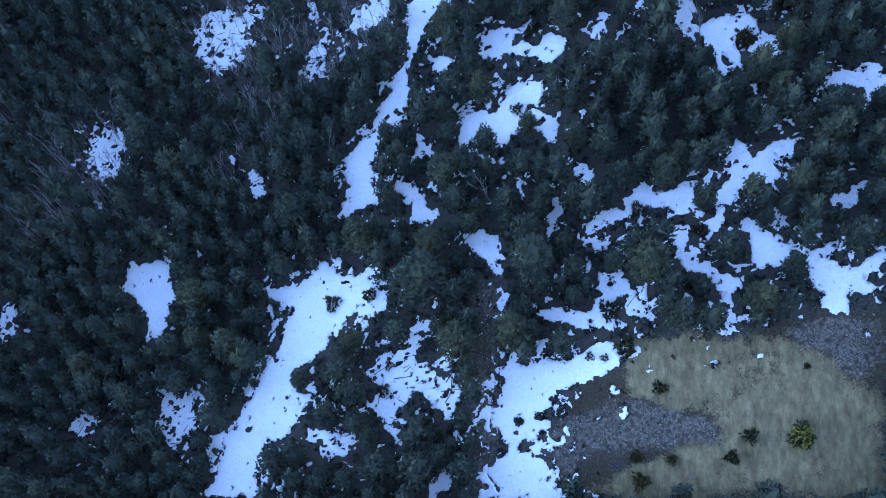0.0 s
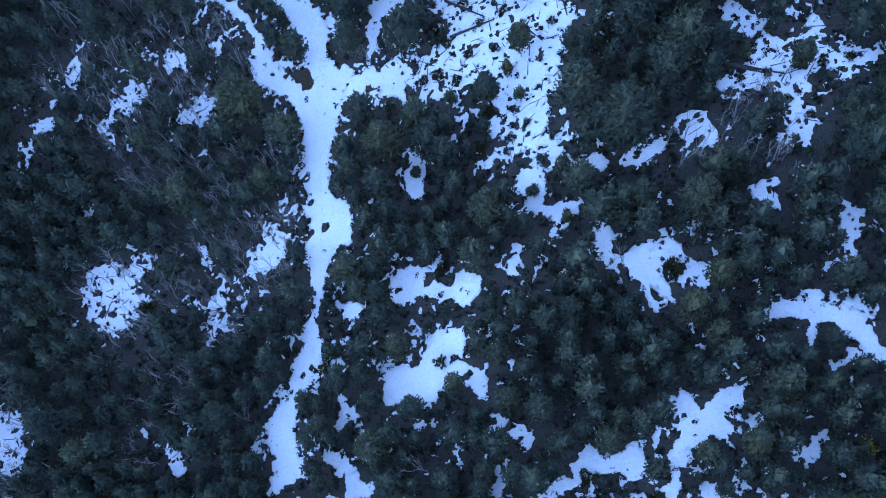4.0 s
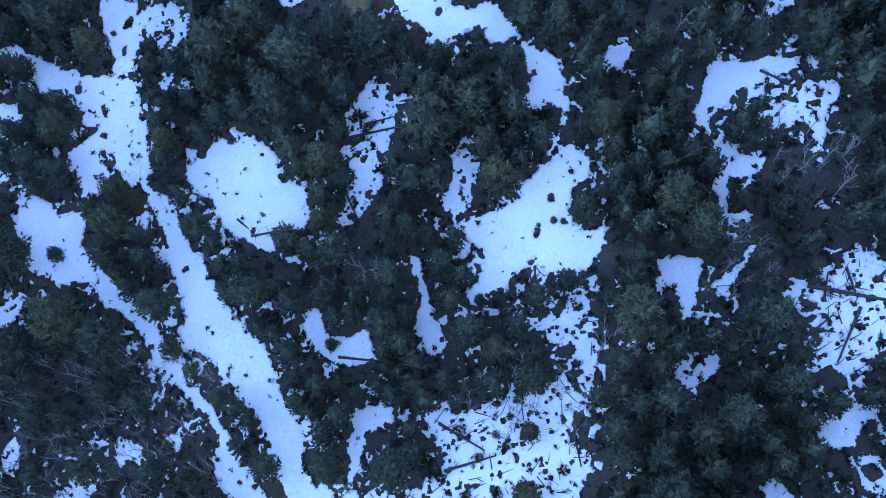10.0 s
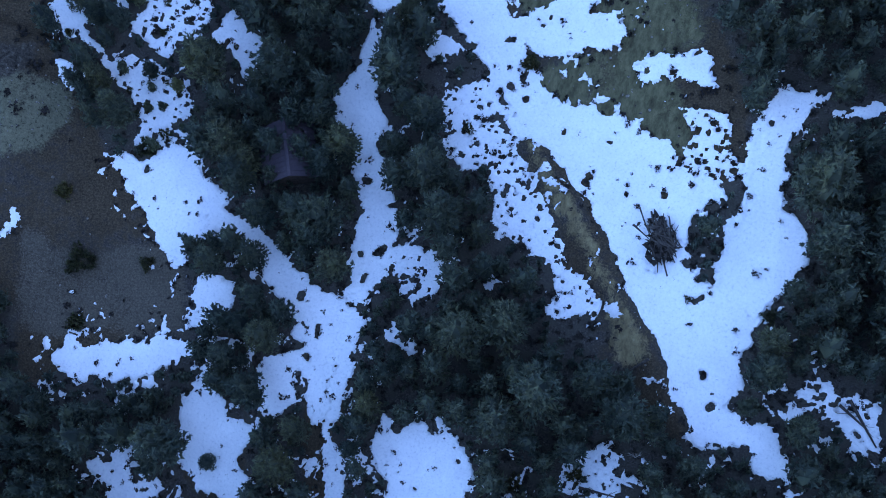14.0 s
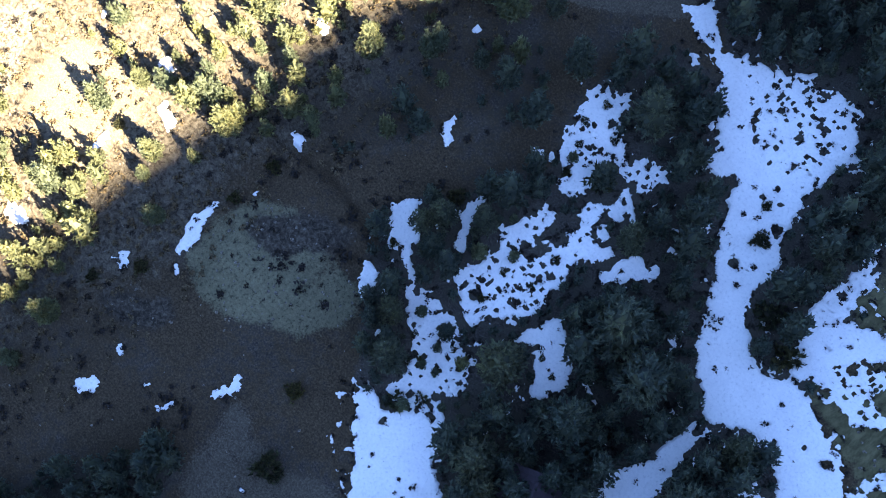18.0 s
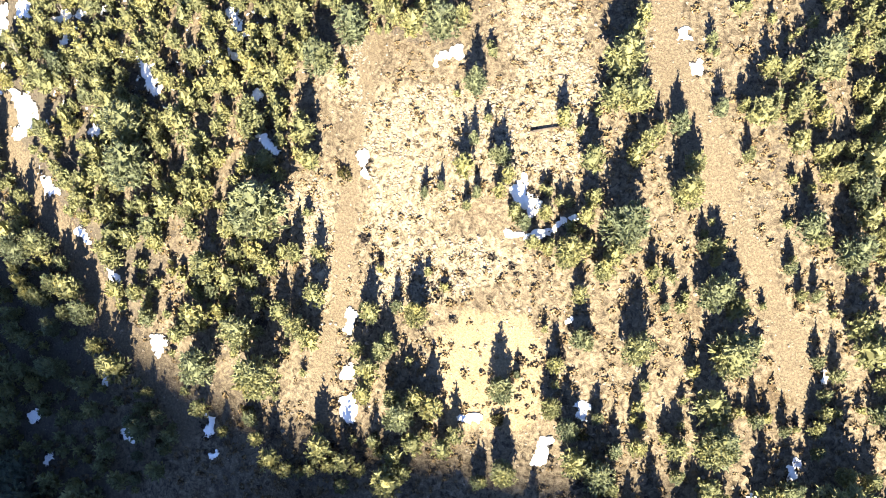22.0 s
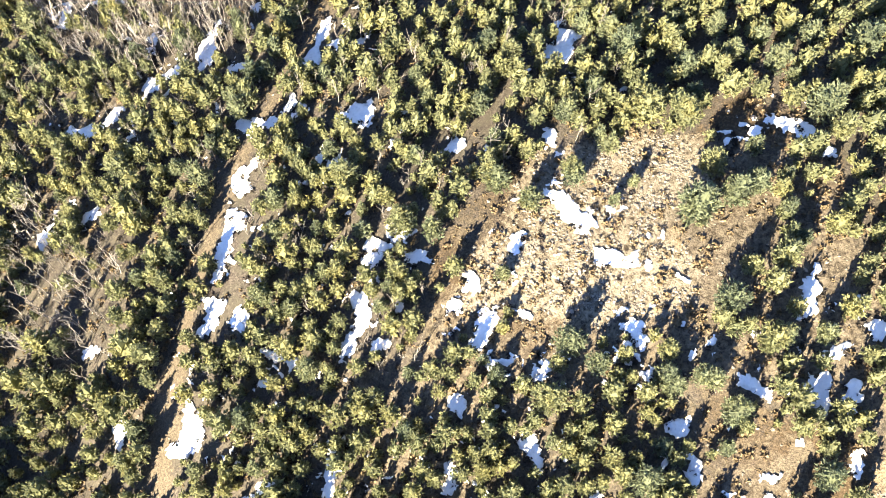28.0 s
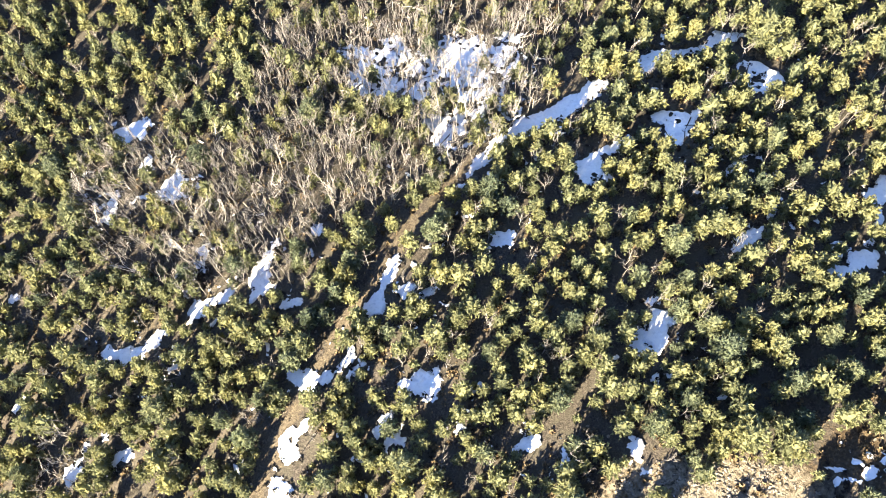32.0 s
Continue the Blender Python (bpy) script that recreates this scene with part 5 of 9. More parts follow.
aspens([(-14.8, 60.6), (-25.0, 52.7), (-30.3, 47.0), (-33.9, 45.6), (-36.9, 39.3), (-32.0, 37.2), (-25.2, 48.0), (-15.2, 52.4)])
aspens([(-34.9, 93.5), (-22.9, 90.0), (-17.7, 82.6), (-19.0, 77.7), (-27.6, 79.9), (-37.3, 85.3), (-43.3, 81.2), (-43.9, 86.6)])
aspens([(-31.7, 74.9), (-13.4, 69.8), (-13.1, 61.7), (-24.1, 64.3), (-31.2, 68.4)])
aspens([(23.4, 58.4), (33.3, 62.4), (37.2, 54.7), (34.6, 51.6), (30.6, 54.8), (25.7, 55.0)])
aspens([(-35.8, 94.1), (-19.4, 84.3), (-19.5, 79.5), (-28.7, 79.1), (-36.9, 85.6)])
aspens([(32.0, 93.4), (35.9, 92.2), (34.2, 86.9), (30.6, 86.8)])
aspens([(22.1, 89.3), (25.5, 87.7), (23.4, 80.2), (20.7, 82.2)])
aspens([(30.0, 62.6), (36.4, 62.2), (35.3, 57.6), (28.1, 58.5)])
aspens([(-4.0, 101.9), (2.6, 100.1), (2.2, 94.0), (-4.4, 95.3)])
aspens([(38.3, 102.3), (45.6, 101.2), (44.4, 94.2), (37.2, 94.8)])
aspens([(-40.3, 93.2), (-28.2, 92.0), (-28.8, 81.8), (-41.0, 82.9)])
aspens([(31.9, 94.5), (36.9, 93.3), (36.3, 88.9), (31.1, 89.1)])
aspens([(-161.0, 51.4), (-172.9, 70.4), (-158.8, 69.1), (-151.9, 68.2), (-148.8, 62.0), (-152.8, 54.8)])
aspens([(-140.4, 51.9), (-147.0, 57.0), (-143.7, 62.5), (-136.4, 61.0), (-132.3, 59.4)])
cover("sand", [(-141.6, 99.7), (-143.7, 103.5), (-142.5, 104.6), (-139.8, 101.1)])
cover("sand", [(-131.0, 107.0), (-133.1, 107.5), (-132.8, 109.8), (-130.9, 110.5), (-129.1, 108.5)])
cover("sand", [(-126.3, 102.0), (-128.9, 103.1), (-128.7, 103.6), (-125.2, 103.2)])
cover("scree", [(-67.8, 129.5), (-66.5, 133.3), (-63.9, 136.5), (-60.6, 137.2), (-60.1, 134.2), (-62.6, 132.5), (-64.2, 129.7)])
cover("scree", [(-67.3, 121.2), (-68.8, 118.9), (-72.4, 116.7), (-71.1, 114.5), (-65.9, 117.5), (-65.1, 119.8)])
clearing([(10.8, 16.0), (14.9, 16.3), (17.4, 15.1), (21.8, 15.9), (25.7, 17.3), (33.6, 18.0), (32.6, 1.2), (9.7, 1.1), (4.8, 2.3), (1.1, 5.8), (4.8, 7.8), (5.6, 10.8), (10.8, 13.8)])
clearing([(-4.3, 24.5), (-0.7, 22.9), (-0.5, 14.5), (-1.3, 1.3), (-4.0, 1.3), (-3.3, 14.2)])
cover("gravel", [(2.4, 5.5), (5.6, 8.6), (10.8, 10.6), (18.2, 8.2), (20.5, 5.6), (15.7, 5.7), (8.2, 5.4), (5.6, 2.8)])
cover("gravel", [(19.9, 16.5), (33.5, 17.0), (33.1, 10.9), (30.1, 12.0), (25.6, 15.2)])
cover("soil", [(10.8, 16.0), (21.8, 15.9), (25.6, 15.2), (33.1, 9.9), (32.6, 1.2), (5.6, 1.1), (15.7, 5.7), (20.5, 5.6), (18.2, 8.2), (10.8, 10.6)])
cover("gravel", [(-4.9, 24.6), (-0.7, 22.9), (-0.5, 14.5), (-1.3, 1.3), (-4.0, 1.3), (-3.3, 14.2)])
clearing([(-61.5, 136.6), (-58.1, 137.1), (-54.6, 132.7), (-50.1, 129.2), (-46.5, 127.1), (-42.7, 122.2), (-39.4, 121.2), (-37.6, 114.6), (-43.7, 112.9), (-49.7, 107.0), (-52.4, 104.1)])
clearing([(-12.7, 141.2), (-11.0, 141.5), (-7.3, 138.0), (-3.1, 134.0), (-0.1, 130.6), (2.2, 127.1), (4.5, 124.2), (4.4, 123.1), (0.7, 122.4), (-5.2, 131.4), (-9.1, 136.0)])
cover("soil", [(-12.1, 141.3), (-11.0, 141.5), (-7.3, 138.0), (-3.1, 134.0), (-0.1, 130.6), (2.2, 127.1), (4.5, 124.2), (4.4, 123.1), (2.7, 122.8), (-2.6, 131.9), (-8.0, 136.1)])
cover("mound", [(-12.0, 147.9), (1.5, 149.5), (3.8, 144.1), (3.4, 141.2), (1.7, 143.8), (-1.3, 145.4), (-9.1, 145.3)])
cover("trail", [(-56.9, 120.2), (-53.0, 118.9), (-42.7, 122.2), (-38.8, 119.0), (-38.1, 114.5), (-43.7, 112.9), (-49.7, 111.1), (-54.2, 110.5)])
clearing([(-27.8, 169.3), (-22.6, 181.0), (1.5, 146.5), (-3.9, 142.1), (-10.5, 145.2), (-13.7, 151.2), (-19.3, 156.3), (-24.6, 158.7), (-25.0, 165.5), (-28.1, 166.5)])
cover("mound", [(-27.0, 169.8), (-22.0, 180.2), (-6.9, 158.8), (-11.0, 155.7), (-15.8, 160.1), (-20.6, 159.7), (-20.4, 164.9), (-25.0, 165.5), (-28.1, 166.5)])
cover("mound", [(-12.0, 148.8), (-5.4, 151.6), (-3.4, 153.7), (1.5, 146.5), (-0.7, 144.8), (-3.4, 144.4), (-6.1, 145.1), (-9.2, 145.0)])
cover("waste", [(-69.3, 124.2), (-70.0, 128.4), (-68.9, 132.0), (-66.3, 134.6), (-62.0, 135.2), (-57.6, 134.9), (-55.3, 132.1), (-56.4, 128.5), (-62.1, 123.7), (-66.2, 122.9)])
clearing([(-81.7, 131.4), (-75.1, 134.6), (-70.2, 136.9), (-65.5, 141.0), (-61.2, 139.9), (-57.5, 136.3), (-51.5, 129.2), (-42.0, 119.8), (-43.3, 114.9), (-48.9, 111.5), (-61.1, 113.3), (-68.5, 109.8), (-82.7, 127.8)])
clearing([(-75.9, 126.8), (-71.9, 137.1), (-68.9, 138.9), (-66.4, 139.9), (-57.4, 157.1), (-64.0, 162.1), (-64.0, 167.5), (-58.7, 172.8), (-55.3, 170.9), (-57.6, 159.9), (-54.6, 155.2), (-56.7, 148.8), (-62.5, 139.1), (-56.3, 134.5), (-53.9, 128.5), (-59.2, 108.8), (-66.1, 94.4), (-80.2, 101.2), (-75.4, 110.7), (-72.1, 123.9)])
cover("sand", [(-87.8, 121.2), (-90.0, 124.4), (-89.6, 128.6), (-85.6, 129.7), (-81.2, 130.4), (-80.3, 127.7), (-81.1, 122.5), (-84.7, 121.4)])
clearing([(-88.7, 121.2), (-90.5, 124.3), (-90.0, 129.0), (-85.6, 130.6), (-79.5, 130.9), (-79.0, 127.7), (-80.2, 122.6), (-84.7, 120.9)])
cover("talus", [(-110.4, 108.9), (-111.5, 113.4), (-107.1, 114.9), (-107.2, 125.6), (-114.7, 126.5), (-116.7, 130.2), (-107.2, 131.7), (-100.0, 132.1), (-99.3, 128.3), (-100.3, 124.8), (-95.3, 121.0), (-94.9, 115.1), (-104.8, 113.9), (-106.0, 110.4)])
cover("talus", [(-99.6, 107.5), (-99.8, 111.2), (-88.5, 112.7), (-89.2, 109.8)])
cover("talus", [(-94.9, 115.1), (-95.6, 124.5), (-94.2, 128.1), (-89.3, 120.8), (-89.7, 115.8)])
thin(0.25, [(-110.4, 108.9), (-111.5, 114.4), (-107.0, 123.0), (-111.1, 125.2), (-114.7, 126.5), (-116.7, 130.2), (-107.2, 131.7), (-100.0, 132.1), (-99.3, 128.3), (-100.3, 124.8), (-91.0, 129.4), (-88.5, 121.0), (-89.7, 115.8), (-88.3, 109.9), (-99.6, 107.5), (-104.6, 109.7)])
thin(0.3, [(-120.3, 130.2), (-117.5, 150.4), (-85.3, 153.6), (-83.1, 134.7), (-100.9, 132.4)])
trail(2.0, [(-120.6, 134.3), (-116.2, 135.8), (-109.8, 138.1), (-104.5, 140.4), (-99.7, 142.2), (-95.8, 144.7), (-91.2, 147.3), (-84.9, 149.7)])
trail(1.6, [(-110.6, 113.6), (-104.8, 113.4), (-98.2, 112.9), (-92.0, 112.7), (-85.9, 112.1), (-80.5, 112.3)])
trail(2.4, [(-110.1, 77.3), (-103.7, 80.1), (-98.5, 83.7), (-94.4, 87.7), (-90.4, 90.4), (-86.0, 94.2), (-82.7, 98.3), (-79.2, 100.8)])
trail(1.2, [(-143.1, 69.8), (-136.7, 70.7), (-131.1, 71.1), (-124.5, 72.3), (-117.7, 74.3), (-111.0, 76.8), (-104.4, 79.8), (-99.6, 82.1)])
trail(1.2, [(-151.3, 70.4), (-146.1, 70.3), (-141.7, 70.2), (-136.7, 70.7), (-132.5, 71.2), (-126.9, 71.8), (-120.5, 73.1)])
trail(2.6, [(-69.0, 164.0), (-65.3, 166.0), (-61.7, 169.0), (-58.0, 173.0)])
clearing([(-147.5, 102.6), (-149.9, 109.1), (-147.7, 111.4), (-144.8, 106.1)])
thin(0.25, [(-130.2, 93.9), (-137.4, 93.1), (-141.6, 99.0), (-143.4, 103.6), (-140.0, 105.4), (-135.8, 104.4), (-134.7, 108.1), (-131.2, 110.4), (-129.9, 108.1), (-125.9, 102.7), (-125.7, 100.5), (-124.7, 98.8), (-122.4, 94.4)])
cover("talus", [(-130.2, 93.9), (-137.4, 93.1), (-141.6, 99.0), (-143.4, 103.6), (-140.0, 105.4), (-135.8, 104.4), (-134.7, 108.1), (-131.2, 110.4), (-129.9, 108.1), (-125.9, 102.7), (-125.7, 100.5), (-124.7, 98.8), (-122.4, 94.4)])
cover("sand", [(-141.4, 98.7), (-143.5, 103.8), (-141.5, 104.2), (-139.6, 100.6)])
cover("sand", [(-140.8, 121.3), (-141.0, 122.9), (-136.5, 125.2), (-130.8, 126.0), (-125.0, 126.6), (-124.1, 125.2), (-130.3, 124.2), (-135.7, 122.2)])
clearing([(-140.8, 121.5), (-140.9, 122.7), (-136.4, 124.8), (-130.7, 125.6), (-124.8, 126.2), (-124.2, 125.4), (-130.3, 124.3), (-135.7, 122.4)])
clearing([(-133.0, 105.9), (-134.9, 108.4), (-131.2, 110.4), (-129.9, 108.1)])
aspens([(-64.7, 48.4), (-48.8, 48.7), (-46.3, 33.9), (-62.4, 30.3)])
aspens([(-41.7, 61.8), (-30.3, 60.7), (-29.2, 47.2), (-39.9, 49.7)])
aspens([(-39.6, 86.3), (-20.5, 82.2), (-16.4, 63.8), (-21.7, 58.3), (-27.7, 64.5), (-37.2, 71.9)])
aspens([(-41.9, 95.2), (-15.0, 92.1), (-17.4, 75.3), (-30.8, 76.7), (-43.6, 82.5)])
aspens([(-154.2, 50.8), (-162.4, 53.7), (-172.3, 69.6), (-162.7, 69.3), (-156.1, 68.1), (-150.4, 65.7), (-146.9, 62.3), (-141.0, 58.3), (-133.8, 60.8), (-131.8, 58.6), (-138.8, 54.8), (-148.5, 58.4)])
aspens([(-113.4, 55.2), (-116.3, 60.0), (-108.4, 67.8), (-102.7, 65.4)])
aspens([(6.9, 83.4), (12.8, 86.6), (20.7, 82.0), (18.8, 78.3), (11.4, 78.2)])
thin(0.3, [(-73.7, 134.6), (-67.2, 182.0), (-56.8, 176.4), (-64.7, 166.2), (-57.4, 157.1), (-66.4, 139.9)])
thin(0.36, [(-103.7, 113.2), (-76.6, 169.5), (-69.2, 165.8), (-73.7, 134.6), (-75.9, 126.8), (-78.6, 106.4), (-80.2, 101.2)])
clearing([(-33.8, 129.1), (-36.3, 132.9), (-36.5, 136.7), (-33.3, 138.6), (-30.6, 136.8), (-31.2, 131.2)])
grove([(-45.8, 140.3), (-42.1, 143.2), (-39.2, 138.9), (-42.0, 136.6), (-44.2, 137.0)])
grove([(-42.6, 149.1), (-38.4, 152.6), (-36.0, 153.5), (-33.7, 151.5), (-30.6, 150.3), (-29.4, 148.6), (-29.5, 145.6), (-30.4, 142.3), (-31.9, 140.5), (-31.0, 138.7), (-28.0, 136.4), (-25.9, 132.4), (-24.9, 130.1), (-25.2, 126.5), (-24.2, 123.7), (-26.3, 122.9), (-28.5, 123.8), (-32.0, 126.2), (-34.5, 128.1), (-37.7, 129.0), (-40.3, 131.0), (-42.6, 134.3), (-39.6, 136.8), (-38.9, 138.5), (-38.1, 143.3), (-41.1, 146.3)])
grove([(-27.9, 149.5), (-26.5, 151.8), (-22.7, 151.4), (-21.2, 149.9), (-23.5, 148.0), (-24.5, 145.6), (-20.8, 142.6), (-20.1, 139.6), (-18.5, 137.1), (-16.1, 135.2), (-14.8, 134.9), (-13.0, 132.1), (-14.5, 130.6), (-17.0, 130.1), (-20.1, 128.6), (-21.6, 132.3), (-23.1, 135.4), (-24.7, 137.0), (-23.4, 139.8), (-26.0, 140.6), (-27.2, 143.4)])
grove([(-40.3, 123.2), (-36.4, 124.5), (-34.4, 123.4), (-32.7, 121.0), (-34.3, 121.4), (-37.8, 120.6)])
grove([(-35.7, 114.9), (-33.4, 121.5), (-29.0, 119.3), (-28.8, 117.2), (-33.3, 113.4), (-35.5, 112.0)])
grove([(-56.6, 136.2), (-54.7, 138.0), (-52.4, 136.5), (-48.9, 133.3), (-48.7, 130.7), (-51.6, 130.3)])
grove([(-58.0, 142.0), (-56.2, 145.8), (-53.5, 141.4), (-51.1, 140.2), (-53.6, 138.8)])
grove([(-35.0, 161.7), (-31.5, 163.4), (-27.8, 157.1), (-30.2, 156.3), (-33.2, 158.5)])
grove([(-27.5, 107.8), (-22.3, 107.8), (-21.9, 103.6), (-18.9, 97.6), (-18.7, 94.8), (-21.4, 96.1), (-24.7, 99.9), (-27.7, 103.7)])
grove([(-16.4, 88.5), (-13.1, 85.6), (-13.0, 83.8), (-12.0, 82.4), (-10.3, 79.3), (-9.9, 76.3), (-11.6, 77.0), (-13.8, 80.7), (-14.8, 82.7), (-16.8, 85.9)])
cover("mound", [(-29.0, 166.5), (-28.0, 169.5), (-19.0, 173.6), (-15.2, 172.6), (-12.3, 169.4), (-8.1, 165.8), (-5.8, 160.8), (-9.3, 157.1), (-14.5, 152.4), (-17.3, 156.1), (-20.1, 156.9), (-25.5, 158.0), (-22.9, 161.3), (-23.7, 166.4), (-27.0, 163.3)])
cover("mound", [(-9.1, 154.9), (-1.6, 161.4), (2.3, 154.2), (-2.9, 149.5), (-8.6, 146.1), (-11.4, 145.5), (-12.6, 148.2), (-4.7, 151.8)])
cover("mound", [(-8.3, 145.6), (-2.4, 148.7), (1.2, 147.6), (2.9, 142.7), (1.3, 142.2), (-0.7, 144.8), (-4.3, 144.1)])
clearing([(-28.5, 170.4), (-10.0, 179.9), (10.3, 142.7), (-3.6, 133.4), (-9.6, 139.7), (-19.5, 151.3), (-26.3, 159.4)])
clearing([(-36.0, 110.7), (-33.4, 110.8), (-29.3, 107.3), (-29.0, 104.1), (-24.0, 97.9), (-21.4, 92.9), (-16.6, 86.2), (-14.2, 80.2), (-10.5, 75.8), (-10.9, 73.0), (-14.3, 75.5), (-17.4, 80.3), (-16.5, 82.5), (-18.9, 88.0), (-22.3, 91.2), (-23.2, 94.5), (-26.5, 99.1), (-28.8, 100.8), (-32.0, 101.5), (-35.7, 103.5)])
clearing([(-35.2, 109.6), (-32.6, 109.7), (-28.5, 106.3), (-28.3, 103.1), (-23.4, 97.0), (-20.8, 92.1), (-16.0, 85.5), (-13.8, 79.6), (-10.1, 75.3), (-10.5, 72.5), (-13.8, 75.0), (-16.9, 79.8), (-15.9, 81.9), (-18.3, 87.2), (-21.7, 90.5), (-22.5, 93.7), (-25.8, 98.1), (-28.1, 99.9), (-31.2, 100.6), (-34.8, 102.6)])
clearing([(-34.5, 108.7), (-31.9, 108.8), (-27.9, 105.4), (-27.7, 102.3), (-22.8, 96.2), (-20.3, 91.4), (-15.6, 84.9), (-13.4, 79.2), (-9.7, 74.9), (-10.1, 72.2), (-13.4, 74.6), (-16.4, 79.3), (-15.5, 81.4), (-17.9, 86.7), (-21.2, 89.8), (-22.0, 93.0), (-25.2, 97.4), (-27.5, 99.2), (-30.6, 99.8), (-34.1, 101.8)])
clearing([(-27.6, 119.3), (-21.8, 117.9), (-21.6, 110.0), (-18.5, 104.1), (-14.9, 97.5), (-11.2, 92.2), (-8.3, 86.0), (-6.9, 79.0), (-6.4, 74.2), (-6.2, 67.4), (-11.7, 67.4), (-10.6, 75.2), (-12.4, 84.0), (-16.5, 91.1), (-19.4, 98.0), (-22.9, 105.8), (-24.7, 111.4)])
clearing([(-26.9, 118.0), (-21.2, 116.6), (-21.0, 108.9), (-17.9, 103.1), (-14.4, 96.6), (-10.8, 91.4), (-7.9, 85.3), (-6.5, 78.5), (-6.0, 73.8), (-5.9, 67.1), (-11.3, 67.1), (-10.1, 74.7), (-12.0, 83.3), (-16.0, 90.3), (-18.8, 97.1), (-22.2, 104.8), (-24.1, 110.3)])
clearing([(-26.3, 117.0), (-20.7, 115.6), (-20.5, 108.0), (-17.5, 102.2), (-14.0, 95.9), (-10.4, 90.7), (-7.6, 84.7), (-6.3, 78.0), (-5.8, 73.4), (-5.6, 66.8), (-10.9, 66.8), (-9.8, 74.4), (-11.6, 82.8), (-15.5, 89.7), (-18.4, 96.4), (-21.7, 103.9), (-23.5, 109.3)])
aspens([(-134.7, 40.0), (-145.2, 60.4), (-134.6, 67.0), (-128.8, 58.4), (-126.7, 45.4)])
aspens([(-108.7, 59.1), (-115.6, 67.2), (-106.4, 73.6), (-102.1, 64.9)])
aspens([(-152.9, 46.3), (-170.7, 67.0), (-158.9, 72.5), (-148.8, 70.5), (-140.7, 64.9), (-140.4, 54.1)])
aspens([(-136.0, 42.5), (-144.2, 54.3), (-135.4, 63.5), (-127.3, 54.0)])
clearing([(-33.6, 175.4), (-30.1, 180.5), (-27.6, 182.6), (-14.2, 166.8), (-18.8, 162.8), (-26.4, 166.0)])
cover("mound", [(-30.5, 172.6), (-29.8, 180.1), (-27.6, 182.6), (-14.2, 166.8), (-19.4, 163.5), (-25.1, 165.2)])
clearing([(-11.6, 140.7), (-9.0, 140.8), (-1.3, 133.6), (5.5, 124.9), (9.6, 118.6), (8.4, 118.0), (3.6, 123.6), (-3.8, 131.7)])
clearing([(-11.3, 139.6), (-8.8, 139.7), (-1.2, 132.6), (5.5, 124.1), (9.4, 118.0), (8.2, 117.3), (3.6, 122.9), (-3.6, 130.8)])
clearing([(-11.1, 138.7), (-8.5, 138.8), (-1.1, 131.8), (5.4, 123.5), (9.3, 117.4), (8.2, 116.8), (3.5, 122.3), (-3.5, 130.0)])
thin(0.5, [(-126.2, 108.9), (-131.5, 141.2), (-112.4, 144.5), (-108.6, 126.3), (-114.1, 120.7)])
trail(1.8, [(-129.6, 132.1), (-123.0, 133.8), (-116.8, 135.6), (-111.4, 138.0)])
cover("talus", [(-116.7, 123.1), (-118.5, 128.6), (-114.6, 130.7), (-109.7, 129.4), (-108.9, 125.4)])
thin(0.45, [(-126.9, 112.9), (-133.0, 129.5), (-116.9, 134.6), (-110.6, 119.1)])
cover("talus", [(-125.9, 124.5), (-131.4, 130.0), (-116.9, 134.6), (-112.7, 124.2), (-116.7, 121.9)])
trail(1.5, [(-126.8, 120.0), (-124.2, 119.8), (-120.9, 120.0), (-115.4, 120.8)])
thin(0.3, [(-141.0, 97.6), (-144.6, 103.1), (-143.3, 110.1), (-133.9, 112.7), (-126.0, 101.7), (-133.2, 99.7)])
cover("talus", [(-141.0, 97.6), (-144.6, 103.1), (-141.9, 106.7), (-136.6, 104.6), (-131.7, 109.6), (-126.0, 101.7), (-133.2, 99.7)])
cover("sand", [(-141.5, 99.1), (-143.8, 102.7), (-140.6, 103.2), (-139.8, 100.6)])
cover("sand", [(-134.6, 104.5), (-137.4, 105.8), (-132.9, 108.1), (-130.5, 106.6)])
clearing([(-58.9, 172.5), (-56.6, 175.2), (-52.1, 173.3), (-48.0, 174.9), (-45.2, 171.1), (-43.4, 167.0), (-44.3, 164.5), (-48.4, 169.1), (-51.6, 171.5), (-55.3, 172.0)])
clearing([(-58.3, 171.5), (-56.1, 174.1), (-51.7, 172.3), (-47.6, 173.9), (-44.9, 170.2), (-43.2, 166.2), (-44.0, 163.7), (-48.0, 168.2), (-51.2, 170.6), (-54.7, 171.0)])
clearing([(-57.8, 170.7), (-55.6, 173.3), (-51.3, 171.5), (-47.3, 173.0), (-44.6, 169.4), (-42.9, 165.4), (-43.7, 163.1), (-47.7, 167.4), (-50.8, 169.8), (-54.3, 170.3)])
thin(0.3, [(-126.8, 90.1), (-135.5, 92.3), (-140.9, 97.7), (-149.0, 112.4), (-131.5, 120.9), (-115.5, 97.0)])
cover("dry", [(-126.8, 90.1), (-135.5, 92.3), (-140.9, 97.7), (-149.0, 112.4), (-131.5, 120.9), (-115.5, 97.0)])
clearing([(-135.1, 103.7), (-138.6, 107.5), (-134.4, 110.2), (-130.4, 111.2), (-128.2, 107.8)])
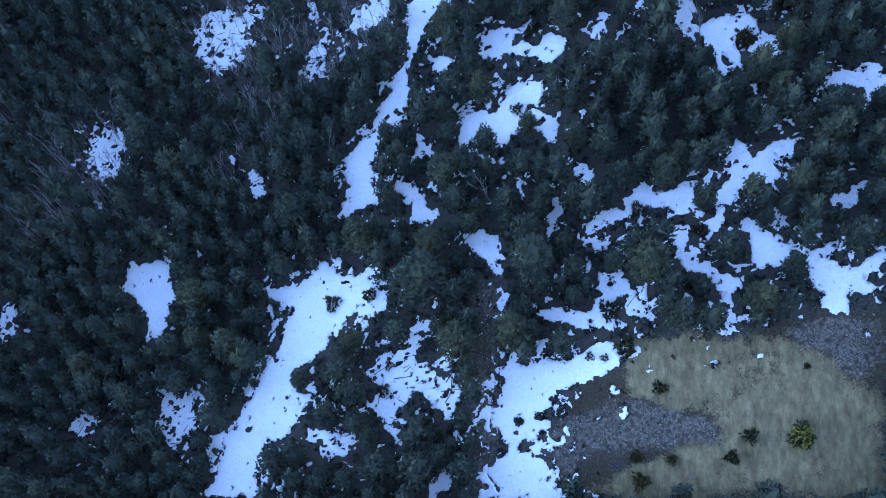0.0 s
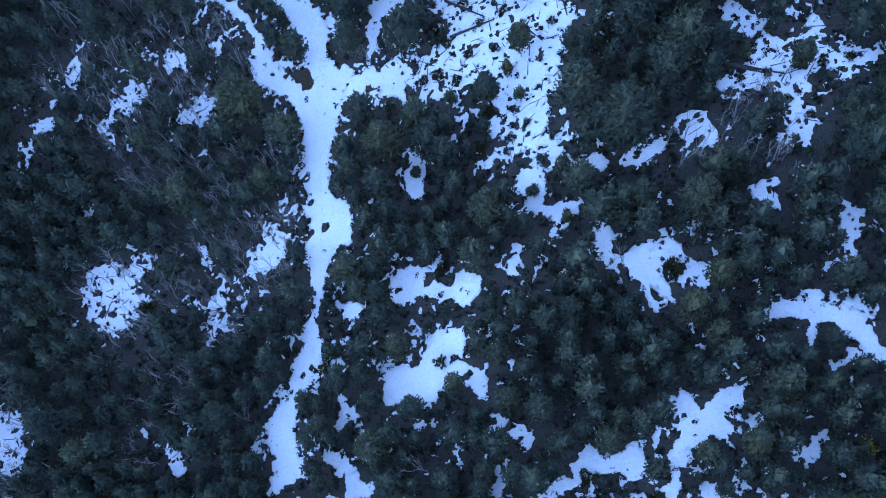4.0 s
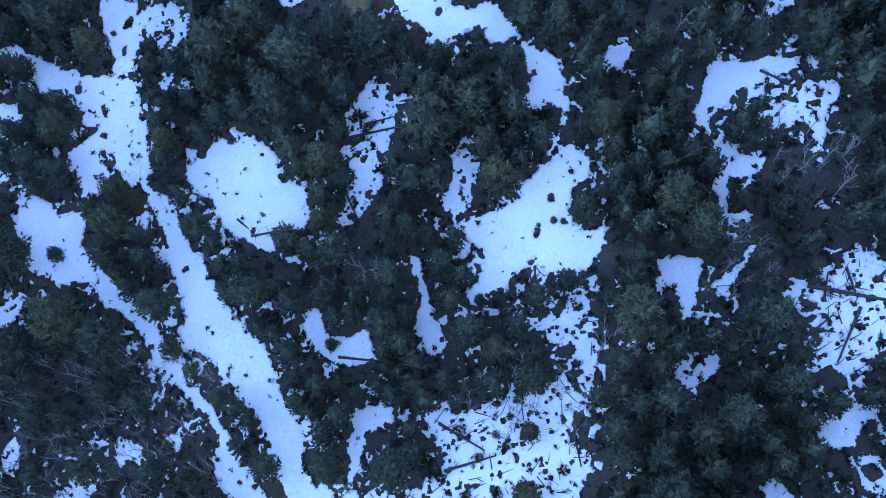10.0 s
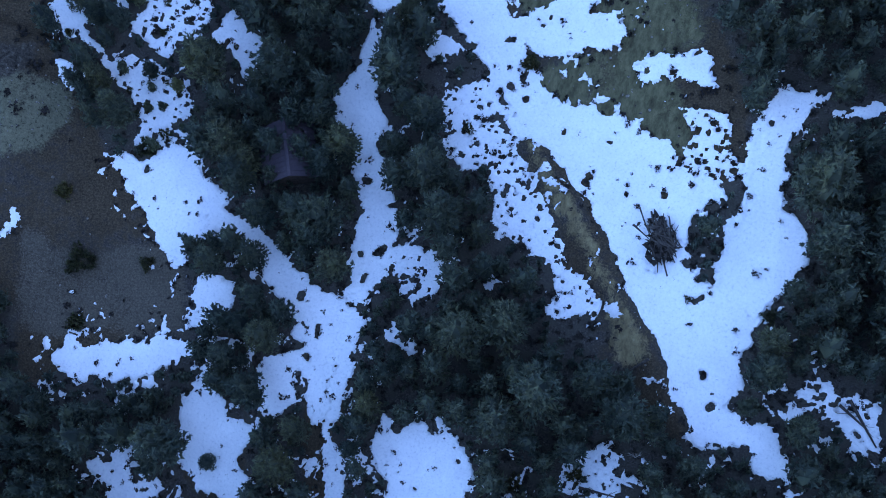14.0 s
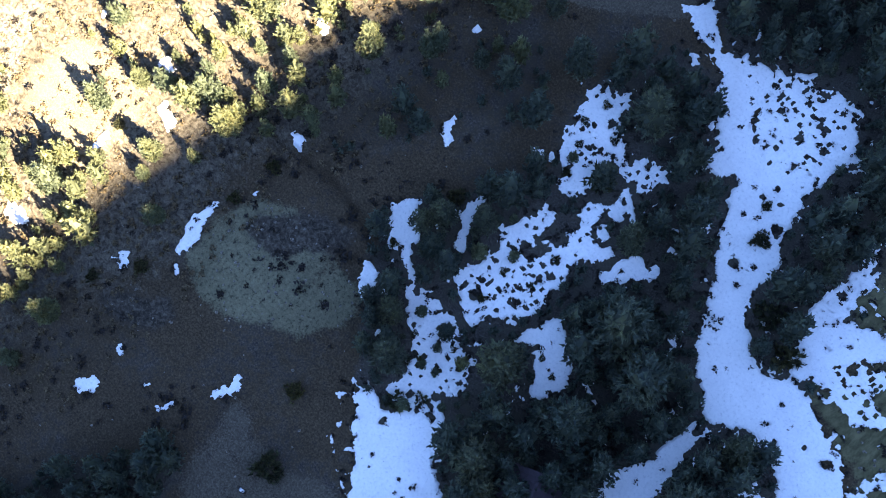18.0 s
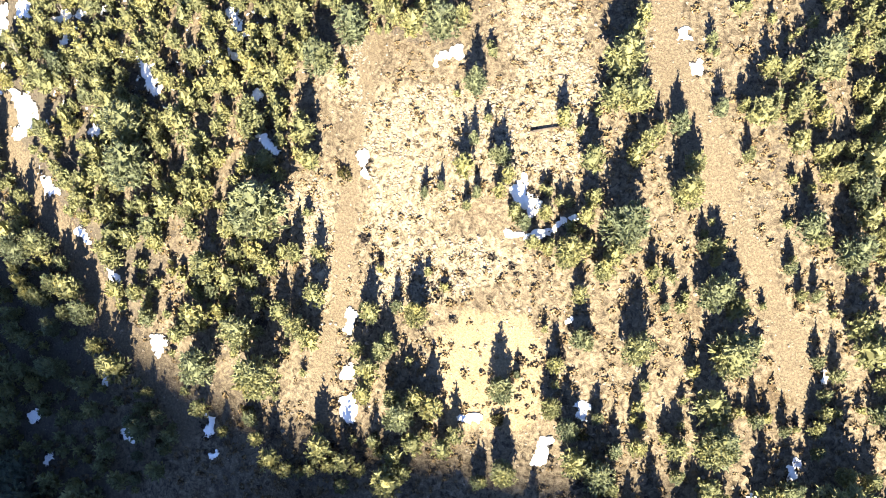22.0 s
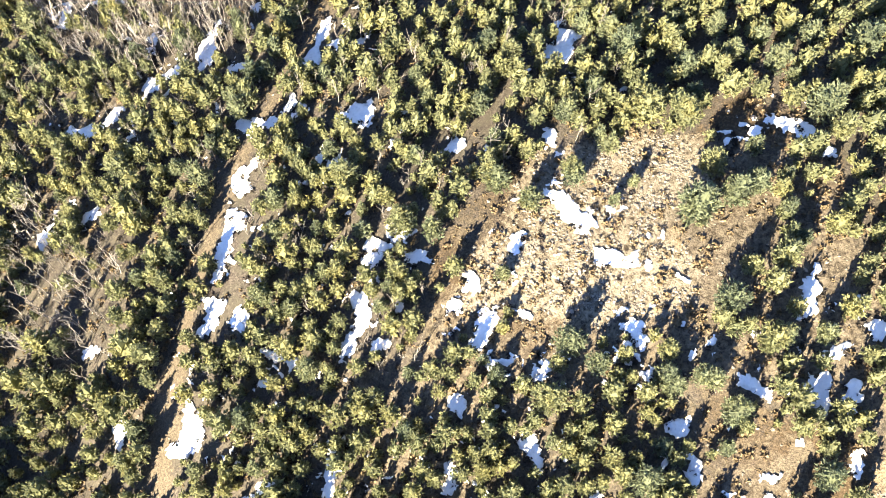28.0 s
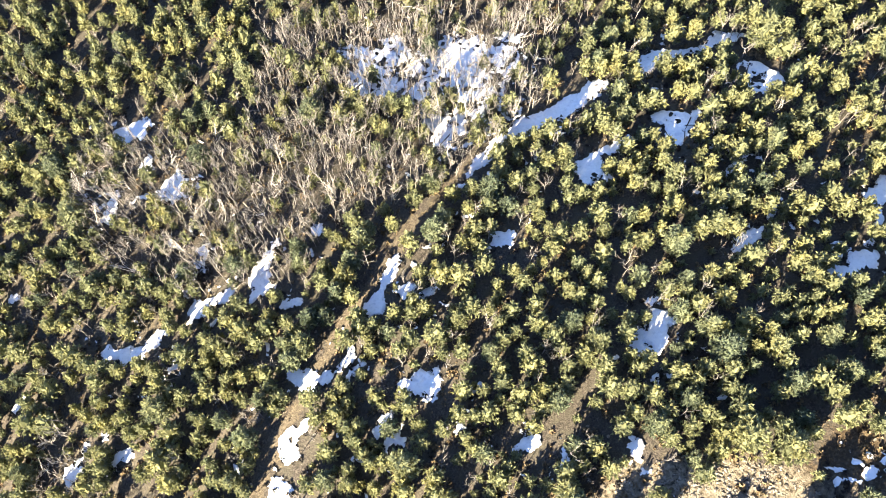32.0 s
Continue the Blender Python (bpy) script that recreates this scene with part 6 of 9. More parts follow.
# crumbs of snow that linger among the trees round the patches
near = np.zeros(GX.shape, np.float32)
near[::6, ::6] = soften((SNOW > 0.5).astype(np.float32)[::6, ::6], 14)
near = np.kron(near[::6, ::6], np.ones((6, 6), np.float32))[: GX.shape[0], : GX.shape[1]]
near = soften(near, 6) * (step(-70, -55, GX) + 0.7 * (1 - step(-112, -98, GX))) * (1 - 0.75 * step(100, 125, GY))
ALL = (slice(None), slice(None))
crumbs = np.minimum(near * 1.3, 0.42) + 0.8 * ragged(ALL) - 0.1
PATCH = np.where((crumbs > 0.25) & (near > 0.02) & (SNOW < 0.3), patches + 1, PATCH)
SNOW = np.where(SNOW < 0.3, np.maximum(SNOW, crumbs * (near > 0.02)), SNOW)
patches += 1
tracks([(-22.0, 115.8), (-22.2, 110.0), (-19.4, 104.5), (-17.8, 99.8), (-15.6, 95.2), (-12.9, 90.5), (-11.3, 85.5)], 0.55, 0.13, 0.22)
tracks([(-16.8, 98.6), (-12.4, 91.4), (-9.6, 83.4), (-8.3, 78.5), (-9.8, 73.3), (-10.9, 67.4)], 0.55, 0.13, 0.22)
tracks([(-10.3, 62.8), (-11.4, 57.8), (-13.6, 47.9), (-15.0, 43.1)], 0.55, 0.13, 0.22)
tracks([(-28.6, 147.5), (-26.8, 138.5), (-24.2, 133.0), (-22.7, 128.0)], 0.55, 0.13, 0.22)
tracks([(-25.6, 136.6), (-23.4, 129.4), (-23.0, 123.6), (-23.5, 115.5), (-21.4, 109.2), (-19.1, 101.9)], 0.55, 0.13, 0.22)
tracks([(-12.1, 93.3), (-10.3, 87.5), (-8.5, 81.8), (-7.8, 77.8)], 0.55, 0.13, 0.22)
tracks([(-23.7, 123.6), (-23.2, 113.3), (-19.5, 103.2), (-13.9, 93.4), (-10.2, 84.9), (-8.3, 77.6)], 0.55, 0.13, 0.22)
tracks([(9.2, 148.1), (9.5, 140.3), (10.1, 132.2)], 0.12, 0.045, 0.0)
tracks([(8.3, 148.6), (8.6, 139.7), (9.2, 132.1), (8.7, 128.2)], 0.12, 0.045, 0.0)
tracks([(-20.5, 151.0), (-15.5, 147.4), (-11.3, 143.3)], 0.12, 0.045, 0.0)
tracks([(-21.5, 154.7), (-16.7, 151.4), (-12.3, 146.2), (-7.0, 142.0)], 0.12, 0.045, 0.0)

# the stretch of country that the camera sees, wooded in detail
WOODED = inside([(-61, -5), (38, -5), (41, 48), (52, 78), (57, 112), (37, 146), (20, 164), (-10, 184), (-46, 191), (-93, 178), (-117, 159), (-146, 137), (-167, 114), (-191, 93),
                 (-188, 84), (-144, 15), (-108, 51), (-99, 59), (-89, 69), (-69, 81), (-56, 91), (-52, 91), (-74, 66)], GX, GY)

# open dirt where no trees stand, and the dry pale soil of the sunny slope
COVER["dirt"] = soften(1 - np.minimum(FREE, 1), 10) * (0.75 + 0.35 * vnoise(GX, GY, 5, 31))
COVER["dry"] = 0.5 * COVER["dry"] + (1 - step(-78, -64, GX)) * (0.08 + 0.27 * step(82, 104, GY + 0.15 * (GX + 100)) + 0.4 * vnoise(GX, GY, 7, 32) + 0.5 * step(-132, -112, GX) * step(84, 108, GY))


def at(field, x, y):
    """The field's value at a place."""
    return field[np.clip(((np.asarray(y) - Y0) / CELL).astype(int), 0, NY - 1), np.clip(((np.asarray(x) - X0) / CELL).astype(int), 0, NX - 1)]


# ---- materials ----
def material(name, roughness=0.9):
    m = bpy.data.materials.new(name)
    m.use_nodes = True
    b = m.node_tree.nodes["Principled BSDF"]
    b.inputs["Roughness"].default_value = roughness
    b.inputs["Specular IOR Level"].default_value = 0.25
    return m, m.node_tree.nodes, m.node_tree.links, b


def noise_node(nodes, links, size, detail=4, rough=0.6, coords=None, warp=0.0):
    n = nodes.new("ShaderNodeTexNoise")
    n.inputs["Scale"].default_value, n.inputs["Detail"].default_value, n.inputs["Roughness"].default_value = 1 / size, detail, rough
    n.inputs["Distortion"].default_value = warp
    links.new(coords, n.inputs["Vector"])
    return n.outputs["Fac"]


def ramp(nodes, links, fac, stops):
    r = nodes.new("ShaderNodeValToRGB")
    while len(r.color_ramp.elements) < len(stops):
        r.color_ramp.elements.new(0.5)
    for e, (p, c) in zip(r.color_ramp.elements, stops):
        e.position, e.color = p, (*c, 1) if len(c) == 3 else c
    links.new(fac, r.inputs[0])
    return r.outputs[0]


def mix(nodes, links, fac, a, b, how="MIX"):
    n = nodes.new("ShaderNodeMix")
    n.data_type, n.blend_type = "RGBA", how
    for socket, v in ((n.inputs[0], fac), (n.inputs[6], a), (n.inputs[7], b)):
        if isinstance(v, (int, float)):
            socket.default_value = v
        elif isinstance(v, tuple):
            socket.default_value = (*v, 1)
        else:
            links.new(v, socket)
    return n.outputs[2]


def bump(nodes, links, bsdf, height, strength, distance):
    n = nodes.new("ShaderNodeBump")
    n.inputs["Strength"].default_value, n.inputs["Distance"].default_value = strength, distance
    links.new(height, n.inputs["Height"])
    links.new(n.outputs[0], bsdf.inputs["Normal"])


def math_node(nodes, links, op, a, b):
    n = nodes.new("ShaderNodeMath")
    n.operation = op
    for socket, v in zip(n.inputs, (a, b)):
        if isinstance(v, (int, float)):
            socket.default_value = v
        else:
            links.new(v, socket)
    return n.outputs[0]


def ground_material():
    m, nodes, links, b = material("ground", 0.95)
    pos = nodes.new("ShaderNodeNewGeometry").outputs["Position"]
    fine, mid, big = (noise_node(nodes, links, s, 5, 0.65, pos) for s in (0.18, 0.9, 6.0))
    duff = ramp(nodes, links, fine, [(0.34, (0.018, 0.016, 0.015)), (0.5, (0.046, 0.040, 0.034)), (0.68, (0.112, 0.098, 0.084))])
    duff = mix(nodes, links, ramp(nodes, links, mid, [(0.4, (0, 0, 0)), (0.62, (1, 1, 1))]), duff, (0.056, 0.052, 0.040), "MIX")
    looks = {
        "dirt": [(0.3, (0.018, 0.013, 0.008)), (0.5, (0.049, 0.035, 0.020)), (0.7, (0.100, 0.074, 0.045))],
        "dry": [(0.36, (0.022, 0.018, 0.013)), (0.48, (0.074, 0.062, 0.045)), (0.7, (0.152, 0.134, 0.103))],
        "gravel": [(0.34, (0.030, 0.024, 0.018)), (0.48, (0.075, 0.062, 0.047)), (0.68, (0.190, 0.165, 0.132))],
        "soil": [(0.3, (0.095, 0.070, 0.033)), (0.55, (0.200, 0.158, 0.080)), (0.75, (0.300, 0.246, 0.130))],
        "mound": [(0.25, (0.026, 0.022, 0.012)), (0.43, (0.072, 0.066, 0.032)), (0.66, (0.140, 0.130, 0.068))],
        "sand": [(0.3, (0.100, 0.078, 0.050)), (0.55, (0.150, 0.122, 0.080)), (0.75, (0.205, 0.172, 0.120))],
        "talus": [(0.36, (0.020, 0.015, 0.010)), (0.46, (0.104, 0.090, 0.066)), (0.68, (0.215, 0.192, 0.148))],
        "waste": [(0.34, (0.030, 0.028, 0.017)), (0.44, (0.105, 0.098, 0.060)), (0.68, (0.165, 0.155, 0.098))],
        "scree": [(0.34, (0.012, 0.010, 0.008)), (0.48, (0.036, 0.030, 0.023)), (0.68, (0.100, 0.086, 0.066))],
        "trail": [(0.3, (0.042, 0.035, 0.025)), (0.55, (0.088, 0.074, 0.054)), (0.75, (0.138, 0.120, 0.090))],
    }
    turned = nodes.new("ShaderNodeMapping")
    turned.inputs["Rotation"].default_value, turned.inputs["Scale"].default_value = (0, 0, radians(24)), (1.15, 0.5, 0.6)
    links.new(pos, turned.inputs["Vector"])
    streak = noise_node(nodes, links, 0.8, 5, 0.7, turned.outputs[0])
    rubble = noise_node(nodes, links, 0.42, 4, 0.7, pos, 0.6)
    grit = noise_node(nodes, links, 0.3, 5, 0.75, pos, 0.3)
    colour = duff
    for kind in KINDS:
        a = nodes.new("ShaderNodeAttribute")
        a.attribute_name = kind
        s = math_node(nodes, links, "ADD", a.outputs["Fac"], math_node(nodes, links, "ADD", math_node(nodes, links, "MULTIPLY", math_node(nodes, links, "SUBTRACT", mid, 0.5), 1.3), math_node(nodes, links, "MULTIPLY", math_node(nodes, links, "SUBTRACT", fine, 0.5), 0.9)))
        fac = ramp(nodes, links, s, [(0.34, (0, 0, 0)), (0.72, (1, 1, 1))])
        colour = mix(nodes, links, fac, colour, ramp(nodes, links, {"mound": streak, "soil": streak, "talus": rubble, "dry": rubble, "gravel": rubble, "waste": grit, "scree": rubble}.get(kind, fine), looks[kind]))
    colour = mix(nodes, links, 0.35, colour, ramp(nodes, links, big, [(0.3, (0.45, 0.43, 0.40)), (0.7, (1, 1, 1))]), "MULTIPLY")
    links.new(colour, b.inputs["Base Color"])
    bump(nodes, links, b, fine, 0.9, 0.12)
    return m


def snow_material():
    m, nodes, links, b = material("snow", 0.6)
    pos = nodes.new("ShaderNodeNewGeometry").outputs["Position"]
    fine, mid = noise_node(nodes, links, 0.25, 5, 0.6, pos), noise_node(nodes, links, 2.2, 3, 0.5, pos)
    colour = ramp(nodes, links, fine, [(0.25, (0.5, 0.51, 0.53)), (0.42, (0.68, 0.685, 0.69)), (0.7, (0.75, 0.75, 0.75))])
    colour = mix(nodes, links, 0.5, colour, ramp(nodes, links, mid, [(0.3, (0.86, 0.86, 0.87)), (0.6, (1, 1, 1))]), "MULTIPLY")
    links.new(colour, b.inputs["Base Color"])
    bump(nodes, links, b, fine, 0.5, 0.06)
    return m


def foliage_material(name, dark, light):
    """Needles: each blade a little different, and some light shines through."""
    m, nodes, links, b = material(name, 0.7)
    g, o = nodes.new("ShaderNodeNewGeometry"), nodes.new("ShaderNodeObjectInfo")
    leaf = ramp(nodes, links, g.outputs["Random Per Island"], [(0.0, dark), (0.75, light), (1.0, tuple(1.3 * v for v in light))])
    each = ramp(nodes, links, o.outputs["Random"], [(0.0, (0.7, 0.74, 0.78)), (0.5, (1, 1, 1)), (1.0, (1.25, 1.12, 0.9))])
    stand = ramp(nodes, links, noise_node(nodes, links, 3.5, 3, 0.7, g.outputs["Position"]), [(0.3, (0.66, 0.72, 0.78)), (0.5, (1, 1, 1)), (0.7, (1.3, 1.18, 0.95))])
    colour = mix(nodes, links, 1.0, mix(nodes, links, 1.0, leaf, each, "MULTIPLY"), stand, "MULTIPLY")
    links.new(colour, b.inputs["Base Color"])
    thin_leaf, both = nodes.new("ShaderNodeBsdfTranslucent"), nodes.new("ShaderNodeMixShader")
    links.new(colour, thin_leaf.inputs["Color"])
    both.inputs[0].default_value = 0.5
    links.new(b.outputs[0], both.inputs[1])
    links.new(thin_leaf.outputs[0], both.inputs[2])
    links.new(both.outputs[0], nodes["Material Output"].inputs["Surface"])
    return m


def bark_material(name, dark, light):
    m, nodes, links, b = material(name, 0.9)
    pos = nodes.new("ShaderNodeTexCoord").outputs["Object"]
    links.new(ramp(nodes, links, noise_node(nodes, links, 0.25, 4, 0.6, pos), [(0.3, dark), (0.7, light)]), b.inputs["Base Color"])
    return m


def stone_material():
    m, nodes, links, b = material("stone", 0.9)
    g = nodes.new("ShaderNodeNewGeometry")
    one = ramp(nodes, links, g.outputs["Random Per Island"], [(0.0, (0.05, 0.044, 0.038)), (0.5, (0.13, 0.116, 0.095)), (1.0, (0.22, 0.2, 0.165))])
    fine = noise_node(nodes, links, 0.08, 4, 0.6, g.outputs["Position"])
    links.new(mix(nodes, links, 0.5, one, ramp(nodes, links, fine, [(0.3, (0.6, 0.6, 0.6)), (0.7, (1, 1, 1))]), "MULTIPLY"), b.inputs["Base Color"])
    return m


ROCK = stone_material()
GROUND, SNOWY = ground_material(), snow_material()
# one foliage in two copies: gulch shade and slope sunlight put into the colours
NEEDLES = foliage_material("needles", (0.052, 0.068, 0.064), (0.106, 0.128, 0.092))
SUNLIT_NEEDLES = foliage_material("sunlit_needles", (0.082, 0.098, 0.066), (0.158, 0.183, 0.110))
SHRUBBY = foliage_material("shrub_leaves", (0.03, 0.035, 0.02), (0.085, 0.085, 0.04))
TUFTY = bark_material("dry_tufts", (0.010, 0.009, 0.009), (0.032, 0.026, 0.022))
BARK = bark_material("bark", (0.05, 0.035, 0.025), (0.14, 0.10, 0.075))
DRY = bark_material("dry_grass", (0.05, 0.036, 0.02), (0.17, 0.13, 0.075))
DEAD = bark_material("dead_wood", (0.022, 0.018, 0.016), (0.085, 0.072, 0.062))
TIMBER = bark_material("timber", (0.04, 0.03, 0.025), (0.10, 0.075, 0.06))
ROOF = bark_material("roof_metal", (0.05, 0.038, 0.046), (0.075, 0.058, 0.068))
# a copy of the pale bark, its colour darkened to offset the sunlight
SUNNY_BARK = bark_material("sunny_bark", (0.085, 0.080, 0.076), (0.21, 0.20, 0.19))
PALE = bark_material("pale_bark", (0.15, 0.142, 0.132), (0.33, 0.315, 0.295))


# ---- ground: one sheet, finer where the camera passes ----
def spread(a, b, fine, far):
    inner = list(np.arange(a, b + 0.01, fine))
    s, v, out = fine, b, []
    while v < far:
        s *= 1.16
        v += s
        out.append(v)
    s, v, low = fine, a, []
    while v > -far:
        s *= 1.16
        v -= s
        low.append(v)
    return np.array(low[::-1] + inner + out)


def sheet(name, x, y, z, keep, mat, parent=None):
    """A mesh from a grid of places, of the cells whose four corners are kept."""
    ny, nx = x.shape
    cells = keep[:-1, :-1] & keep[1:, :-1] & keep[:-1, 1:] & keep[1:, 1:]
    used = np.zeros((ny, nx), bool)
    for dj in (0, 1):
        for di in (0, 1):
            used[dj : ny - 1 + dj, di : nx - 1 + di] |= cells
    number = np.cumsum(used.ravel()).reshape(ny, nx) - 1
    j, i = np.nonzero(cells)
    quads = np.stack([number[j, i], number[j, i + 1], number[j + 1, i + 1], number[j + 1, i]], 1)
    co = np.stack([x[used], y[used], z[used]], 1)
    me = bpy.data.meshes.new(name)
    me.vertices.add(len(co))
    me.vertices.foreach_set("co", co.ravel())
    me.loops.add(4 * len(quads))
    me.loops.foreach_set("vertex_index", quads.ravel().astype(np.int32))
    me.polygons.add(len(quads))
    me.polygons.foreach_set("loop_start", np.arange(0, 4 * len(quads), 4, dtype=np.int32))
    me.polygons.foreach_set("use_smooth", np.ones(len(quads), bool))
    me.update(calc_edges=True)
    me.materials.append(mat)
    ob = new(name, me)
    ob.parent = parent
    return ob, used


GRID_X, GRID_Y = np.meshgrid(spread(X0 + 2, X1 - 2, 0.75, 3000), spread(Y0 + 2, Y1 - 2, 0.75, 3000))
ground, used = sheet("ground", GRID_X, GRID_Y, land_z(GRID_X, GRID_Y), np.ones(GRID_X.shape, bool), GROUND)
within = (GRID_X > X0) & (GRID_X < X1) & (GRID_Y > Y0) & (GRID_Y < Y1)
for kind in KINDS:
    a = ground.data.attributes.new(kind, "FLOAT", "POINT")
    a.data.foreach_set("value", np.where(within, at(COVER[kind], GRID_X, GRID_Y), 0)[used].astype(np.float32))
tagged(ground, "brown stony mountain ground with needle litter and gravel", "ground", kind="structure")

jolt = np.random.default_rng(4)
JOLT_X, JOLT_Y = (jolt.uniform(-0.065, 0.065, GX.shape).astype(np.float32) for _ in range(2))     # keeps the melted edges from following the grid
snow_z = land_z(GX, GY) + np.clip((SNOW - 0.5) * 0.9, -0.35, 0.16) - DENT * (SNOW > 0.55)
for n in range(1, patches + 1):
    jj, ii = np.nonzero((PATCH == n) & (SNOW > 0.45))
    if len(jj) < 12:
        continue
    w = slice(max(jj.min() - 2, 0), jj.max() + 3), slice(max(ii.min() - 2, 0), ii.max() + 3)
    mine = PATCH[w] == n
    grown = mine.copy()
    grown[:, 1:] |= mine[:, :-1]
    grown[1:] |= grown[:-1]
    grown &= SNOW[w] > 0.3
    if grown.sum() < 12:
        continue
    ob, _ = sheet("snow_patch", GX[w] + JOLT_X[w], GY[w] + JOLT_Y[w], snow_z[w], grown, SNOWY)
    tagged(ob, "patch of old settled snow with ragged melted edges", "snow", "snow patches", "stuff")


# ---- plants ----
def blades(rng, base, way, length, wide, number):
    """A tuft of narrow pointed blades that spread from a point: one triangle each."""
    n = len(base)
    way = way / np.linalg.norm(way, axis=1, keepdims=True)
    out = []
    for _ in range(number):
        to = way + 0.7 * rng.normal(size=(n, 3))
        to /= np.linalg.norm(to, axis=1, keepdims=True)
        flat = np.cross(to, rng.normal(size=(n, 3)))
        flat /= np.linalg.norm(flat, axis=1, keepdims=True) + 1e-9
        l = length[:, None] * rng.uniform(0.7, 1.25, (n, 1))
        start = base - to * l * 0.25
        out.append(np.stack([start - flat * wide, start + flat * wide, base + to * l], 1))
    return np.concatenate(out).reshape(-1, 3)


def crown_shape(seed, tufts, point, wide=0.042, number=4, long=0.16):
    """A unit crown, radius 1 and height 1: whorls of limbs that carry tufts of needles round a dark core."""
    rng = np.random.default_rng(seed)
    whorls = 9
    limbs = []
    for k in range(whorls):
        level = (k + rng.uniform(0, 0.6)) / whorls
        arms = int(rng.integers(5, 8)) if level < 0.75 else 4
        turn = rng.uniform(0, 6.28)
        for a in range(arms):
            reach = ((1 - level) ** point * 0.98 + 0.03) * rng.uniform(0.68, 1.12) * (0.62 + 0.38 * min(1, level / 0.22))
            limbs.append((turn + 6.28 * a / arms + rng.normal() * 0.15, 0.14 + 0.80 * level, reach))
    limbs = np.array(limbs)
    weight = limbs[:, 2] ** 1.4 + 0.05
    pick = rng.choice(len(limbs), tufts, p=weight / weight.sum())
    s = rng.uniform(0.15, 1.0, tufts) ** 0.45
    a = limbs[pick, 0] + rng.normal(size=tufts) * 0.32
    r = limbs[pick, 2] * s
    z = limbs[pick, 1] + 0.07 * s * s + 0.035 * rng.normal(size=tufts)
    base = np.stack([r * np.cos(a), r * np.sin(a), z], 1)
    way = np.stack([np.cos(a), np.sin(a), np.full(tufts, 0.6) + 0.5 * z], 1)
    tall = np.array([1.0, 1.0, 2.8])
    v = blades(rng, base * tall, way, 1.4 * long * (0.8 + 0.5 * rng.random(tufts)), 1.3 * wide, number)
    v = v / tall
    # the core
    rings, sides = 4, 5
    core = []
    for k in range(rings):
        level = k / (rings - 1)
        rr = 0.64 * ((1 - level) ** point + 0.02) * (0.55 + 0.45 * min(1, level / 0.25))
        core.append([(rr * rng.uniform(0.75, 1.2) * math.cos(6.28 * (j + 0.5 * k) / sides), rr * rng.uniform(0.75, 1.2) * math.sin(6.28 * (j + 0.5 * k) / sides), 0.16 + 0.76 * level) for j in range(sides)])
    core = np.array(core)
    tris = []
    for k in range(rings - 1):
        for j in range(sides):
            p, q, t, u = core[k, j], core[k, (j + 1) % sides], core[k + 1, (j + 1) % sides], core[k + 1, j]
            tris += [p, q, t, p, t, u]
    return np.concatenate([v, np.array(tris)])


def tube(path, radii, sides=5):
    """Triangles of a tapered limb along a path."""
    path = [np.array(p, float) for p in path]
    rings = []
    for n, (p, r) in enumerate(zip(path, radii)):
        way = path[min(n + 1, len(path) - 1)] - path[max(n - 1, 0)]
        side = np.cross(way, (0.3, 0.9, 0.1))
        side /= np.linalg.norm(side) + 1e-9
        other = np.cross(way, side)
        other /= np.linalg.norm(other) + 1e-9
        rings.append([p + r * (math.cos(6.2832 * k / sides) * side + math.sin(6.2832 * k / sides) * other) for k in range(sides)])
    tris = []
    for a, b in zip(rings, rings[1:]):
        for k in range(sides):
            l = (k + 1) % sides
            tris += [a[k], a[l], b[l], a[k], b[l], b[k]]
    for ring, end in ((rings[0], path[0]), (rings[-1], path[-1])):
        for k in range(sides):
            tris += [ring[k], ring[(k + 1) % sides], end]
    return np.array(tris)


def trunk_shape(seed):
    rng = np.random.default_rng(seed)
    bend = rng.normal(size=2) * 0.06
    parts = [tube([(bend[0] * s * s, bend[1] * s * s, -0.04 + s) for s in (0, 0.35, 0.7, 0.97)], (0.085, 0.065, 0.045, 0.012), 6)]
    for _ in range(8):
        a, z = rng.uniform(0, 6.28), rng.uniform(0.18, 0.8)
        l = 0.75 * (1 - z) + 0.1
        parts.append(tube([(0, 0, z), (l * math.cos(a), l * math.sin(a), z + 0.05)], (0.02, 0.006), 3))
    return np.concatenate(parts)


def bare_shape(seed, arms=6):
    """A leafless tree of height 1: a thin trunk that forks into fine upward branches."""
    rng = np.random.default_rng(seed)
    parts = []

    def grow(p, way, length, radius, depth):
        q = p + way * length
        mid = p + way * length * 0.5 + rng.normal(size=3) * length * 0.06
        parts.append(tube([p, mid, q], (radius, radius * 0.8, radius * 0.5), 4 if depth == 0 else 3))
        if depth < 2:
            for _ in range(arms if depth == 0 else 4):
                s = rng.uniform(0.3, 1.0)
                w = way + rng.normal(size=3) * 0.36 + np.array([0, 0, 0.25])
                w /= np.linalg.norm(w)
                grow(p + way * length * s, w, length * rng.uniform(0.38, 0.6), radius * 0.5, depth + 1)

    grow(np.array([0, 0, -0.03]), np.array([0.06 * rng.normal(), 0.06 * rng.normal(), 1.0]), 0.66, 0.0085, 0)
    return np.concatenate(parts)


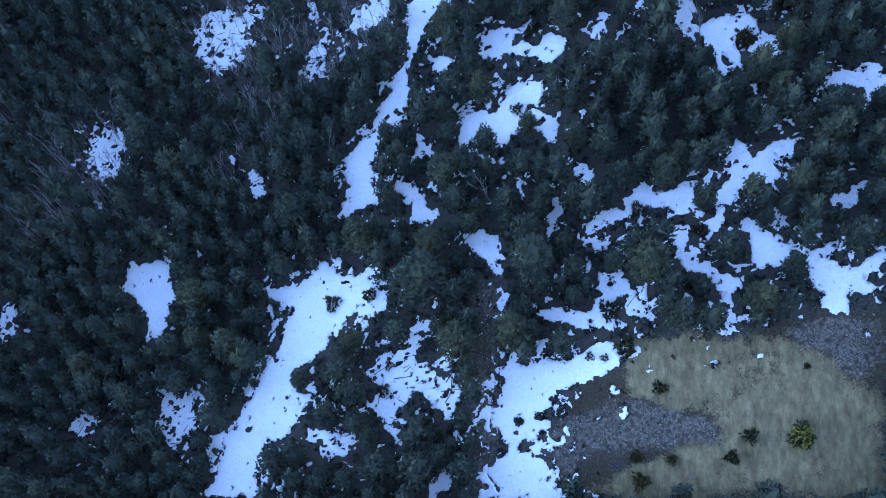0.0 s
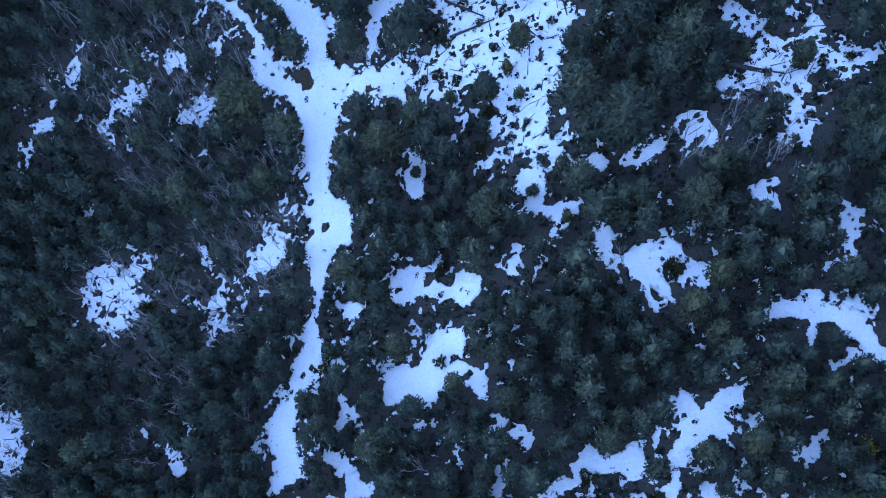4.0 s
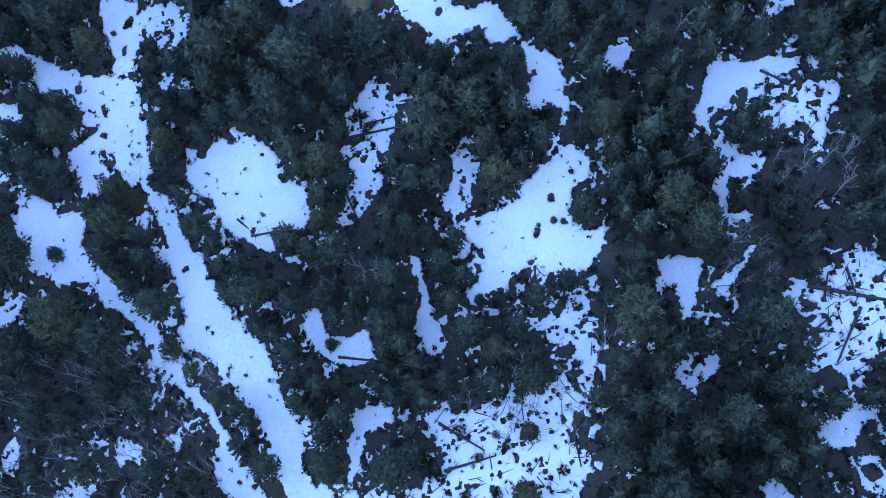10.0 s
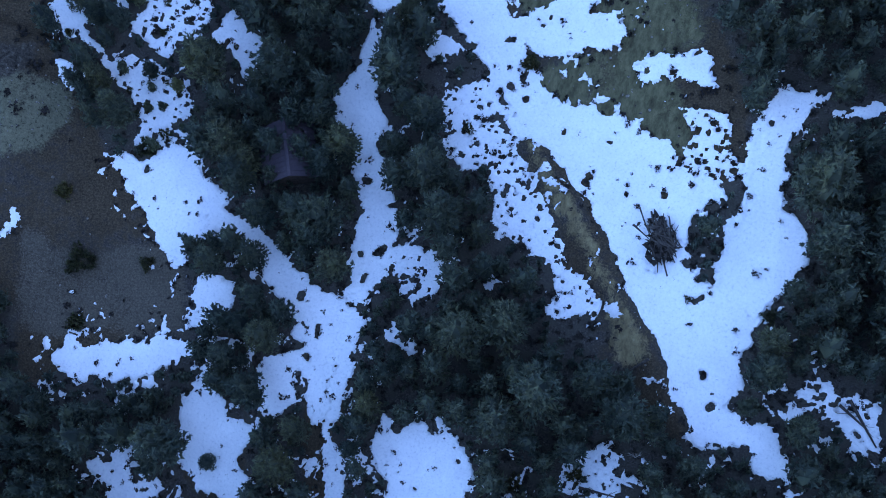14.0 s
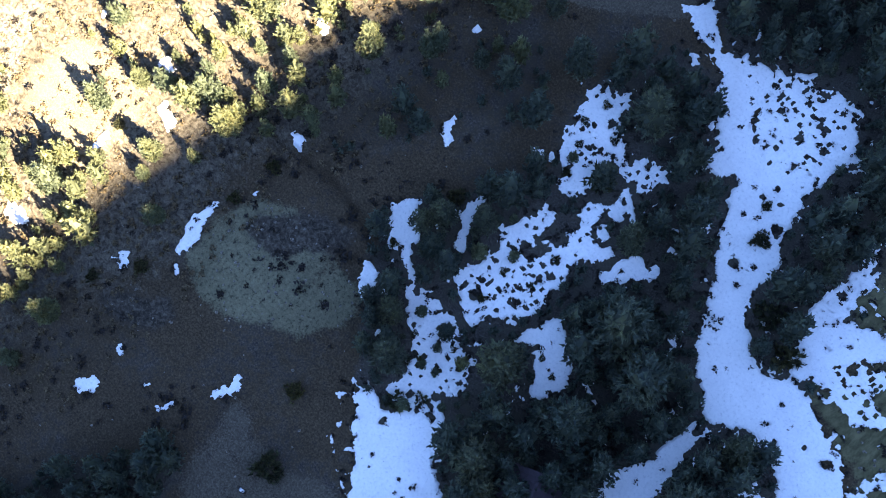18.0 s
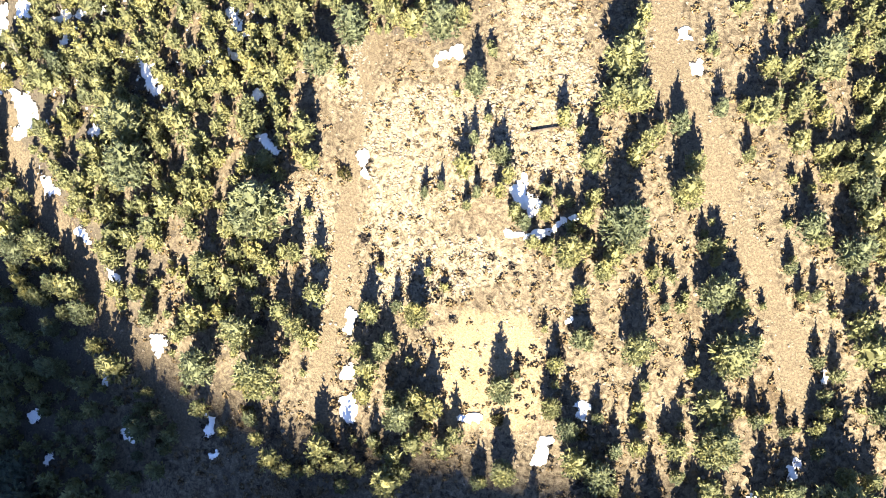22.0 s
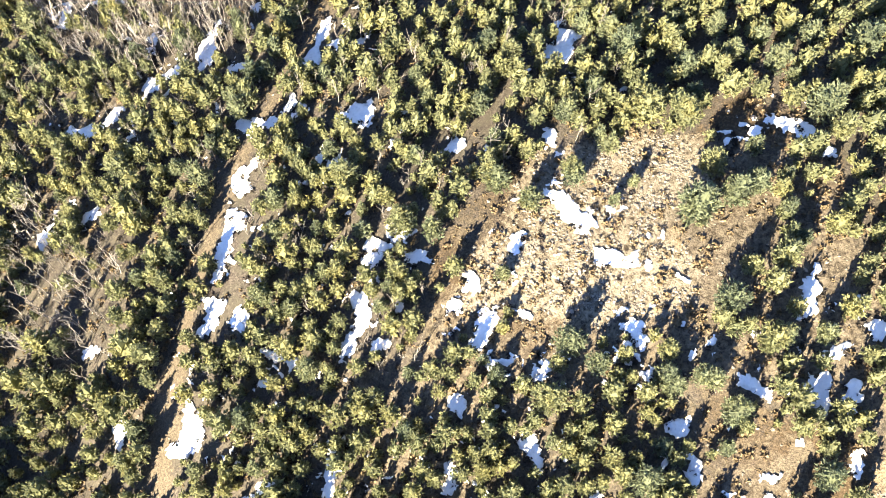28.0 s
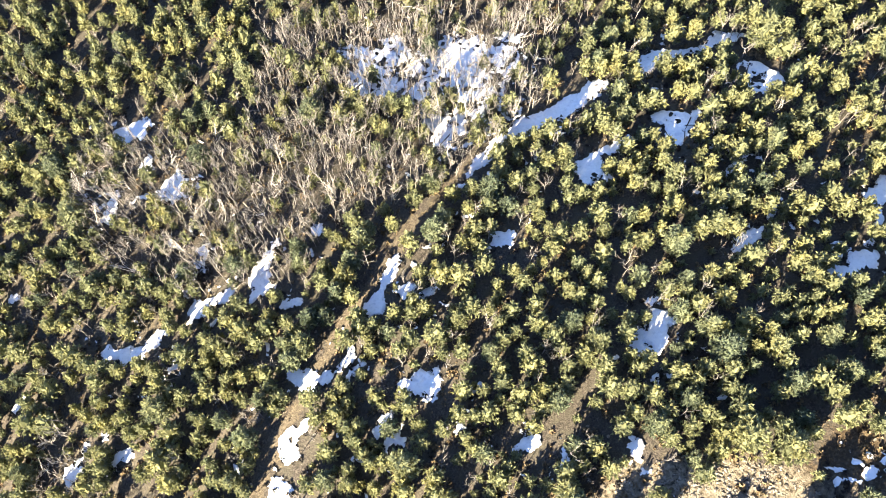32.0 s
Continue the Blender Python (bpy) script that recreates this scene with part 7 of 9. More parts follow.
def shrub_shape(seed, tufts=110, number=3, long=0.26, wide=0.085):
    rng = np.random.default_rng(seed)
    w = rng.normal(size=(tufts, 3))
    w[:, 2] = np.abs(w[:, 2])
    w /= np.linalg.norm(w, axis=1, keepdims=True)
    base = w * rng.uniform(0.45, 0.95, (tufts, 1)) * np.array([0.85, 0.85, 0.75]) * (1 + 0.25 * np.sin(3 * np.arctan2(w[:, 1:2], w[:, :1]) + seed))
    return blades(rng, base, w + np.array([0, 0, 0.2]), np.full(tufts, long), wide, number)


def stone_shape(seed):
    """An angular stone, about 1 across."""
    rng = np.random.default_rng(seed)
    top = [np.array([0.42 * math.cos(a), 0.42 * math.sin(a), rng.uniform(0.15, 0.35)]) * rng.uniform(0.7, 1.15) for a in np.arange(5) * 1.257 + rng.uniform(0, 1)]
    low = [np.array([p[0] * 1.2, p[1] * 1.2, -0.25]) for p in top]
    peak = np.array([0.08 * rng.normal(), 0.08 * rng.normal(), rng.uniform(0.3, 0.45)])
    tris = []
    for k in range(5):
        l = (k + 1) % 5
        tris += [top[k], top[l], peak, low[k], low[l], top[l], low[k], top[l], top[k]]
    return np.array(tris)


def mesh_of(name, soup, mat):
    """A mesh of loose triangles."""
    n = len(soup) // 3
    me = bpy.data.meshes.new(name)
    me.vertices.add(3 * n)
    me.vertices.foreach_set("co", np.asarray(soup, np.float32).ravel())
    me.loops.add(3 * n)
    me.loops.foreach_set("vertex_index", np.arange(3 * n, dtype=np.int32))
    me.polygons.add(n)
    me.polygons.foreach_set("loop_start", np.arange(0, 3 * n, 3, dtype=np.int32))
    me.update(calc_edges=True)
    me.materials.append(mat)
    return me


def put(shape, x, y, z, turn, size):
    c, s = math.cos(turn), math.sin(turn)
    v = shape * np.asarray(size)
    return np.stack([c * v[:, 0] - s * v[:, 1] + x, s * v[:, 0] + c * v[:, 1] + y, v[:, 2] + z], 1)


POINTS = (0.62, 0.78, 0.52, 0.9, 0.6, 0.7)
SPIRES = (0.8, 0.95, 0.7, 1.1, 0.85, 0.65)
CROWNS = [mesh_of("crown", crown_shape(s, 520, p, 0.04, 3, 0.10), NEEDLES) for s, p in enumerate(POINTS, 1)]
YOUNG = [mesh_of("crown", crown_shape(s, 210, p, 0.06, 3, 0.15), SUNLIT_NEEDLES) for s, p in enumerate(SPIRES, 11)]
SUNNY = [mesh_of("crown", crown_shape(s, 460, p, 0.042, 3, 0.105), SUNLIT_NEEDLES) for s, p in enumerate(SPIRES, 101)]
TRUNKS = [mesh_of("trunk", trunk_shape(s), BARK) for s in (21, 22, 23)]
BARES = [mesh_of("bare_aspen", bare_shape(s), PALE) for s in range(31, 36)]
SHRUBS = [mesh_of("shrub", shrub_shape(s), SHRUBBY) for s in range(41, 45)]
CROWN_SOUPS = [crown_shape(s, 175, p, 0.06, 3, 0.13) for s, p in enumerate(POINTS, 51)]
YOUNG_SOUPS = [crown_shape(s, 130, p, 0.074, 3, 0.14) for s, p in enumerate(SPIRES, 61)]
SAPLINGS = [crown_shape(s, 30, p, 0.14, 3, 0.3) for s, p in enumerate(POINTS, 66)]
BARE_SOUPS = [bare_shape(s, 4) for s in range(71, 75)]
TUFT_SOUPS = [shrub_shape(s, 18, 1, 0.42, 0.34) for s in range(81, 85)]
STONES = [stone_shape(s) for s in range(91, 97)]
rnd = random.Random(7)
taken = {}
count = {}


def spot(x, y, r, close=0.56):
    """Whether a crown of radius r has room here; if so, it takes it."""
    c = (int(x // 4), int(y // 4))
    for i in (-1, 0, 1):
        for j in (-1, 0, 1):
            for (a, b, s) in taken.get((c[0] + i, c[1] + j), ()):
                if (a - x) ** 2 + (b - y) ** 2 < (close * (s + r)) ** 2:
                    return False
    taken.setdefault(c, []).append((x, y, r))
    return True


def plant(kind, x, y, height, radius, placed=True):
    if placed:
        taken.setdefault((int(x // 4), int(y // 4)), []).append((x, y, radius))
    z = float(land_z(x, y))
    turn = rnd.uniform(0, 360)
    if kind in ("pine", "young"):
        young = kind == "young" or radius < 1.0
        top = new("young_pine" if young else "pine_tree" if x > -70 else "slope_pine")
        top.matrix_world = pose(x, y, z, rnd.uniform(-3, 3), rnd.uniform(-3, 3), turn)
        for part_name, data, size in (
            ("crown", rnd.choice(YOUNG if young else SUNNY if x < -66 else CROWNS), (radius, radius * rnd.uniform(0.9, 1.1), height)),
            ("trunk", rnd.choice(TRUNKS), (0.05 * height + 0.6, 0.05 * height + 0.6, height * 0.97)),
        ):
            ob = new(part_name, data)
            ob.parent, ob.scale = top, size
        if young:
            tagged(top, "small bushy young pine rooted in dry soil", "tree", "young pines")
        elif x > -70:
            tagged(top, "dark green mountain pine in the shaded gulch", "tree", "pines of the gulch")
        else:
            tagged(top, "pine on the dry slope, sunlight put into its yellow-green needles", "tree", "pines of the slope")
    elif kind == "bare":
        top = new("bare_aspen", rnd.choice(BARES))
        top.matrix_world = pose(x, y, z, rnd.uniform(-9, 9), rnd.uniform(-9, 9), turn) @ Matrix.Diagonal((height, height, height, 1))
        tagged(top, "leafless pale grey aspen with thin forking branches", "tree", "bare aspens")
    else:
        top = new("juniper_shrub", rnd.choice(SHRUBS))
        top.matrix_world = pose(x, y, z + 0.02, 0, 0, turn) @ Matrix.Diagonal((radius * 1.1, radius * 1.1, height, 1))
        tagged(top, "low round dark green juniper shrub", "shrub", "juniper shrubs")
    count[kind] = count.get(kind, 0) + 1
    return top


plant("pine", -128.2, 44.9, 5.1, 1.78)
plant("pine", -132.9, 60.4, 3.7, 1.18)
plant("pine", -130.1, 57.0, 3.8, 1.20)
plant("pine", -130.7, 53.3, 2.9, 0.84)
plant("pine", -137.1, 63.7, 3.4, 1.06)
plant("pine", -133.8, 69.5, 3.3, 1.01)
plant("pine", -131.4, 68.1, 3.1, 0.91)
plant("pine", -120.3, 63.0, 4.6, 1.55)
plant("pine", -122.7, 67.9, 3.5, 1.10)
plant("pine", -124.2, 64.1, 2.8, 0.77)
plant("pine", -125.6, 50.7, 2.8, 0.79)
plant("pine", -126.3, 52.3, 2.8, 0.78)
plant("pine", -124.3, 55.3, 3.3, 0.99)
plant("pine", -134.3, 73.3, 2.7, 0.74)
plant("pine", -135.5, 74.3, 2.8, 0.79)
plant("pine", -139.3, 78.1, 3.8, 1.22)
plant("pine", -138.6, 81.6, 3.4, 1.05)
plant("pine", -128.3, 81.5, 4.7, 1.61)
plant("pine", -129.8, 79.0, 3.2, 0.94)
plant("pine", -127.9, 76.2, 3.2, 0.95)
plant("pine", -123.9, 77.5, 3.7, 1.17)
plant("pine", -124.7, 79.1, 3.1, 0.93)
plant("pine", -132.4, 85.8, 3.1, 0.90)
plant("pine", -127.2, 88.3, 3.5, 1.10)
plant("pine", -123.6, 82.0, 2.7, 0.73)
plant("pine", -126.5, 84.4, 2.5, 0.67)
plant("pine", -115.9, 65.3, 3.2, 0.91)
plant("pine", -143.7, 87.4, 4.3, 1.42)
plant("pine", -143.7, 85.1, 3.8, 1.20)
plant("pine", -140.7, 93.9, 3.9, 1.26)
plant("pine", -143.5, 99.3, 5.1, 1.80)
plant("pine", -144.6, 102.0, 4.6, 1.57)
plant("pine", -148.1, 95.1, 4.8, 1.64)
plant("pine", -153.1, 100.3, 3.7, 1.19)
plant("pine", -148.7, 100.1, 3.6, 1.15)
plant("pine", -152.1, 105.7, 4.0, 1.30)
plant("pine", -149.9, 110.3, 5.2, 1.83)
plant("pine", -148.8, 112.3, 3.9, 1.26)
plant("pine", -156.9, 110.5, 4.9, 1.68)
plant("pine", -146.3, 92.3, 2.6, 0.70)
plant("pine", -143.5, 94.8, 3.6, 1.14)
plant("pine", -138.4, 87.8, 3.6, 1.15)
plant("pine", -133.5, 91.8, 4.0, 1.32)
plant("pine", -136.4, 90.5, 3.1, 0.90)
plant("pine", -136.6, 96.7, 3.5, 1.09)
plant("pine", -139.7, 98.3, 3.2, 0.97)
plant("pine", -133.0, 95.5, 3.2, 0.95)
plant("pine", -137.9, 106.1, 5.9, 2.13)
plant("pine", -140.3, 108.0, 4.4, 1.50)
plant("pine", -141.2, 111.7, 3.0, 0.85)
plant("pine", -141.5, 115.1, 3.5, 1.07)
plant("pine", -144.6, 107.5, 3.0, 0.88)
plant("pine", -107.5, 61.5, 3.2, 0.79)
plant("pine", -113.2, 70.8, 3.5, 0.98)
plant("pine", -116.9, 81.4, 3.8, 1.14)
plant("pine", -117.2, 83.9, 3.7, 1.12)
plant("pine", -113.8, 87.9, 4.1, 1.23)
plant("pine", -120.8, 84.7, 3.0, 0.89)
plant("pine", -120.7, 90.2, 3.0, 0.86)
plant("pine", -114.7, 93.5, 3.7, 1.06)
plant("pine", -113.8, 96.9, 3.7, 1.04)
plant("pine", -113.1, 92.4, 3.0, 0.77)
plant("pine", -108.4, 85.8, 4.7, 1.34)
plant("pine", -109.8, 90.7, 3.6, 0.96)
plant("pine", -105.2, 67.9, 3.9, 1.01)
plant("pine", -103.2, 84.4, 3.7, 0.92)
plant("pine", -105.7, 88.7, 3.6, 0.89)
plant("pine", -120.7, 104.6, 4.5, 1.54)
plant("pine", -120.6, 100.2, 2.7, 0.74)
plant("pine", -124.7, 103.5, 4.3, 1.43)
plant("pine", -124.5, 106.0, 3.8, 1.21)
plant("pine", -125.9, 110.2, 3.8, 1.21)
plant("pine", -127.2, 112.4, 3.3, 1.00)
plant("pine", -132.3, 115.7, 3.6, 1.14)
plant("pine", -132.9, 111.4, 4.3, 1.44)
plant("pine", -128.6, 119.8, 2.8, 0.80)
plant("pine", -126.2, 115.3, 4.2, 1.40)
plant("pine", -123.7, 116.0, 2.8, 0.79)
plant("pine", -119.1, 112.7, 4.7, 1.59)
plant("pine", -118.3, 106.1, 2.7, 0.72)
plant("pine", -119.4, 108.2, 3.1, 0.88)
plant("pine", -125.4, 122.3, 4.2, 1.40)
plant("pine", -114.1, 103.0, 3.6, 1.02)
plant("pine", -138.3, 29.1, 3.7, 1.18)
plant("pine", -130.8, 39.6, 4.2, 1.37)
plant("pine", -138.3, 37.7, 2.9, 0.84)
plant("pine", -143.9, 35.3, 3.6, 1.15)
plant("pine", -142.1, 37.3, 3.3, 1.02)
plant("pine", -147.9, 47.7, 4.0, 1.29)
plant("pine", -150.5, 39.5, 3.6, 1.14)
plant("pine", -153.5, 53.7, 2.7, 0.74)
plant("pine", -158.9, 60.5, 3.4, 1.04)
plant("pine", -147.7, 56.3, 5.1, 1.79)
plant("pine", -147.8, 63.6, 3.2, 0.97)
plant("pine", -150.1, 64.2, 2.8, 0.78)
plant("pine", -139.0, 50.6, 4.6, 1.55)
plant("pine", -136.1, 51.6, 2.7, 0.76)
plant("pine", -136.0, 54.5, 2.7, 0.75)
plant("pine", -135.5, 57.7, 2.8, 0.78)
plant("pine", -141.6, 67.4, 3.3, 1.02)
plant("pine", -147.7, 69.1, 3.7, 1.17)
plant("pine", -168.2, 73.0, 3.6, 1.13)
plant("pine", -163.3, 76.8, 3.5, 1.08)
plant("pine", -175.4, 83.5, 5.2, 1.82)
plant("pine", -172.9, 87.6, 3.3, 1.01)
plant("pine", -155.6, 76.6, 3.7, 1.17)
plant("pine", -149.7, 73.6, 4.2, 1.39)
plant("pine", -160.7, 80.8, 2.7, 0.76)
plant("pine", -156.8, 80.1, 2.9, 0.83)
plant("pine", -159.8, 85.9, 2.9, 0.83)
plant("pine", -165.0, 92.5, 2.9, 0.84)
plant("pine", -153.6, 87.8, 4.6, 1.55)
plant("pine", -156.7, 89.4, 3.6, 1.12)
plant("pine", -150.6, 77.5, 3.1, 0.91)
plant("pine", -157.0, 84.1, 2.7, 0.73)
plant("pine", -154.3, 84.7, 2.9, 0.81)
plant("pine", -136.2, 64.7, 3.4, 1.03)
plant("pine", -131.7, 61.0, 2.3, 0.57)
plant("pine", -131.8, 74.7, 2.4, 0.61)
plant("pine", -109.8, 57.1, 5.0, 1.51)
plant("pine", -115.0, 50.8, 2.9, 0.77)
plant("pine", -115.8, 59.3, 2.8, 0.73)
plant("pine", -140.1, 83.8, 3.1, 0.93)
plant("pine", -140.8, 87.0, 2.9, 0.83)
plant("pine", -151.4, 90.1, 3.5, 1.08)
plant("pine", -149.1, 93.1, 3.9, 1.27)
plant("pine", -149.7, 95.5, 3.1, 0.93)
plant("pine", -152.4, 96.9, 2.8, 0.77)
plant("pine", -151.6, 102.4, 3.9, 1.27)
plant("pine", -138.4, 86.3, 2.9, 0.83)
plant("pine", -140.2, 97.3, 2.9, 0.81)
plant("pine", -157.2, 100.6, 3.2, 0.96)
plant("pine", 2.3, 23.6, 8.8, 2.60)
plant("pine", -9.2, 22.3, 11.9, 3.62)
plant("pine", -16.6, 28.9, 8.4, 2.41)
plant("pine", -24.4, 32.3, 9.1, 2.65)
plant("pine", -23.9, 41.0, 8.4, 2.44)
plant("pine", 16.1, 17.3, 7.1, 1.96)
plant("pine", 22.5, 18.4, 7.4, 2.07)
plant("pine", 13.0, 22.3, 8.2, 2.34)
plant("pine", 6.4, 22.5, 6.3, 1.70)
plant("pine", 0.0, 16.6, 7.6, 2.17)
plant("pine", 4.8, 15.3, 6.3, 1.67)
plant("pine", -4.9, 16.0, 9.0, 2.61)
plant("pine", -13.9, 6.9, 5.2, 1.30)
plant("pine", -6.2, 4.7, 6.3, 1.71)
plant("pine", -16.5, 17.4, 5.8, 1.53)
plant("pine", -35.6, 23.5, 8.3, 2.37)
plant("pine", -34.3, 18.4, 7.2, 2.00)
plant("pine", -44.2, 43.8, 9.9, 2.93)
plant("pine", -40.6, 39.9, 7.6, 2.15)
plant("pine", 9.1, 35.8, 6.8, 1.89)
plant("pine", 14.8, 31.6, 6.4, 1.72)
plant("pine", 6.4, 37.2, 5.7, 1.49)
plant("pine", -7.5, 34.9, 7.7, 2.17)
plant("pine", -12.8, 38.2, 6.0, 1.60)
plant("pine", 18.3, 28.5, 5.5, 1.41)
plant("pine", 20.0, 23.1, 6.2, 1.65)
plant("pine", 25.6, 21.0, 6.2, 1.64)
plant("pine", 29.5, 34.2, 7.2, 2.00)
plant("pine", 31.1, 23.7, 6.9, 1.93)
plant("pine", 17.8, 42.9, 6.3, 1.67)
plant("pine", 23.8, 41.8, 6.5, 1.77)
plant("pine", 21.3, 39.3, 5.6, 1.46)
plant("pine", 5.2, 51.4, 6.9, 1.91)
plant("pine", -3.6, 44.5, 6.5, 1.78)
plant("pine", 13.0, 44.0, 6.6, 1.82)
plant("pine", 25.2, 39.2, 6.2, 1.64)
plant("pine", 17.1, 38.1, 5.8, 1.52)
plant("pine", 22.7, 37.3, 5.4, 1.39)
plant("pine", -23.9, 4.4, 7.6, 2.16)
plant("pine", -46.7, 13.5, 7.4, 2.08)
plant("pine", -48.4, 15.4, 7.5, 2.10)
plant("pine", -30.6, 17.3, 8.6, 2.49)
plant("pine", -33.4, 15.8, 6.7, 1.84)
plant("pine", -18.6, 9.3, 6.6, 1.82)
plant("pine", -21.9, 13.4, 5.7, 1.49)
plant("juniper", -19.3, 22.3, 1.8, 1.06)
plant("juniper", 9.7, 18.9, 1.9, 1.11)
plant("juniper", 7.9, 14.4, 0.9, 0.55)
plant("juniper", 9.3, 14.2, 0.8, 0.49)
plant("juniper", -12.7, 12.2, 1.4, 0.83)
plant("juniper", -12.3, 14.9, 1.0, 0.60)
plant("juniper", -15.0, 22.8, 1.7, 0.98)
plant("juniper", 26.0, 6.4, 2.2, 1.27)
plant("juniper", 26.8, 12.7, 0.6, 0.37)
plant("juniper", 14.1, 11.1, 1.3, 0.76)
plant("juniper", 12.0, 4.8, 1.2, 0.70)
plant("juniper", 15.1, 4.5, 1.1, 0.64)
plant("juniper", 20.2, 4.6, 1.3, 0.74)
plant("juniper", 12.4, 2.6, 1.6, 0.97)
plant("juniper", 21.8, 6.5, 1.4, 0.85)
plant("juniper", 12.5, 29.1, 1.4, 0.80)
plant("juniper", 11.2, 15.2, 1.9, 1.10)
plant("pine", 1.4, 39.7, 5.0, 1.25)
plant("pine", -7.9, 53.4, 7.6, 2.15)
plant("pine", -8.5, 27.0, 7.3, 2.03)
plant("pine", -18.2, 74.2, 11.3, 3.41)
plant("pine", -2.9, 65.8, 8.6, 2.52)
plant("pine", 1.8, 64.6, 7.6, 2.16)
plant("pine", 6.8, 55.9, 8.2, 2.36)
plant("pine", -6.4, 64.0, 6.8, 1.89)
plant("pine", 20.4, 60.6, 11.5, 3.51)
plant("pine", 16.2, 56.4, 7.2, 2.02)
plant("pine", 21.5, 53.1, 6.6, 1.80)
plant("pine", 25.9, 51.7, 8.6, 2.52)
plant("pine", 29.1, 45.0, 6.0, 1.63)
plant("pine", 26.6, 44.5, 6.0, 1.63)
plant("pine", 34.0, 37.1, 5.3, 1.33)
plant("pine", 36.5, 42.2, 6.0, 1.62)
plant("pine", 40.3, 52.7, 8.7, 2.55)
plant("pine", -25.5, 65.5, 8.3, 2.38)
plant("pine", -28.3, 57.9, 7.2, 2.02)
plant("pine", -2.8, 37.8, 6.4, 1.73)
plant("pine", 15.9, 33.4, 5.7, 1.50)
plant("pine", 26.6, 29.2, 6.7, 1.83)
plant("pine", 32.6, 27.3, 5.9, 1.57)
plant("pine", 22.5, 29.1, 5.2, 1.31)
plant("pine", 23.5, 26.0, 4.4, 1.04)
plant("pine", 10.0, 23.1, 5.4, 1.39)
plant("pine", 3.2, 31.1, 5.4, 1.39)
plant("pine", 9.4, 30.0, 5.3, 1.35)
plant("pine", -14.3, 41.1, 5.3, 1.34)
plant("pine", -7.8, 42.5, 6.2, 1.67)
plant("pine", -10.3, 36.7, 4.5, 1.07)
plant("juniper", 0.4, 42.4, 1.4, 0.80)
plant("juniper", -11.8, 44.4, 1.5, 0.91)
plant("juniper", -32.2, 55.3, 1.8, 1.08)
plant("juniper", 18.0, 26.2, 1.3, 0.79)
plant("bare", -2.2, 32.1, 6.0, 1.70)
plant("bare", -20.9, 40.6, 5.0, 1.13)
plant("bare", 23.0, 59.9, 5.0, 1.44)
plant("bare", -27.7, 53.7, 5.0, 1.45)
plant("pine", -20.7, 96.8, 8.4, 2.41)
plant("pine", -19.8, 92.2, 5.6, 1.45)
plant("pine", -18.3, 90.1, 4.1, 0.98)
plant("pine", -15.3, 86.8, 5.5, 1.41)
plant("pine", -12.8, 84.0, 4.6, 1.13)
plant("pine", -11.3, 79.4, 6.7, 1.86)
plant("pine", -7.8, 87.1, 5.4, 1.37)
plant("pine", -5.0, 78.6, 7.5, 2.12)
plant("pine", 1.0, 77.1, 9.1, 2.66)
plant("pine", -4.4, 69.9, 7.8, 2.24)
plant("pine", 1.2, 67.7, 8.1, 2.30)
plant("pine", 3.7, 62.5, 7.1, 1.97)
plant("pine", 8.7, 68.7, 6.3, 1.69)
plant("pine", 12.9, 73.4, 5.9, 1.58)
plant("pine", 13.8, 78.9, 4.4, 1.03)
plant("pine", 17.1, 65.0, 10.1, 3.00)
plant("pine", 24.4, 71.0, 11.0, 3.30)
plant("pine", 27.6, 67.4, 10.0, 2.98)
plant("pine", 25.6, 64.4, 9.2, 2.68)
plant("pine", 30.9, 77.0, 8.7, 2.52)
plant("pine", 14.8, 58.8, 4.5, 1.08)
plant("pine", 37.7, 63.3, 5.3, 1.33)
plant("pine", 35.5, 79.2, 8.0, 2.26)
plant("pine", 27.8, 76.4, 7.8, 2.24)
plant("pine", 11.8, 86.5, 6.2, 1.66)
plant("pine", 1.8, 90.8, 7.6, 2.16)
plant("pine", -16.5, 65.5, 6.7, 1.84)
plant("pine", -13.7, 70.0, 8.2, 2.33)
plant("pine", -30.6, 96.3, 10.4, 3.11)
plant("pine", -27.0, 89.1, 7.2, 2.01)
plant("pine", -23.7, 87.6, 6.4, 1.71)
plant("pine", -34.3, 87.4, 8.3, 2.39)
plant("juniper", 11.9, 57.4, 1.3, 0.76)
plant("juniper", 0.3, 62.8, 1.0, 0.57)
plant("juniper", 1.7, 51.6, 1.5, 0.89)
plant("juniper", 14.7, 54.0, 1.3, 0.74)
plant("juniper", 23.1, 46.5, 1.9, 1.13)
plant("juniper", 11.3, 71.2, 1.3, 0.79)
plant("bare", -9.2, 95.1, 6.0, 1.28)
plant("bare", 22.7, 86.4, 6.0, 1.28)
plant("bare", -3.2, 76.4, 6.0, 1.31)
plant("bare", 35.9, 53.0, 5.0, 1.45)
plant("bare", 19.0, 47.5, 5.0, 1.14)
plant("pine", 14.1, 102.5, 7.2, 2.01)
plant("pine", 21.4, 97.9, 5.6, 1.45)
plant("pine", 24.4, 87.5, 10.3, 3.06)
plant("pine", 31.2, 94.0, 8.1, 2.31)
plant("pine", 29.2, 96.6, 8.8, 2.58)
plant("pine", -18.4, 113.1, 6.5, 1.78)
plant("pine", -26.9, 94.4, 10.1, 3.01)
plant("pine", -23.8, 102.2, 4.8, 1.19)
plant("pine", -24.6, 105.2, 8.3, 2.40)
plant("pine", -35.7, 104.3, 10.4, 3.12)
plant("pine", -37.2, 121.8, 6.9, 1.91)
plant("pine", -29.6, 116.4, 7.6, 2.16)
plant("pine", -29.6, 111.2, 8.5, 2.45)
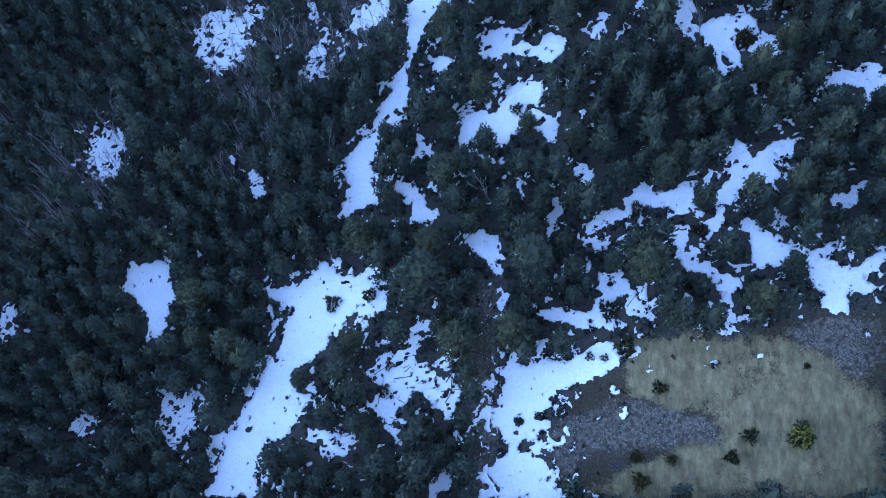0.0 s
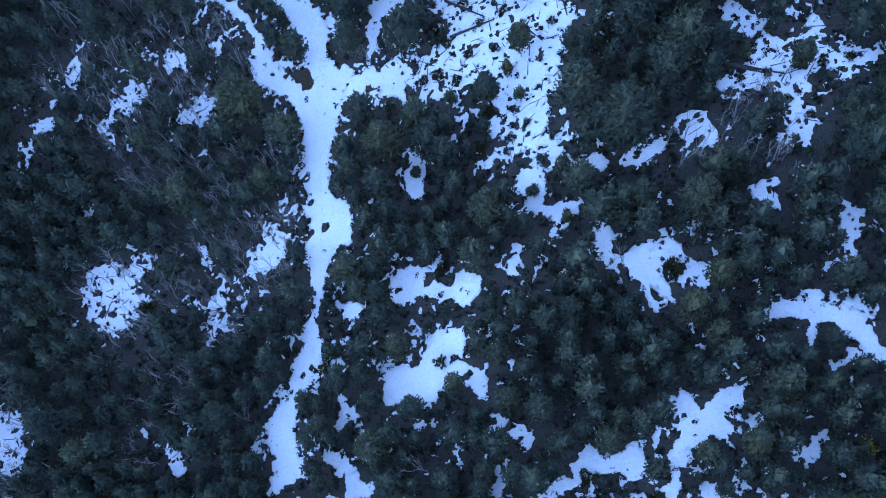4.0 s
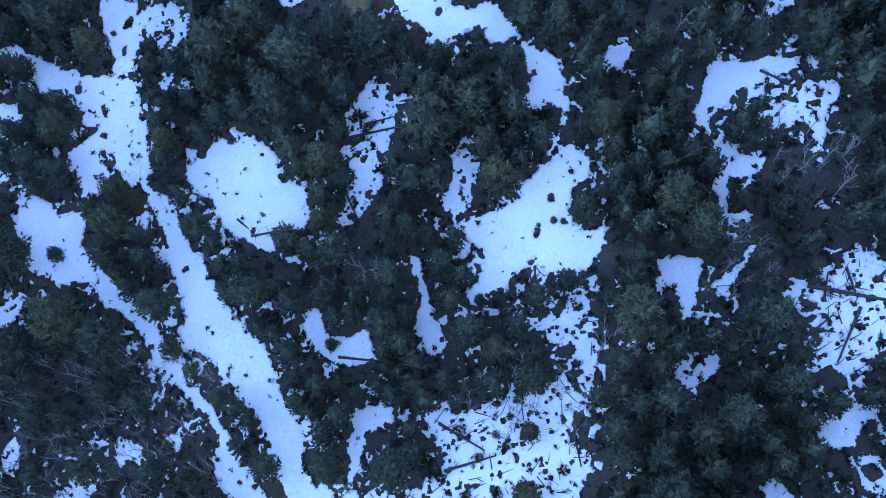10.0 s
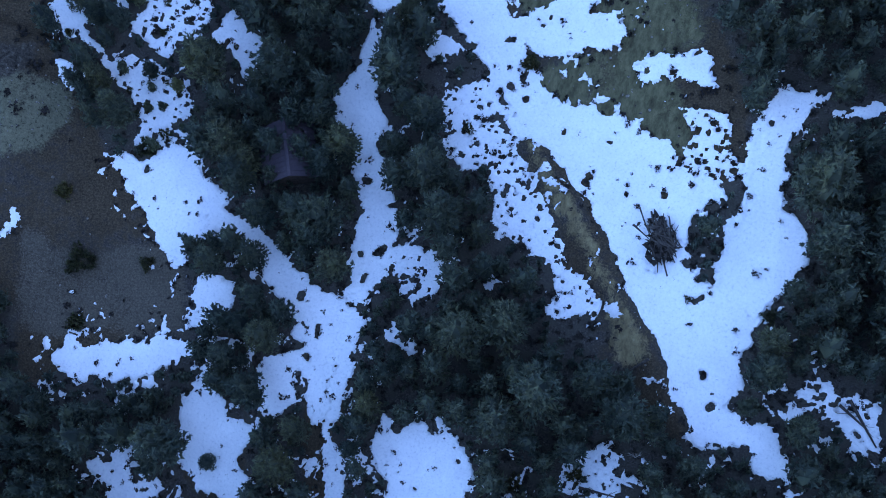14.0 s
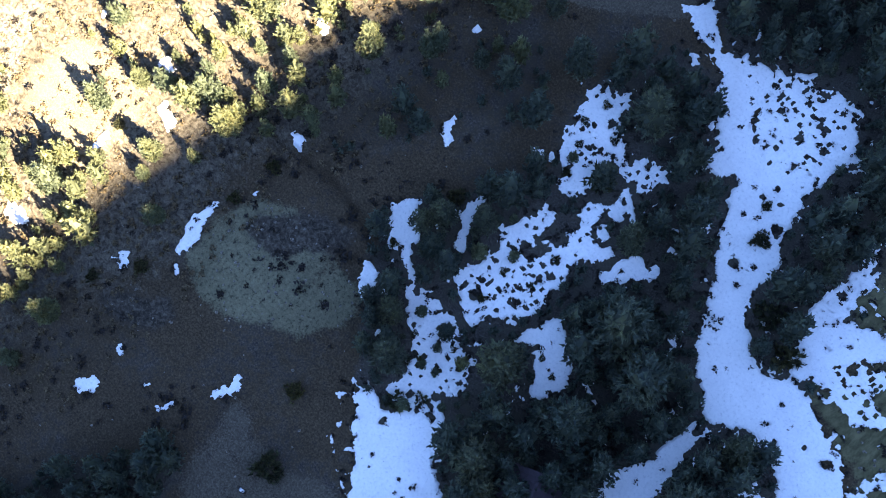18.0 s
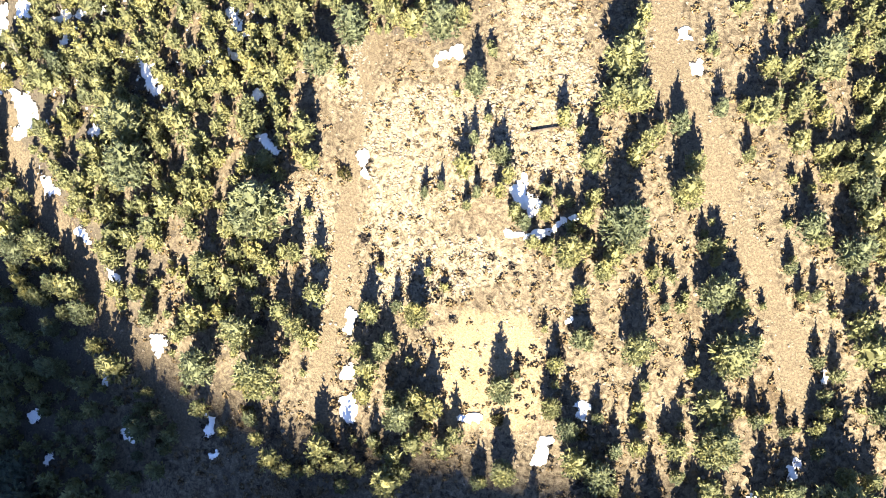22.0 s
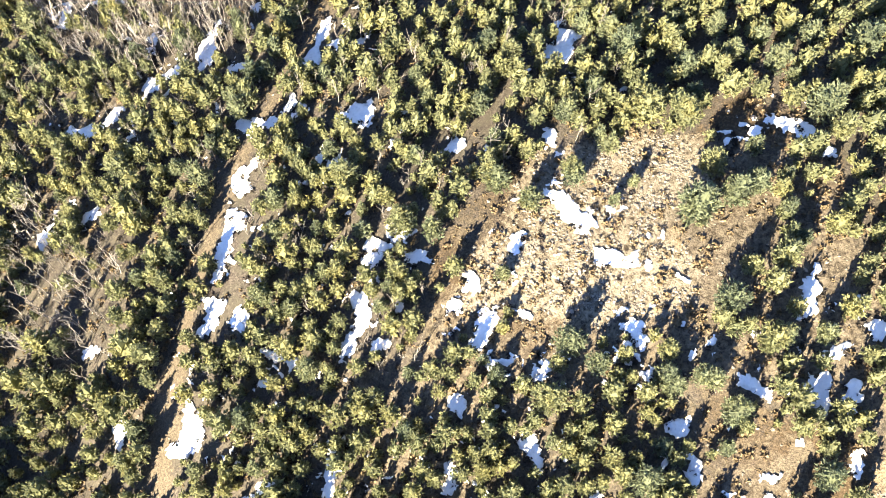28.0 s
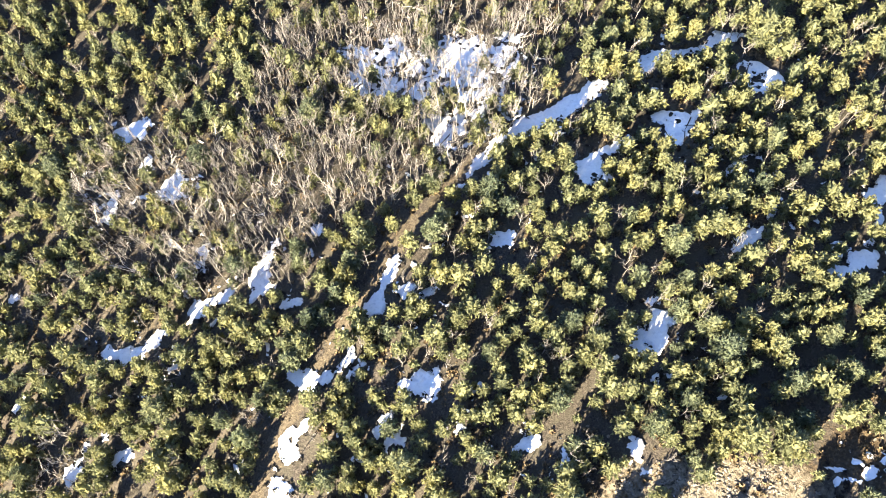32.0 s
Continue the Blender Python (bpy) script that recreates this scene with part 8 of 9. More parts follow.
plant("pine", -32.8, 113.4, 6.7, 1.86)
plant("pine", -17.0, 117.8, 4.8, 1.19)
plant("pine", -11.2, 96.3, 8.0, 2.27)
plant("pine", -6.7, 100.8, 6.3, 1.68)
plant("pine", -2.7, 101.9, 6.2, 1.66)
plant("pine", 13.6, 121.6, 4.6, 1.11)
plant("pine", 24.7, 105.4, 7.5, 2.10)
plant("pine", 21.7, 115.7, 7.6, 2.16)
plant("pine", 10.5, 115.2, 6.2, 1.64)
plant("pine", 17.1, 113.0, 6.0, 1.62)
plant("pine", 19.1, 91.7, 5.8, 1.55)
plant("pine", 9.6, 88.6, 7.5, 2.10)
plant("pine", 15.0, 83.3, 6.6, 1.81)
plant("pine", 34.4, 84.8, 10.2, 3.05)
plant("pine", 43.5, 109.2, 7.6, 2.15)
plant("pine", -18.6, 108.9, 4.8, 1.18)
plant("juniper", 3.4, 106.6, 1.2, 0.71)
plant("juniper", 1.5, 112.4, 1.5, 0.89)
plant("juniper", -3.6, 90.4, 1.3, 0.77)
plant("juniper", 19.4, 108.1, 1.8, 1.06)
plant("juniper", 35.0, 96.7, 1.6, 0.93)
plant("juniper", 19.0, 98.1, 0.5, 0.31)
plant("bare", 40.5, 98.3, 6.0, 2.08)
plant("bare", 39.3, 102.4, 6.0, 1.57)
plant("bare", 0.5, 96.8, 5.0, 0.98)
plant("bare", -15.4, 100.7, 4.0, 1.03)
plant("bare", 23.2, 85.2, 6.0, 1.43)
plant("bare", 32.5, 113.4, 6.0, 1.39)
plant("bare", 14.4, 90.6, 4.0, 0.94)
plant("bare", 39.1, 112.3, 6.0, 1.18)
plant("pine", -33.2, 123.2, 6.4, 1.74)
plant("pine", -24.0, 109.1, 6.3, 1.68)
plant("pine", -36.7, 130.1, 8.3, 2.37)
plant("pine", -38.7, 133.1, 8.3, 2.40)
plant("pine", -27.7, 135.5, 8.2, 2.34)
plant("pine", -27.3, 128.4, 9.7, 2.89)
plant("pine", -25.3, 124.7, 7.6, 2.17)
plant("pine", -19.4, 135.0, 9.6, 2.86)
plant("pine", -16.7, 131.0, 9.5, 2.82)
plant("pine", -20.9, 140.2, 8.1, 2.32)
plant("pine", -8.1, 122.6, 10.1, 2.98)
plant("pine", -11.9, 120.9, 9.3, 2.73)
plant("pine", -3.8, 118.1, 10.6, 3.20)
plant("pine", -6.6, 114.6, 9.2, 2.67)
plant("pine", 3.7, 118.1, 9.7, 2.89)
plant("pine", 0.8, 120.3, 8.3, 2.38)
plant("pine", 14.1, 124.4, 7.4, 2.09)
plant("pine", 14.1, 127.0, 6.7, 1.84)
plant("pine", 14.7, 132.0, 5.3, 1.33)
plant("pine", 14.7, 140.6, 10.9, 3.28)
plant("pine", 16.6, 136.6, 9.2, 2.70)
plant("pine", 21.0, 135.9, 10.8, 3.23)
plant("pine", 17.7, 120.6, 6.6, 1.81)
plant("pine", 8.3, 108.1, 10.3, 3.09)
plant("pine", 12.8, 109.2, 8.8, 2.57)
plant("pine", -2.2, 107.4, 8.3, 2.37)
plant("pine", -36.0, 94.7, 10.0, 2.96)
plant("juniper", 13.7, 129.9, 1.3, 0.74)
plant("juniper", -3.4, 110.2, 1.6, 0.95)
plant("juniper", -50.0, 118.6, 2.7, 1.58)
plant("juniper", -48.6, 112.8, 1.8, 1.08)
plant("juniper", -43.7, 120.2, 1.4, 0.83)
plant("juniper", -47.3, 131.0, 1.9, 1.09)
plant("juniper", -53.7, 124.5, 1.7, 0.98)
plant("juniper", -9.3, 104.5, 0.5, 0.32)
plant("juniper", -17.0, 141.1, 1.2, 0.69)
plant("juniper", 6.8, 129.9, 0.7, 0.43)
plant("bare", -36.8, 141.0, 5.0, 1.44)
plant("bare", -43.4, 138.2, 4.0, 1.22)
plant("bare", 5.9, 115.4, 5.0, 1.35)
plant("pine", -43.1, 139.6, 9.0, 2.61)
plant("pine", -39.0, 148.7, 10.4, 3.13)
plant("pine", -34.2, 147.5, 10.3, 3.10)
plant("pine", -35.7, 140.8, 10.3, 3.09)
plant("pine", -44.3, 155.2, 6.7, 1.86)
plant("pine", -25.1, 143.6, 9.4, 2.78)
plant("pine", -25.5, 149.7, 7.3, 2.04)
plant("pine", -33.5, 127.4, 7.3, 2.06)
plant("pine", -30.4, 128.3, 7.3, 2.04)
plant("pine", -50.1, 132.9, 7.5, 2.12)
plant("pine", -53.1, 135.3, 5.9, 1.59)
plant("pine", -55.0, 141.6, 6.0, 1.60)
plant("pine", -56.5, 144.2, 6.0, 1.61)
plant("pine", -52.3, 144.6, 4.1, 0.96)
plant("pine", -23.2, 137.0, 6.5, 1.76)
plant("juniper", -12.9, 148.6, 1.5, 0.90)
plant("juniper", -37.6, 164.0, 1.5, 0.91)
plant("juniper", -39.5, 166.4, 0.9, 0.54)
plant("juniper", -28.7, 158.9, 2.6, 1.56)
plant("juniper", -32.2, 160.2, 2.5, 1.47)
plant("juniper", -70.9, 120.5, 1.4, 0.84)
plant("juniper", -48.5, 134.8, 0.9, 0.53)
plant("juniper", -47.0, 135.4, 0.7, 0.42)
plant("juniper", -46.0, 132.8, 1.2, 0.73)
plant("juniper", -50.7, 157.2, 2.6, 1.51)
plant("juniper", -70.0, 135.3, 1.3, 0.77)
plant("pine", -72.7, 111.5, 5.8, 1.58)
plant("pine", -73.0, 124.3, 4.4, 1.11)
plant("pine", -74.6, 134.5, 5.5, 1.49)
plant("pine", -77.6, 134.7, 6.3, 1.75)
plant("pine", -77.2, 127.6, 4.9, 1.26)
plant("pine", -80.3, 143.2, 7.0, 2.00)
plant("pine", -71.9, 148.3, 6.2, 1.74)
plant("pine", -66.8, 160.3, 7.1, 2.02)
plant("pine", -70.4, 170.6, 8.0, 2.35)
plant("pine", -68.6, 153.2, 5.2, 1.39)
plant("pine", -76.3, 152.5, 9.2, 2.76)
plant("pine", -72.5, 156.8, 5.6, 1.51)
plant("pine", -88.7, 119.4, 5.0, 1.31)
plant("pine", -85.7, 117.0, 4.2, 1.05)
plant("pine", -82.9, 107.0, 8.3, 2.44)
plant("pine", -82.5, 130.9, 4.1, 1.01)
plant("pine", -75.8, 142.3, 4.1, 0.99)
plant("pine", -53.9, 146.5, 5.6, 1.47)
plant("pine", -57.4, 142.5, 5.6, 1.47)
plant("pine", -64.4, 163.3, 5.0, 1.26)
plant("pine", -59.0, 161.8, 7.2, 2.01)
plant("pine", -77.5, 148.9, 4.8, 1.25)
plant("pine", -51.3, 163.3, 8.6, 2.52)
plant("juniper", -72.2, 106.3, 1.6, 0.96)
plant("juniper", -65.6, 156.0, 1.4, 0.80)
plant("juniper", -75.0, 130.4, 1.0, 0.60)
plant("juniper", -81.4, 126.8, 1.1, 0.66)
plant("juniper", -80.8, 133.4, 1.0, 0.60)
plant("juniper", -73.1, 116.6, 1.2, 0.72)
plant("juniper", -70.1, 130.8, 1.2, 0.70)
plant("juniper", -57.6, 146.4, 1.7, 0.98)
plant("pine", -82.9, 88.7, 5.1, 1.36)
plant("pine", -95.8, 105.7, 10.6, 3.25)
plant("pine", -99.2, 94.1, 8.1, 2.39)
plant("pine", -83.4, 101.6, 7.1, 2.03)
plant("pine", -98.7, 139.2, 5.9, 1.63)
plant("pine", -91.5, 142.1, 6.6, 1.85)
plant("pine", -87.0, 143.8, 7.9, 2.30)
plant("pine", -86.9, 136.8, 5.9, 1.61)
plant("pine", -93.7, 130.9, 5.9, 1.62)
plant("pine", -87.6, 132.5, 3.9, 0.92)
plant("pine", -98.8, 155.1, 6.8, 1.93)
plant("pine", -100.5, 152.2, 4.6, 1.19)
plant("pine", -94.9, 152.0, 6.7, 1.89)
plant("pine", -81.4, 156.6, 6.7, 1.89)
plant("pine", -80.7, 119.0, 6.0, 1.65)
plant("pine", -87.2, 109.7, 5.4, 1.46)
plant("juniper", -96.6, 127.2, 1.1, 0.65)
plant("juniper", -85.0, 127.9, 0.8, 0.46)
plant("juniper", -79.1, 117.0, 1.1, 0.67)
plant("juniper", -99.9, 112.4, 1.2, 0.68)
plant("juniper", -80.6, 106.1, 1.2, 0.69)
plant("juniper", -77.6, 98.5, 1.1, 0.62)
plant("juniper", -74.7, 96.5, 0.9, 0.52)
plant("pine", -110.6, 111.9, 5.9, 1.85)
plant("pine", -108.2, 109.5, 6.0, 1.85)
plant("pine", -102.7, 93.1, 7.6, 2.26)
plant("pine", -108.0, 133.8, 7.0, 2.21)
plant("pine", -105.5, 135.1, 5.4, 1.54)
plant("pine", -101.0, 125.2, 3.7, 0.88)
plant("pine", -95.8, 134.9, 7.6, 2.19)
plant("pine", -108.9, 148.5, 6.6, 2.05)
plant("pine", -86.3, 105.1, 6.7, 1.91)
plant("pine", -91.4, 101.4, 6.1, 1.69)
plant("pine", -106.5, 122.5, 4.7, 1.33)
plant("pine", -110.8, 119.4, 5.8, 1.81)
plant("pine", -114.6, 116.3, 4.2, 1.29)
plant("pine", -116.0, 127.7, 4.9, 1.59)
plant("pine", -115.2, 130.2, 3.8, 1.13)
plant("pine", -163.7, 101.2, 4.9, 1.69)
plant("bare", -162.5, 68.9, 5.0, 1.31)
plant("bare", -152.0, 58.1, 4.0, 1.01)
plant("bare", -152.8, 60.7, 5.0, 0.90)
plant("bare", -169.1, 88.1, 4.0, 0.78)
plant("bare", -154.1, 74.7, 4.0, 0.75)
plant("pine", -75.2, 139.2, 5.0, 1.31)
plant("pine", -83.5, 126.8, 5.3, 1.40)
plant("pine", 12.7, 73.7, 5.0, 1.49)
plant("pine", 8.8, 68.9, 5.5, 1.65)
plant("pine", 13.9, 79.0, 4.3, 1.21)
plant("pine", 17.6, 71.7, 4.5, 1.28)
plant("pine", 11.9, 67.7, 3.4, 0.87)
plant("pine", 11.1, 71.2, 2.9, 0.71)
plant("pine", 5.0, 69.4, 3.6, 0.95)
plant("pine", 0.4, 62.6, 3.0, 0.77)
plant("pine", 11.7, 57.2, 2.9, 0.73)
plant("pine", 14.5, 53.6, 2.8, 0.67)
plant("pine", 37.8, 63.8, 4.7, 1.34)
plant("pine", 33.3, 65.8, 3.1, 0.79)
plant("pine", 35.8, 67.7, 2.8, 0.68)
plant("pine", -48.8, 138.0, 3.9, 1.07)
plant("pine", -48.2, 134.7, 2.4, 0.53)
plant("pine", -46.9, 135.2, 2.4, 0.53)
plant("pine", -44.2, 133.7, 2.4, 0.53)
plant("pine", -46.5, 131.3, 3.0, 0.75)
plant("pine", -45.9, 137.5, 3.2, 0.85)
plant("pine", -50.3, 157.0, 5.2, 1.53)
plant("pine", -53.6, 156.4, 2.7, 0.66)
plant("pine", -50.2, 146.8, 2.7, 0.64)
plant("pine", -51.7, 137.5, 2.7, 0.64)
plant("pine", -48.4, 136.6, 2.4, 0.53)
plant("pine", -52.8, 149.0, 2.5, 0.54)
plant("pine", -89.9, 79.7, 5.1, 1.36)
plant("pine", -85.0, 80.8, 4.7, 1.21)
plant("pine", -92.7, 83.7, 5.8, 1.58)
plant("pine", -88.7, 86.4, 4.5, 1.15)
plant("pine", -86.3, 87.7, 4.2, 1.05)
plant("pine", -87.5, 90.7, 4.5, 1.13)
plant("pine", -91.9, 87.9, 3.4, 0.77)
plant("pine", -89.4, 94.9, 3.3, 0.74)
plant("pine", -87.7, 96.5, 3.3, 0.74)
plant("pine", -93.1, 85.6, 5.2, 1.39)
plant("pine", -89.9, 87.6, 4.7, 1.21)
plant("pine", -89.0, 85.4, 4.4, 1.11)
plant("pine", -87.6, 90.6, 5.1, 1.35)
plant("pine", -82.9, 87.8, 4.7, 1.21)
plant("pine", -89.5, 95.2, 3.9, 0.94)
plant("pine", -87.5, 96.5, 3.9, 0.94)
plant("pine", -74.3, 96.8, 3.1, 0.64)
plant("pine", -77.0, 99.3, 3.0, 0.63)
plant("pine", -105.8, 143.2, 2.9, 0.66)
plant("pine", -105.1, 145.4, 3.2, 0.76)
plant("pine", -102.1, 143.9, 3.1, 0.66)
plant("pine", -105.3, 141.5, 3.2, 0.75)
plant("pine", -95.2, 141.2, 3.3, 0.74)
plant("pine", -92.9, 137.6, 3.3, 0.74)
plant("pine", -90.6, 138.7, 2.5, 0.46)
plant("pine", -94.8, 135.7, 3.9, 0.92)
plant("pine", -92.6, 133.8, 4.2, 1.02)
plant("pine", -90.9, 132.2, 3.6, 0.83)
plant("pine", -87.5, 132.9, 3.9, 0.93)
plant("pine", -85.7, 130.8, 3.6, 0.84)
plant("pine", -82.3, 130.7, 4.2, 1.03)
plant("pine", -80.7, 132.3, 5.0, 1.31)
plant("pine", -87.3, 150.2, 3.1, 0.66)
plant("pine", -86.5, 151.8, 3.4, 0.76)
plant("pine", -84.9, 150.8, 3.1, 0.66)
plant("pine", -99.3, 152.4, 5.1, 1.34)
plant("pine", -101.1, 151.0, 3.9, 0.95)
plant("pine", -94.0, 147.6, 2.8, 0.56)
plant("pine", -92.1, 148.7, 2.8, 0.56)
plant("pine", -92.1, 149.8, 2.9, 0.57)
plant("pine", -82.7, 146.1, 3.4, 0.75)
plant("pine", -82.2, 148.3, 2.9, 0.57)
plant("pine", -79.2, 152.7, 4.0, 0.96)
plant("pine", -80.7, 150.7, 3.1, 0.66)
plant("pine", -78.2, 140.7, 3.4, 0.75)
plant("pine", -80.0, 137.6, 3.9, 0.94)
plant("pine", -79.5, 135.9, 3.6, 0.84)
plant("pine", -81.9, 134.4, 3.1, 0.65)
plant("pine", -83.0, 127.0, 3.6, 0.84)
plant("pine", -84.8, 127.9, 2.3, 0.37)
plant("pine", -76.5, 125.9, 3.1, 0.67)
plant("pine", -78.9, 117.1, 3.2, 0.68)
plant("pine", -82.2, 118.1, 4.0, 0.96)
plant("pine", -86.7, 117.3, 3.4, 0.77)
plant("pine", -89.3, 115.1, 2.6, 0.48)
plant("pine", -89.4, 117.9, 3.1, 0.67)
plant("pine", -98.2, 119.2, 2.6, 0.47)
plant("pine", -98.8, 120.5, 2.3, 0.38)
plant("pine", -97.4, 122.7, 2.6, 0.47)
plant("pine", -98.3, 123.5, 2.6, 0.47)
plant("pine", -101.2, 124.7, 3.3, 0.75)
plant("pine", -102.5, 122.8, 2.8, 0.57)
plant("pine", -96.1, 127.4, 3.3, 0.74)
plant("pine", -72.6, 111.6, 5.2, 1.38)
plant("pine", -72.0, 106.4, 4.0, 0.98)
plant("pine", -72.9, 124.3, 4.2, 1.02)
plant("pine", -74.6, 130.1, 3.4, 0.76)
plant("pine", -77.1, 99.1, 3.2, 0.68)
plant("pine", -80.0, 106.5, 3.6, 0.82)
plant("pine", -67.0, 160.2, 6.8, 1.94)
plant("pine", -65.1, 155.5, 3.7, 1.01)
plant("pine", -74.7, 134.2, 5.9, 1.61)
plant("pine", -72.5, 139.5, 5.5, 1.50)
plant("pine", -68.6, 152.4, 5.0, 1.31)
plant("pine", -71.8, 148.5, 5.9, 1.61)
plant("pine", -72.4, 155.7, 6.8, 1.93)
plant("pine", -80.2, 143.0, 6.7, 1.91)
plant("pine", -70.4, 171.0, 6.6, 1.85)
plant("pine", -76.5, 151.2, 7.8, 2.27)
plant("pine", -76.5, 125.6, 3.4, 0.77)
plant("pine", -77.3, 127.5, 4.7, 1.22)
plant("pine", 21.5, 97.8, 5.2, 1.52)
plant("pine", 18.9, 97.9, 2.1, 0.43)
plant("pine", 34.8, 96.3, 4.3, 1.18)
plant("pine", -31.5, 103.9, 3.8, 1.02)
plant("pine", -3.7, 90.2, 3.0, 0.74)
plant("pine", 14.7, 102.2, 6.8, 2.10)
plant("pine", -141.7, 105.6, 4.3, 1.43)
plant("pine", -141.8, 108.9, 3.8, 1.21)
plant("pine", -140.8, 111.6, 3.2, 0.94)
plant("pine", -137.7, 113.1, 4.1, 1.35)
plant("pine", -131.6, 114.9, 4.4, 1.48)
plant("pine", -136.2, 97.4, 3.6, 1.12)
plant("pine", -133.0, 95.6, 3.6, 1.12)
plant("pine", -133.2, 92.6, 4.2, 1.39)
plant("pine", -127.1, 96.8, 2.7, 0.76)
plant("pine", -135.9, 100.8, 2.4, 0.60)
plant("pine", -137.9, 101.4, 2.2, 0.51)
plant("pine", -120.1, 100.5, 3.1, 0.91)
plant("pine", -120.9, 99.0, 2.4, 0.62)
plant("pine", -125.6, 111.0, 3.6, 1.14)
plant("pine", -127.5, 113.1, 3.3, 0.98)
plant("pine", -143.5, 110.4, 2.8, 0.78)
plant("pine", -135.8, 111.4, 3.3, 1.00)
plant("pine", -133.8, 117.9, 3.3, 1.00)
plant("pine", -126.9, 88.0, 4.2, 1.41)
plant("pine", -129.0, 90.1, 2.4, 0.61)
plant("pine", -29.3, 133.5, 7.3, 2.30)
plant("pine", -28.5, 126.8, 8.0, 2.51)
plant("pine", -37.1, 131.6, 6.7, 2.09)
plant("pine", -31.1, 138.2, 6.7, 2.08)
plant("pine", -36.0, 136.5, 4.4, 1.23)

plant("juniper", 5.4, 76.2, 1.1, 0.70)
plant("juniper", 4.0, 72.9, 1.2, 0.80)
plant("juniper", 7.9, 80.3, 1.0, 0.60)
plant("juniper", 9.2, 77.6, 0.9, 0.50)
plant("juniper", 10.4, 74.1, 1.0, 0.60)
plant("juniper", 7.5, 74.3, 1.1, 0.70)
plant("juniper", 5.9, 71.7, 1.1, 0.70)
plant("juniper", 14.6, 71.4, 0.9, 0.50)
plant("juniper", 12.3, 64.8, 0.9, 0.50)
plant("juniper", 10.4, 63.6, 1.0, 0.60)
plant("juniper", 7.4, 63.3, 1.1, 0.70)
plant("juniper", 16.4, 75.3, 1.0, 0.60)
plant("juniper", 4.2, 78.2, 1.4, 0.90)
plant("juniper", 2.4, 72.7, 1.1, 0.70)
plant("juniper", 11.7, 78.1, 0.9, 0.50)
plant("juniper", 8.7, 67.1, 1.1, 0.70)
plant("juniper", 35.0, 67.5, 0.9, 0.50)
plant("juniper", 35.0, 63.5, 1.0, 0.60)
plant("juniper", 37.4, 63.4, 0.9, 0.50)
plant("juniper", 36.2, 60.3, 0.9, 0.50)
plant("juniper", 37.6, 58.3, 0.9, 0.50)
plant("juniper", 33.5, 69.8, 0.7, 0.40)
plant("juniper", 32.6, 63.6, 0.9, 0.50)
plant("juniper", 39.8, 63.3, 1.0, 0.60)
plant("juniper", 42.2, 63.2, 1.0, 0.60)
plant("juniper", -50.0, 145.4, 0.7, 0.40)
plant("juniper", -47.4, 146.5, 0.7, 0.40)
plant("juniper", -49.3, 142.5, 0.9, 0.50)
plant("juniper", -47.8, 149.7, 0.9, 0.50)
plant("juniper", -49.4, 133.9, 0.7, 0.40)
plant("juniper", -50.8, 136.0, 0.7, 0.40)
plant("juniper", -47.5, 137.8, 0.7, 0.40)
plant("juniper", -41.9, 143.2, 0.7, 0.40)
plant("juniper", -40.1, 142.8, 0.7, 0.40)
plant("juniper", -58.1, 139.5, 0.9, 0.50)
plant("juniper", -58.6, 141.9, 0.7, 0.40)
plant("juniper", -54.3, 157.8, 0.9, 0.50)
plant("juniper", -53.2, 155.3, 0.9, 0.50)
plant("juniper", -55.6, 159.5, 0.9, 0.50)
plant("juniper", -52.5, 160.4, 0.9, 0.50)
plant("juniper", -55.4, 161.9, 0.9, 0.50)
plant("juniper", -39.0, 160.0, 0.6, 0.30)
plant("juniper", -26.0, 155.9, 0.6, 0.30)
plant("juniper", -13.2, 148.6, 1.2, 0.80)
plant("juniper", -39.5, 166.6, 0.9, 0.50)
plant("juniper", -37.4, 164.2, 1.2, 0.80)
# bushes standing in for sunlit treetops; the sunlight is painted into their gold
SUNLIT_TOPS = foliage_material("sunlit_top_needles", (0.30, 0.26, 0.05), (0.62, 0.56, 0.14))
for x, y, r in [(26.0, 6.4, 1.24), (17.9, 18.0, 0.57), (35.4, 27.9, 1.03), (33.9, 24.2, 0.67)]:
    top = new("golden_shrub", mesh_of("golden_shrub", shrub_shape(int(10 * r), 150, 3, 0.2, 0.06), SUNLIT_TOPS))
    top.matrix_world = pose(x, y, float(land_z(x, y))) @ Matrix.Diagonal((r, r, 2.0 * r, 1))
    tagged(top, "bush standing in for a treetop, sunlight painted into its golden needles", "shrub", "golden shrubs")

# close rows of pines, added on the sunny side to shade the upper trails
for line in ([(-143.1, 69.8), (-136.7, 70.7), (-131.1, 71.1), (-124.5, 72.3), (-117.7, 74.3), (-111.0, 76.8), (-104.4, 79.8), (-99.6, 82.1)], [(-151.3, 70.4), (-146.1, 70.3), (-141.7, 70.2), (-136.7, 70.7), (-132.5, 71.2), (-126.9, 71.8), (-120.5, 73.1)]):
    for (ax, ay), (bx, by) in zip(line, line[1:]):
        length = math.hypot(bx - ax, by - ay)
        for k in range(int(length / 1.9)):
            f = (k + rnd.random()) / (length / 1.9)
            nx, ny = (by - ay) / length, (ax - bx) / length
            side = 1 if nx > 0 else -1
            off = side * rnd.uniform(1.5, 2.6)
            x, y = ax + f * (bx - ax) + off * nx, ay + f * (by - ay) + off * ny
            r = rnd.triangular(0.8, 1.5, 1.1)
            if spot(x, y, r):
                plant("young", x, y, 3.0 * r + 1.2, r, False)


